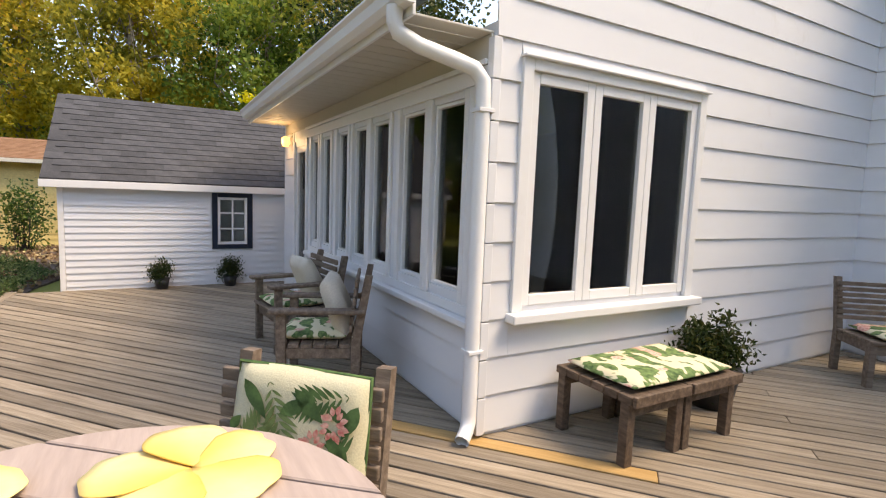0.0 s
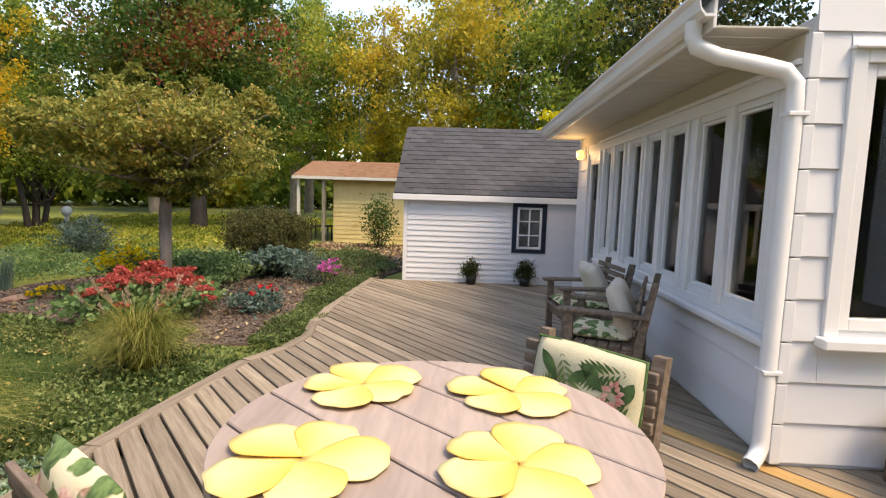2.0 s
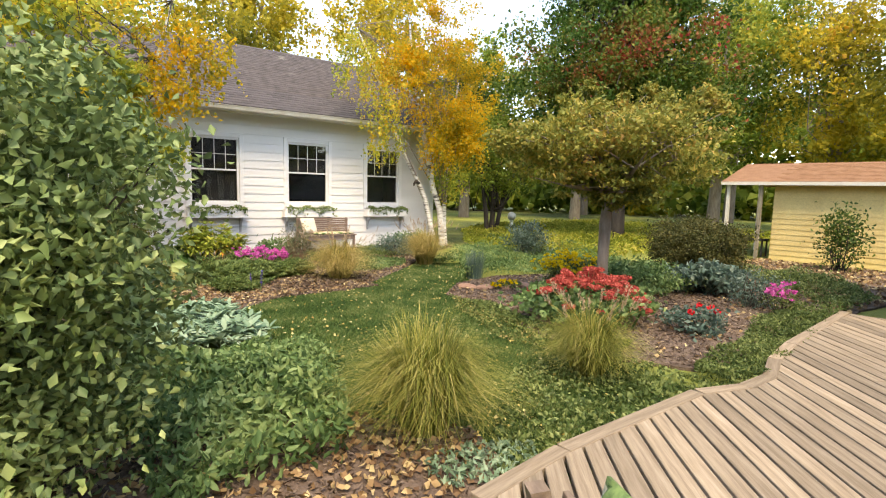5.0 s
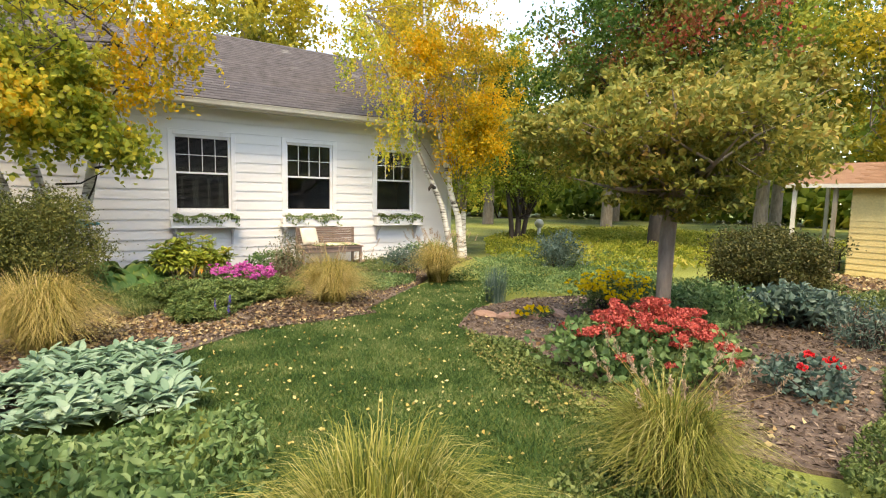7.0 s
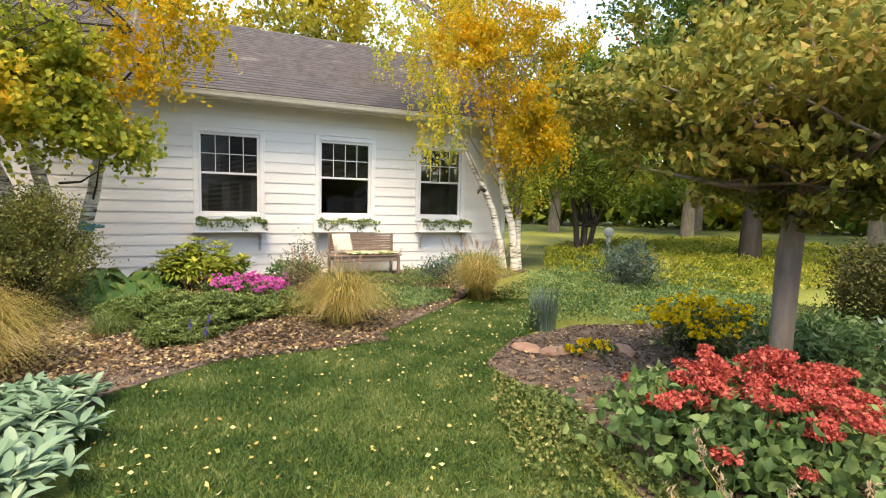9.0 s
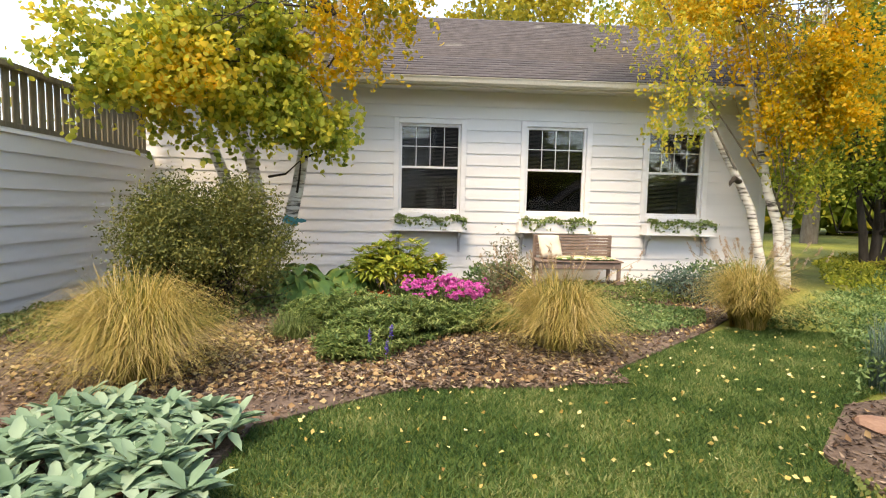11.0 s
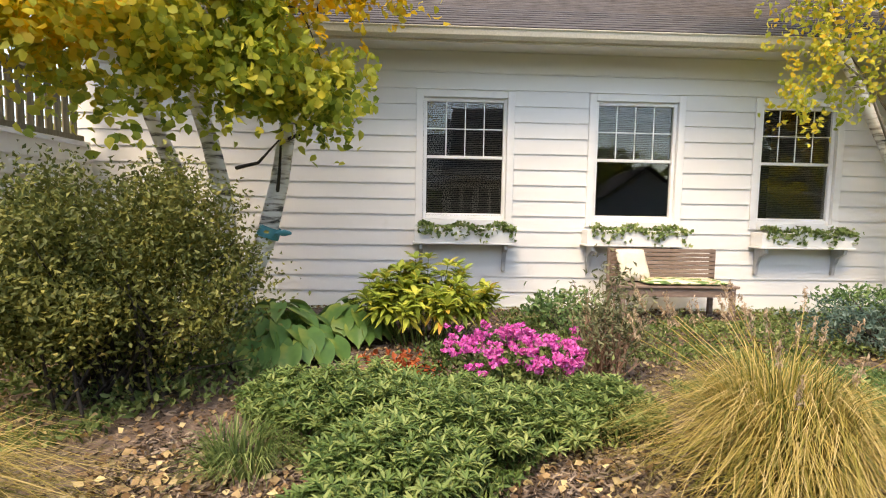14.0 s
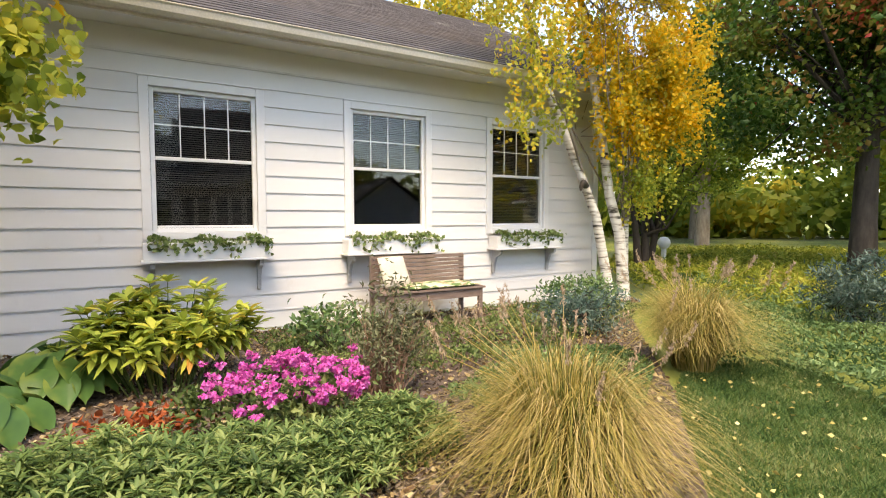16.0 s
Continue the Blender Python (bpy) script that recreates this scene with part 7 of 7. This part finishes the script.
# ---- the deck's boards ----
def deck():
    mh = MH
    c = lambda u, v: tuple((mh @ Vector((u, v, 0)))[:2])
    whole = [(-6.5, -18.6), c(5.41, -5.6), c(5.41, 3.06), (-2.72, -10.20), (-6.5, -13.1)]
    rim = [(-6.5, -13.1), (-2.72, -10.36), (-2.05, -10.27), (-0.62, -10.25), (-0.22, -10.38), (0.20, -10.39), (0.72, -10.22), (1.38, -10.10), (3.62, -9.88), (4.4, -9.7)]
    d = thing("deck", Matrix(), "weathered grey-brown wooden deck of diagonal boards", "deck", kind="structure")
    # one solid slab, coloured dark so the gaps read as deep shade
    part("frame", prism([(-6.4, -18.5), (4.6, -18.5), (3.5, -10.2), (3.5, -9.98), (0.7, -10.34), (0.2, -10.5), (-0.3, -10.5), (-0.7, -10.36), (-2.7, -10.46), (-6.4, -13.2)], G - 0.06, -0.032), DARKBARK, d, "dark slab below the boards that blackens the gaps")
    ang = math.radians(50)
    ux, uy = math.cos(ang), math.sin(ang)
    nx, ny = -uy, ux
    W, gap = 0.122, 0.017
    mh_inv = mh.inverted()
    for k in range(-130, 80):
        off = k * W
        o = (-1.36 + nx * off, -13.73 + ny * off)
        cuts = [-14, -0.95, 0.72, 14] if k == 0 else sorted([-14, -9 + 3.1 * (k % 3), -4.5 + 2.7 * ((k * 7) % 4), 14])
        region = whole
        best = None
        for (ax, ay), (bx, by) in zip(rim, rim[1:]):
            ex, ey = bx - ax, by - ay
            den = ex * uy - ey * ux
            mx, my = o[0] + nx * W / 2, o[1] + ny * W / 2
            f = ((mx - ax) * uy - (my - ay) * ux) / den
            if -0.001 <= f <= 1.001:
                l = math.hypot(ex, ey)
                best = (-ey / l, ex / l, (-ey * ax + ex * ay) / l)
        for s0, s1 in [(s0 + 0.002, s1 - 0.002) for s0, s1 in zip(cuts, cuts[1:])]:
            q = [(o[0] + ux * s0, o[1] + uy * s0), (o[0] + ux * s1, o[1] + uy * s1), (o[0] + ux * s1 + nx * (W - gap), o[1] + uy * s1 + ny * (W - gap)), (o[0] + ux * s0 + nx * (W - gap), o[1] + uy * s0 + ny * (W - gap))]
            p = clip_poly(q, region)
            if len(p) >= 3 and best:
                p = clip_half(p, *best)
            if len(p) < 3:
                continue
            loc = [mh_inv @ Vector((x, y, 0)) for x, y in p]
            if all(0.05 < l.x < 5.2 and l.y < -0.05 for l in loc):
                continue
            area = abs(sum(p[i - 1][0] * p[i][1] - p[i][0] * p[i - 1][1] for i in range(len(p)))) / 2
            if area < 0.004:
                continue
            # boards in their own axes, so that the grain follows them
            cx, cy = sum(x for x, y in p) / len(p), sum(y for x, y in p) / len(p)
            lp = [((x - cx) * ux + (y - cy) * uy, (x - cx) * nx + (y - cy) * ny) for x, y in p]
            b = part("deck_board", prism(lp, -0.030, 0.0, 0.003), NEWDECK if k == 0 and -1 < s0 < 0 else DECK, d)
            b.location, b.rotation_euler = (cx, cy, -0.001 + 0.002 * rng.random()), (0, 0, ang)
    for a, b in zip(rim[:-2], rim[1:-1]):
        l = math.hypot(b[0] - a[0], b[1] - a[1])
        o = part("edge_board", box(0.002, -0.002, -0.11, l - 0.002, 0.10, 0.004, 0.006), DECK, d)
        o.location, o.rotation_euler = (a[0], a[1], 0), (0, 0, math.atan2(b[1] - a[1], b[0] - a[0]))


deck()
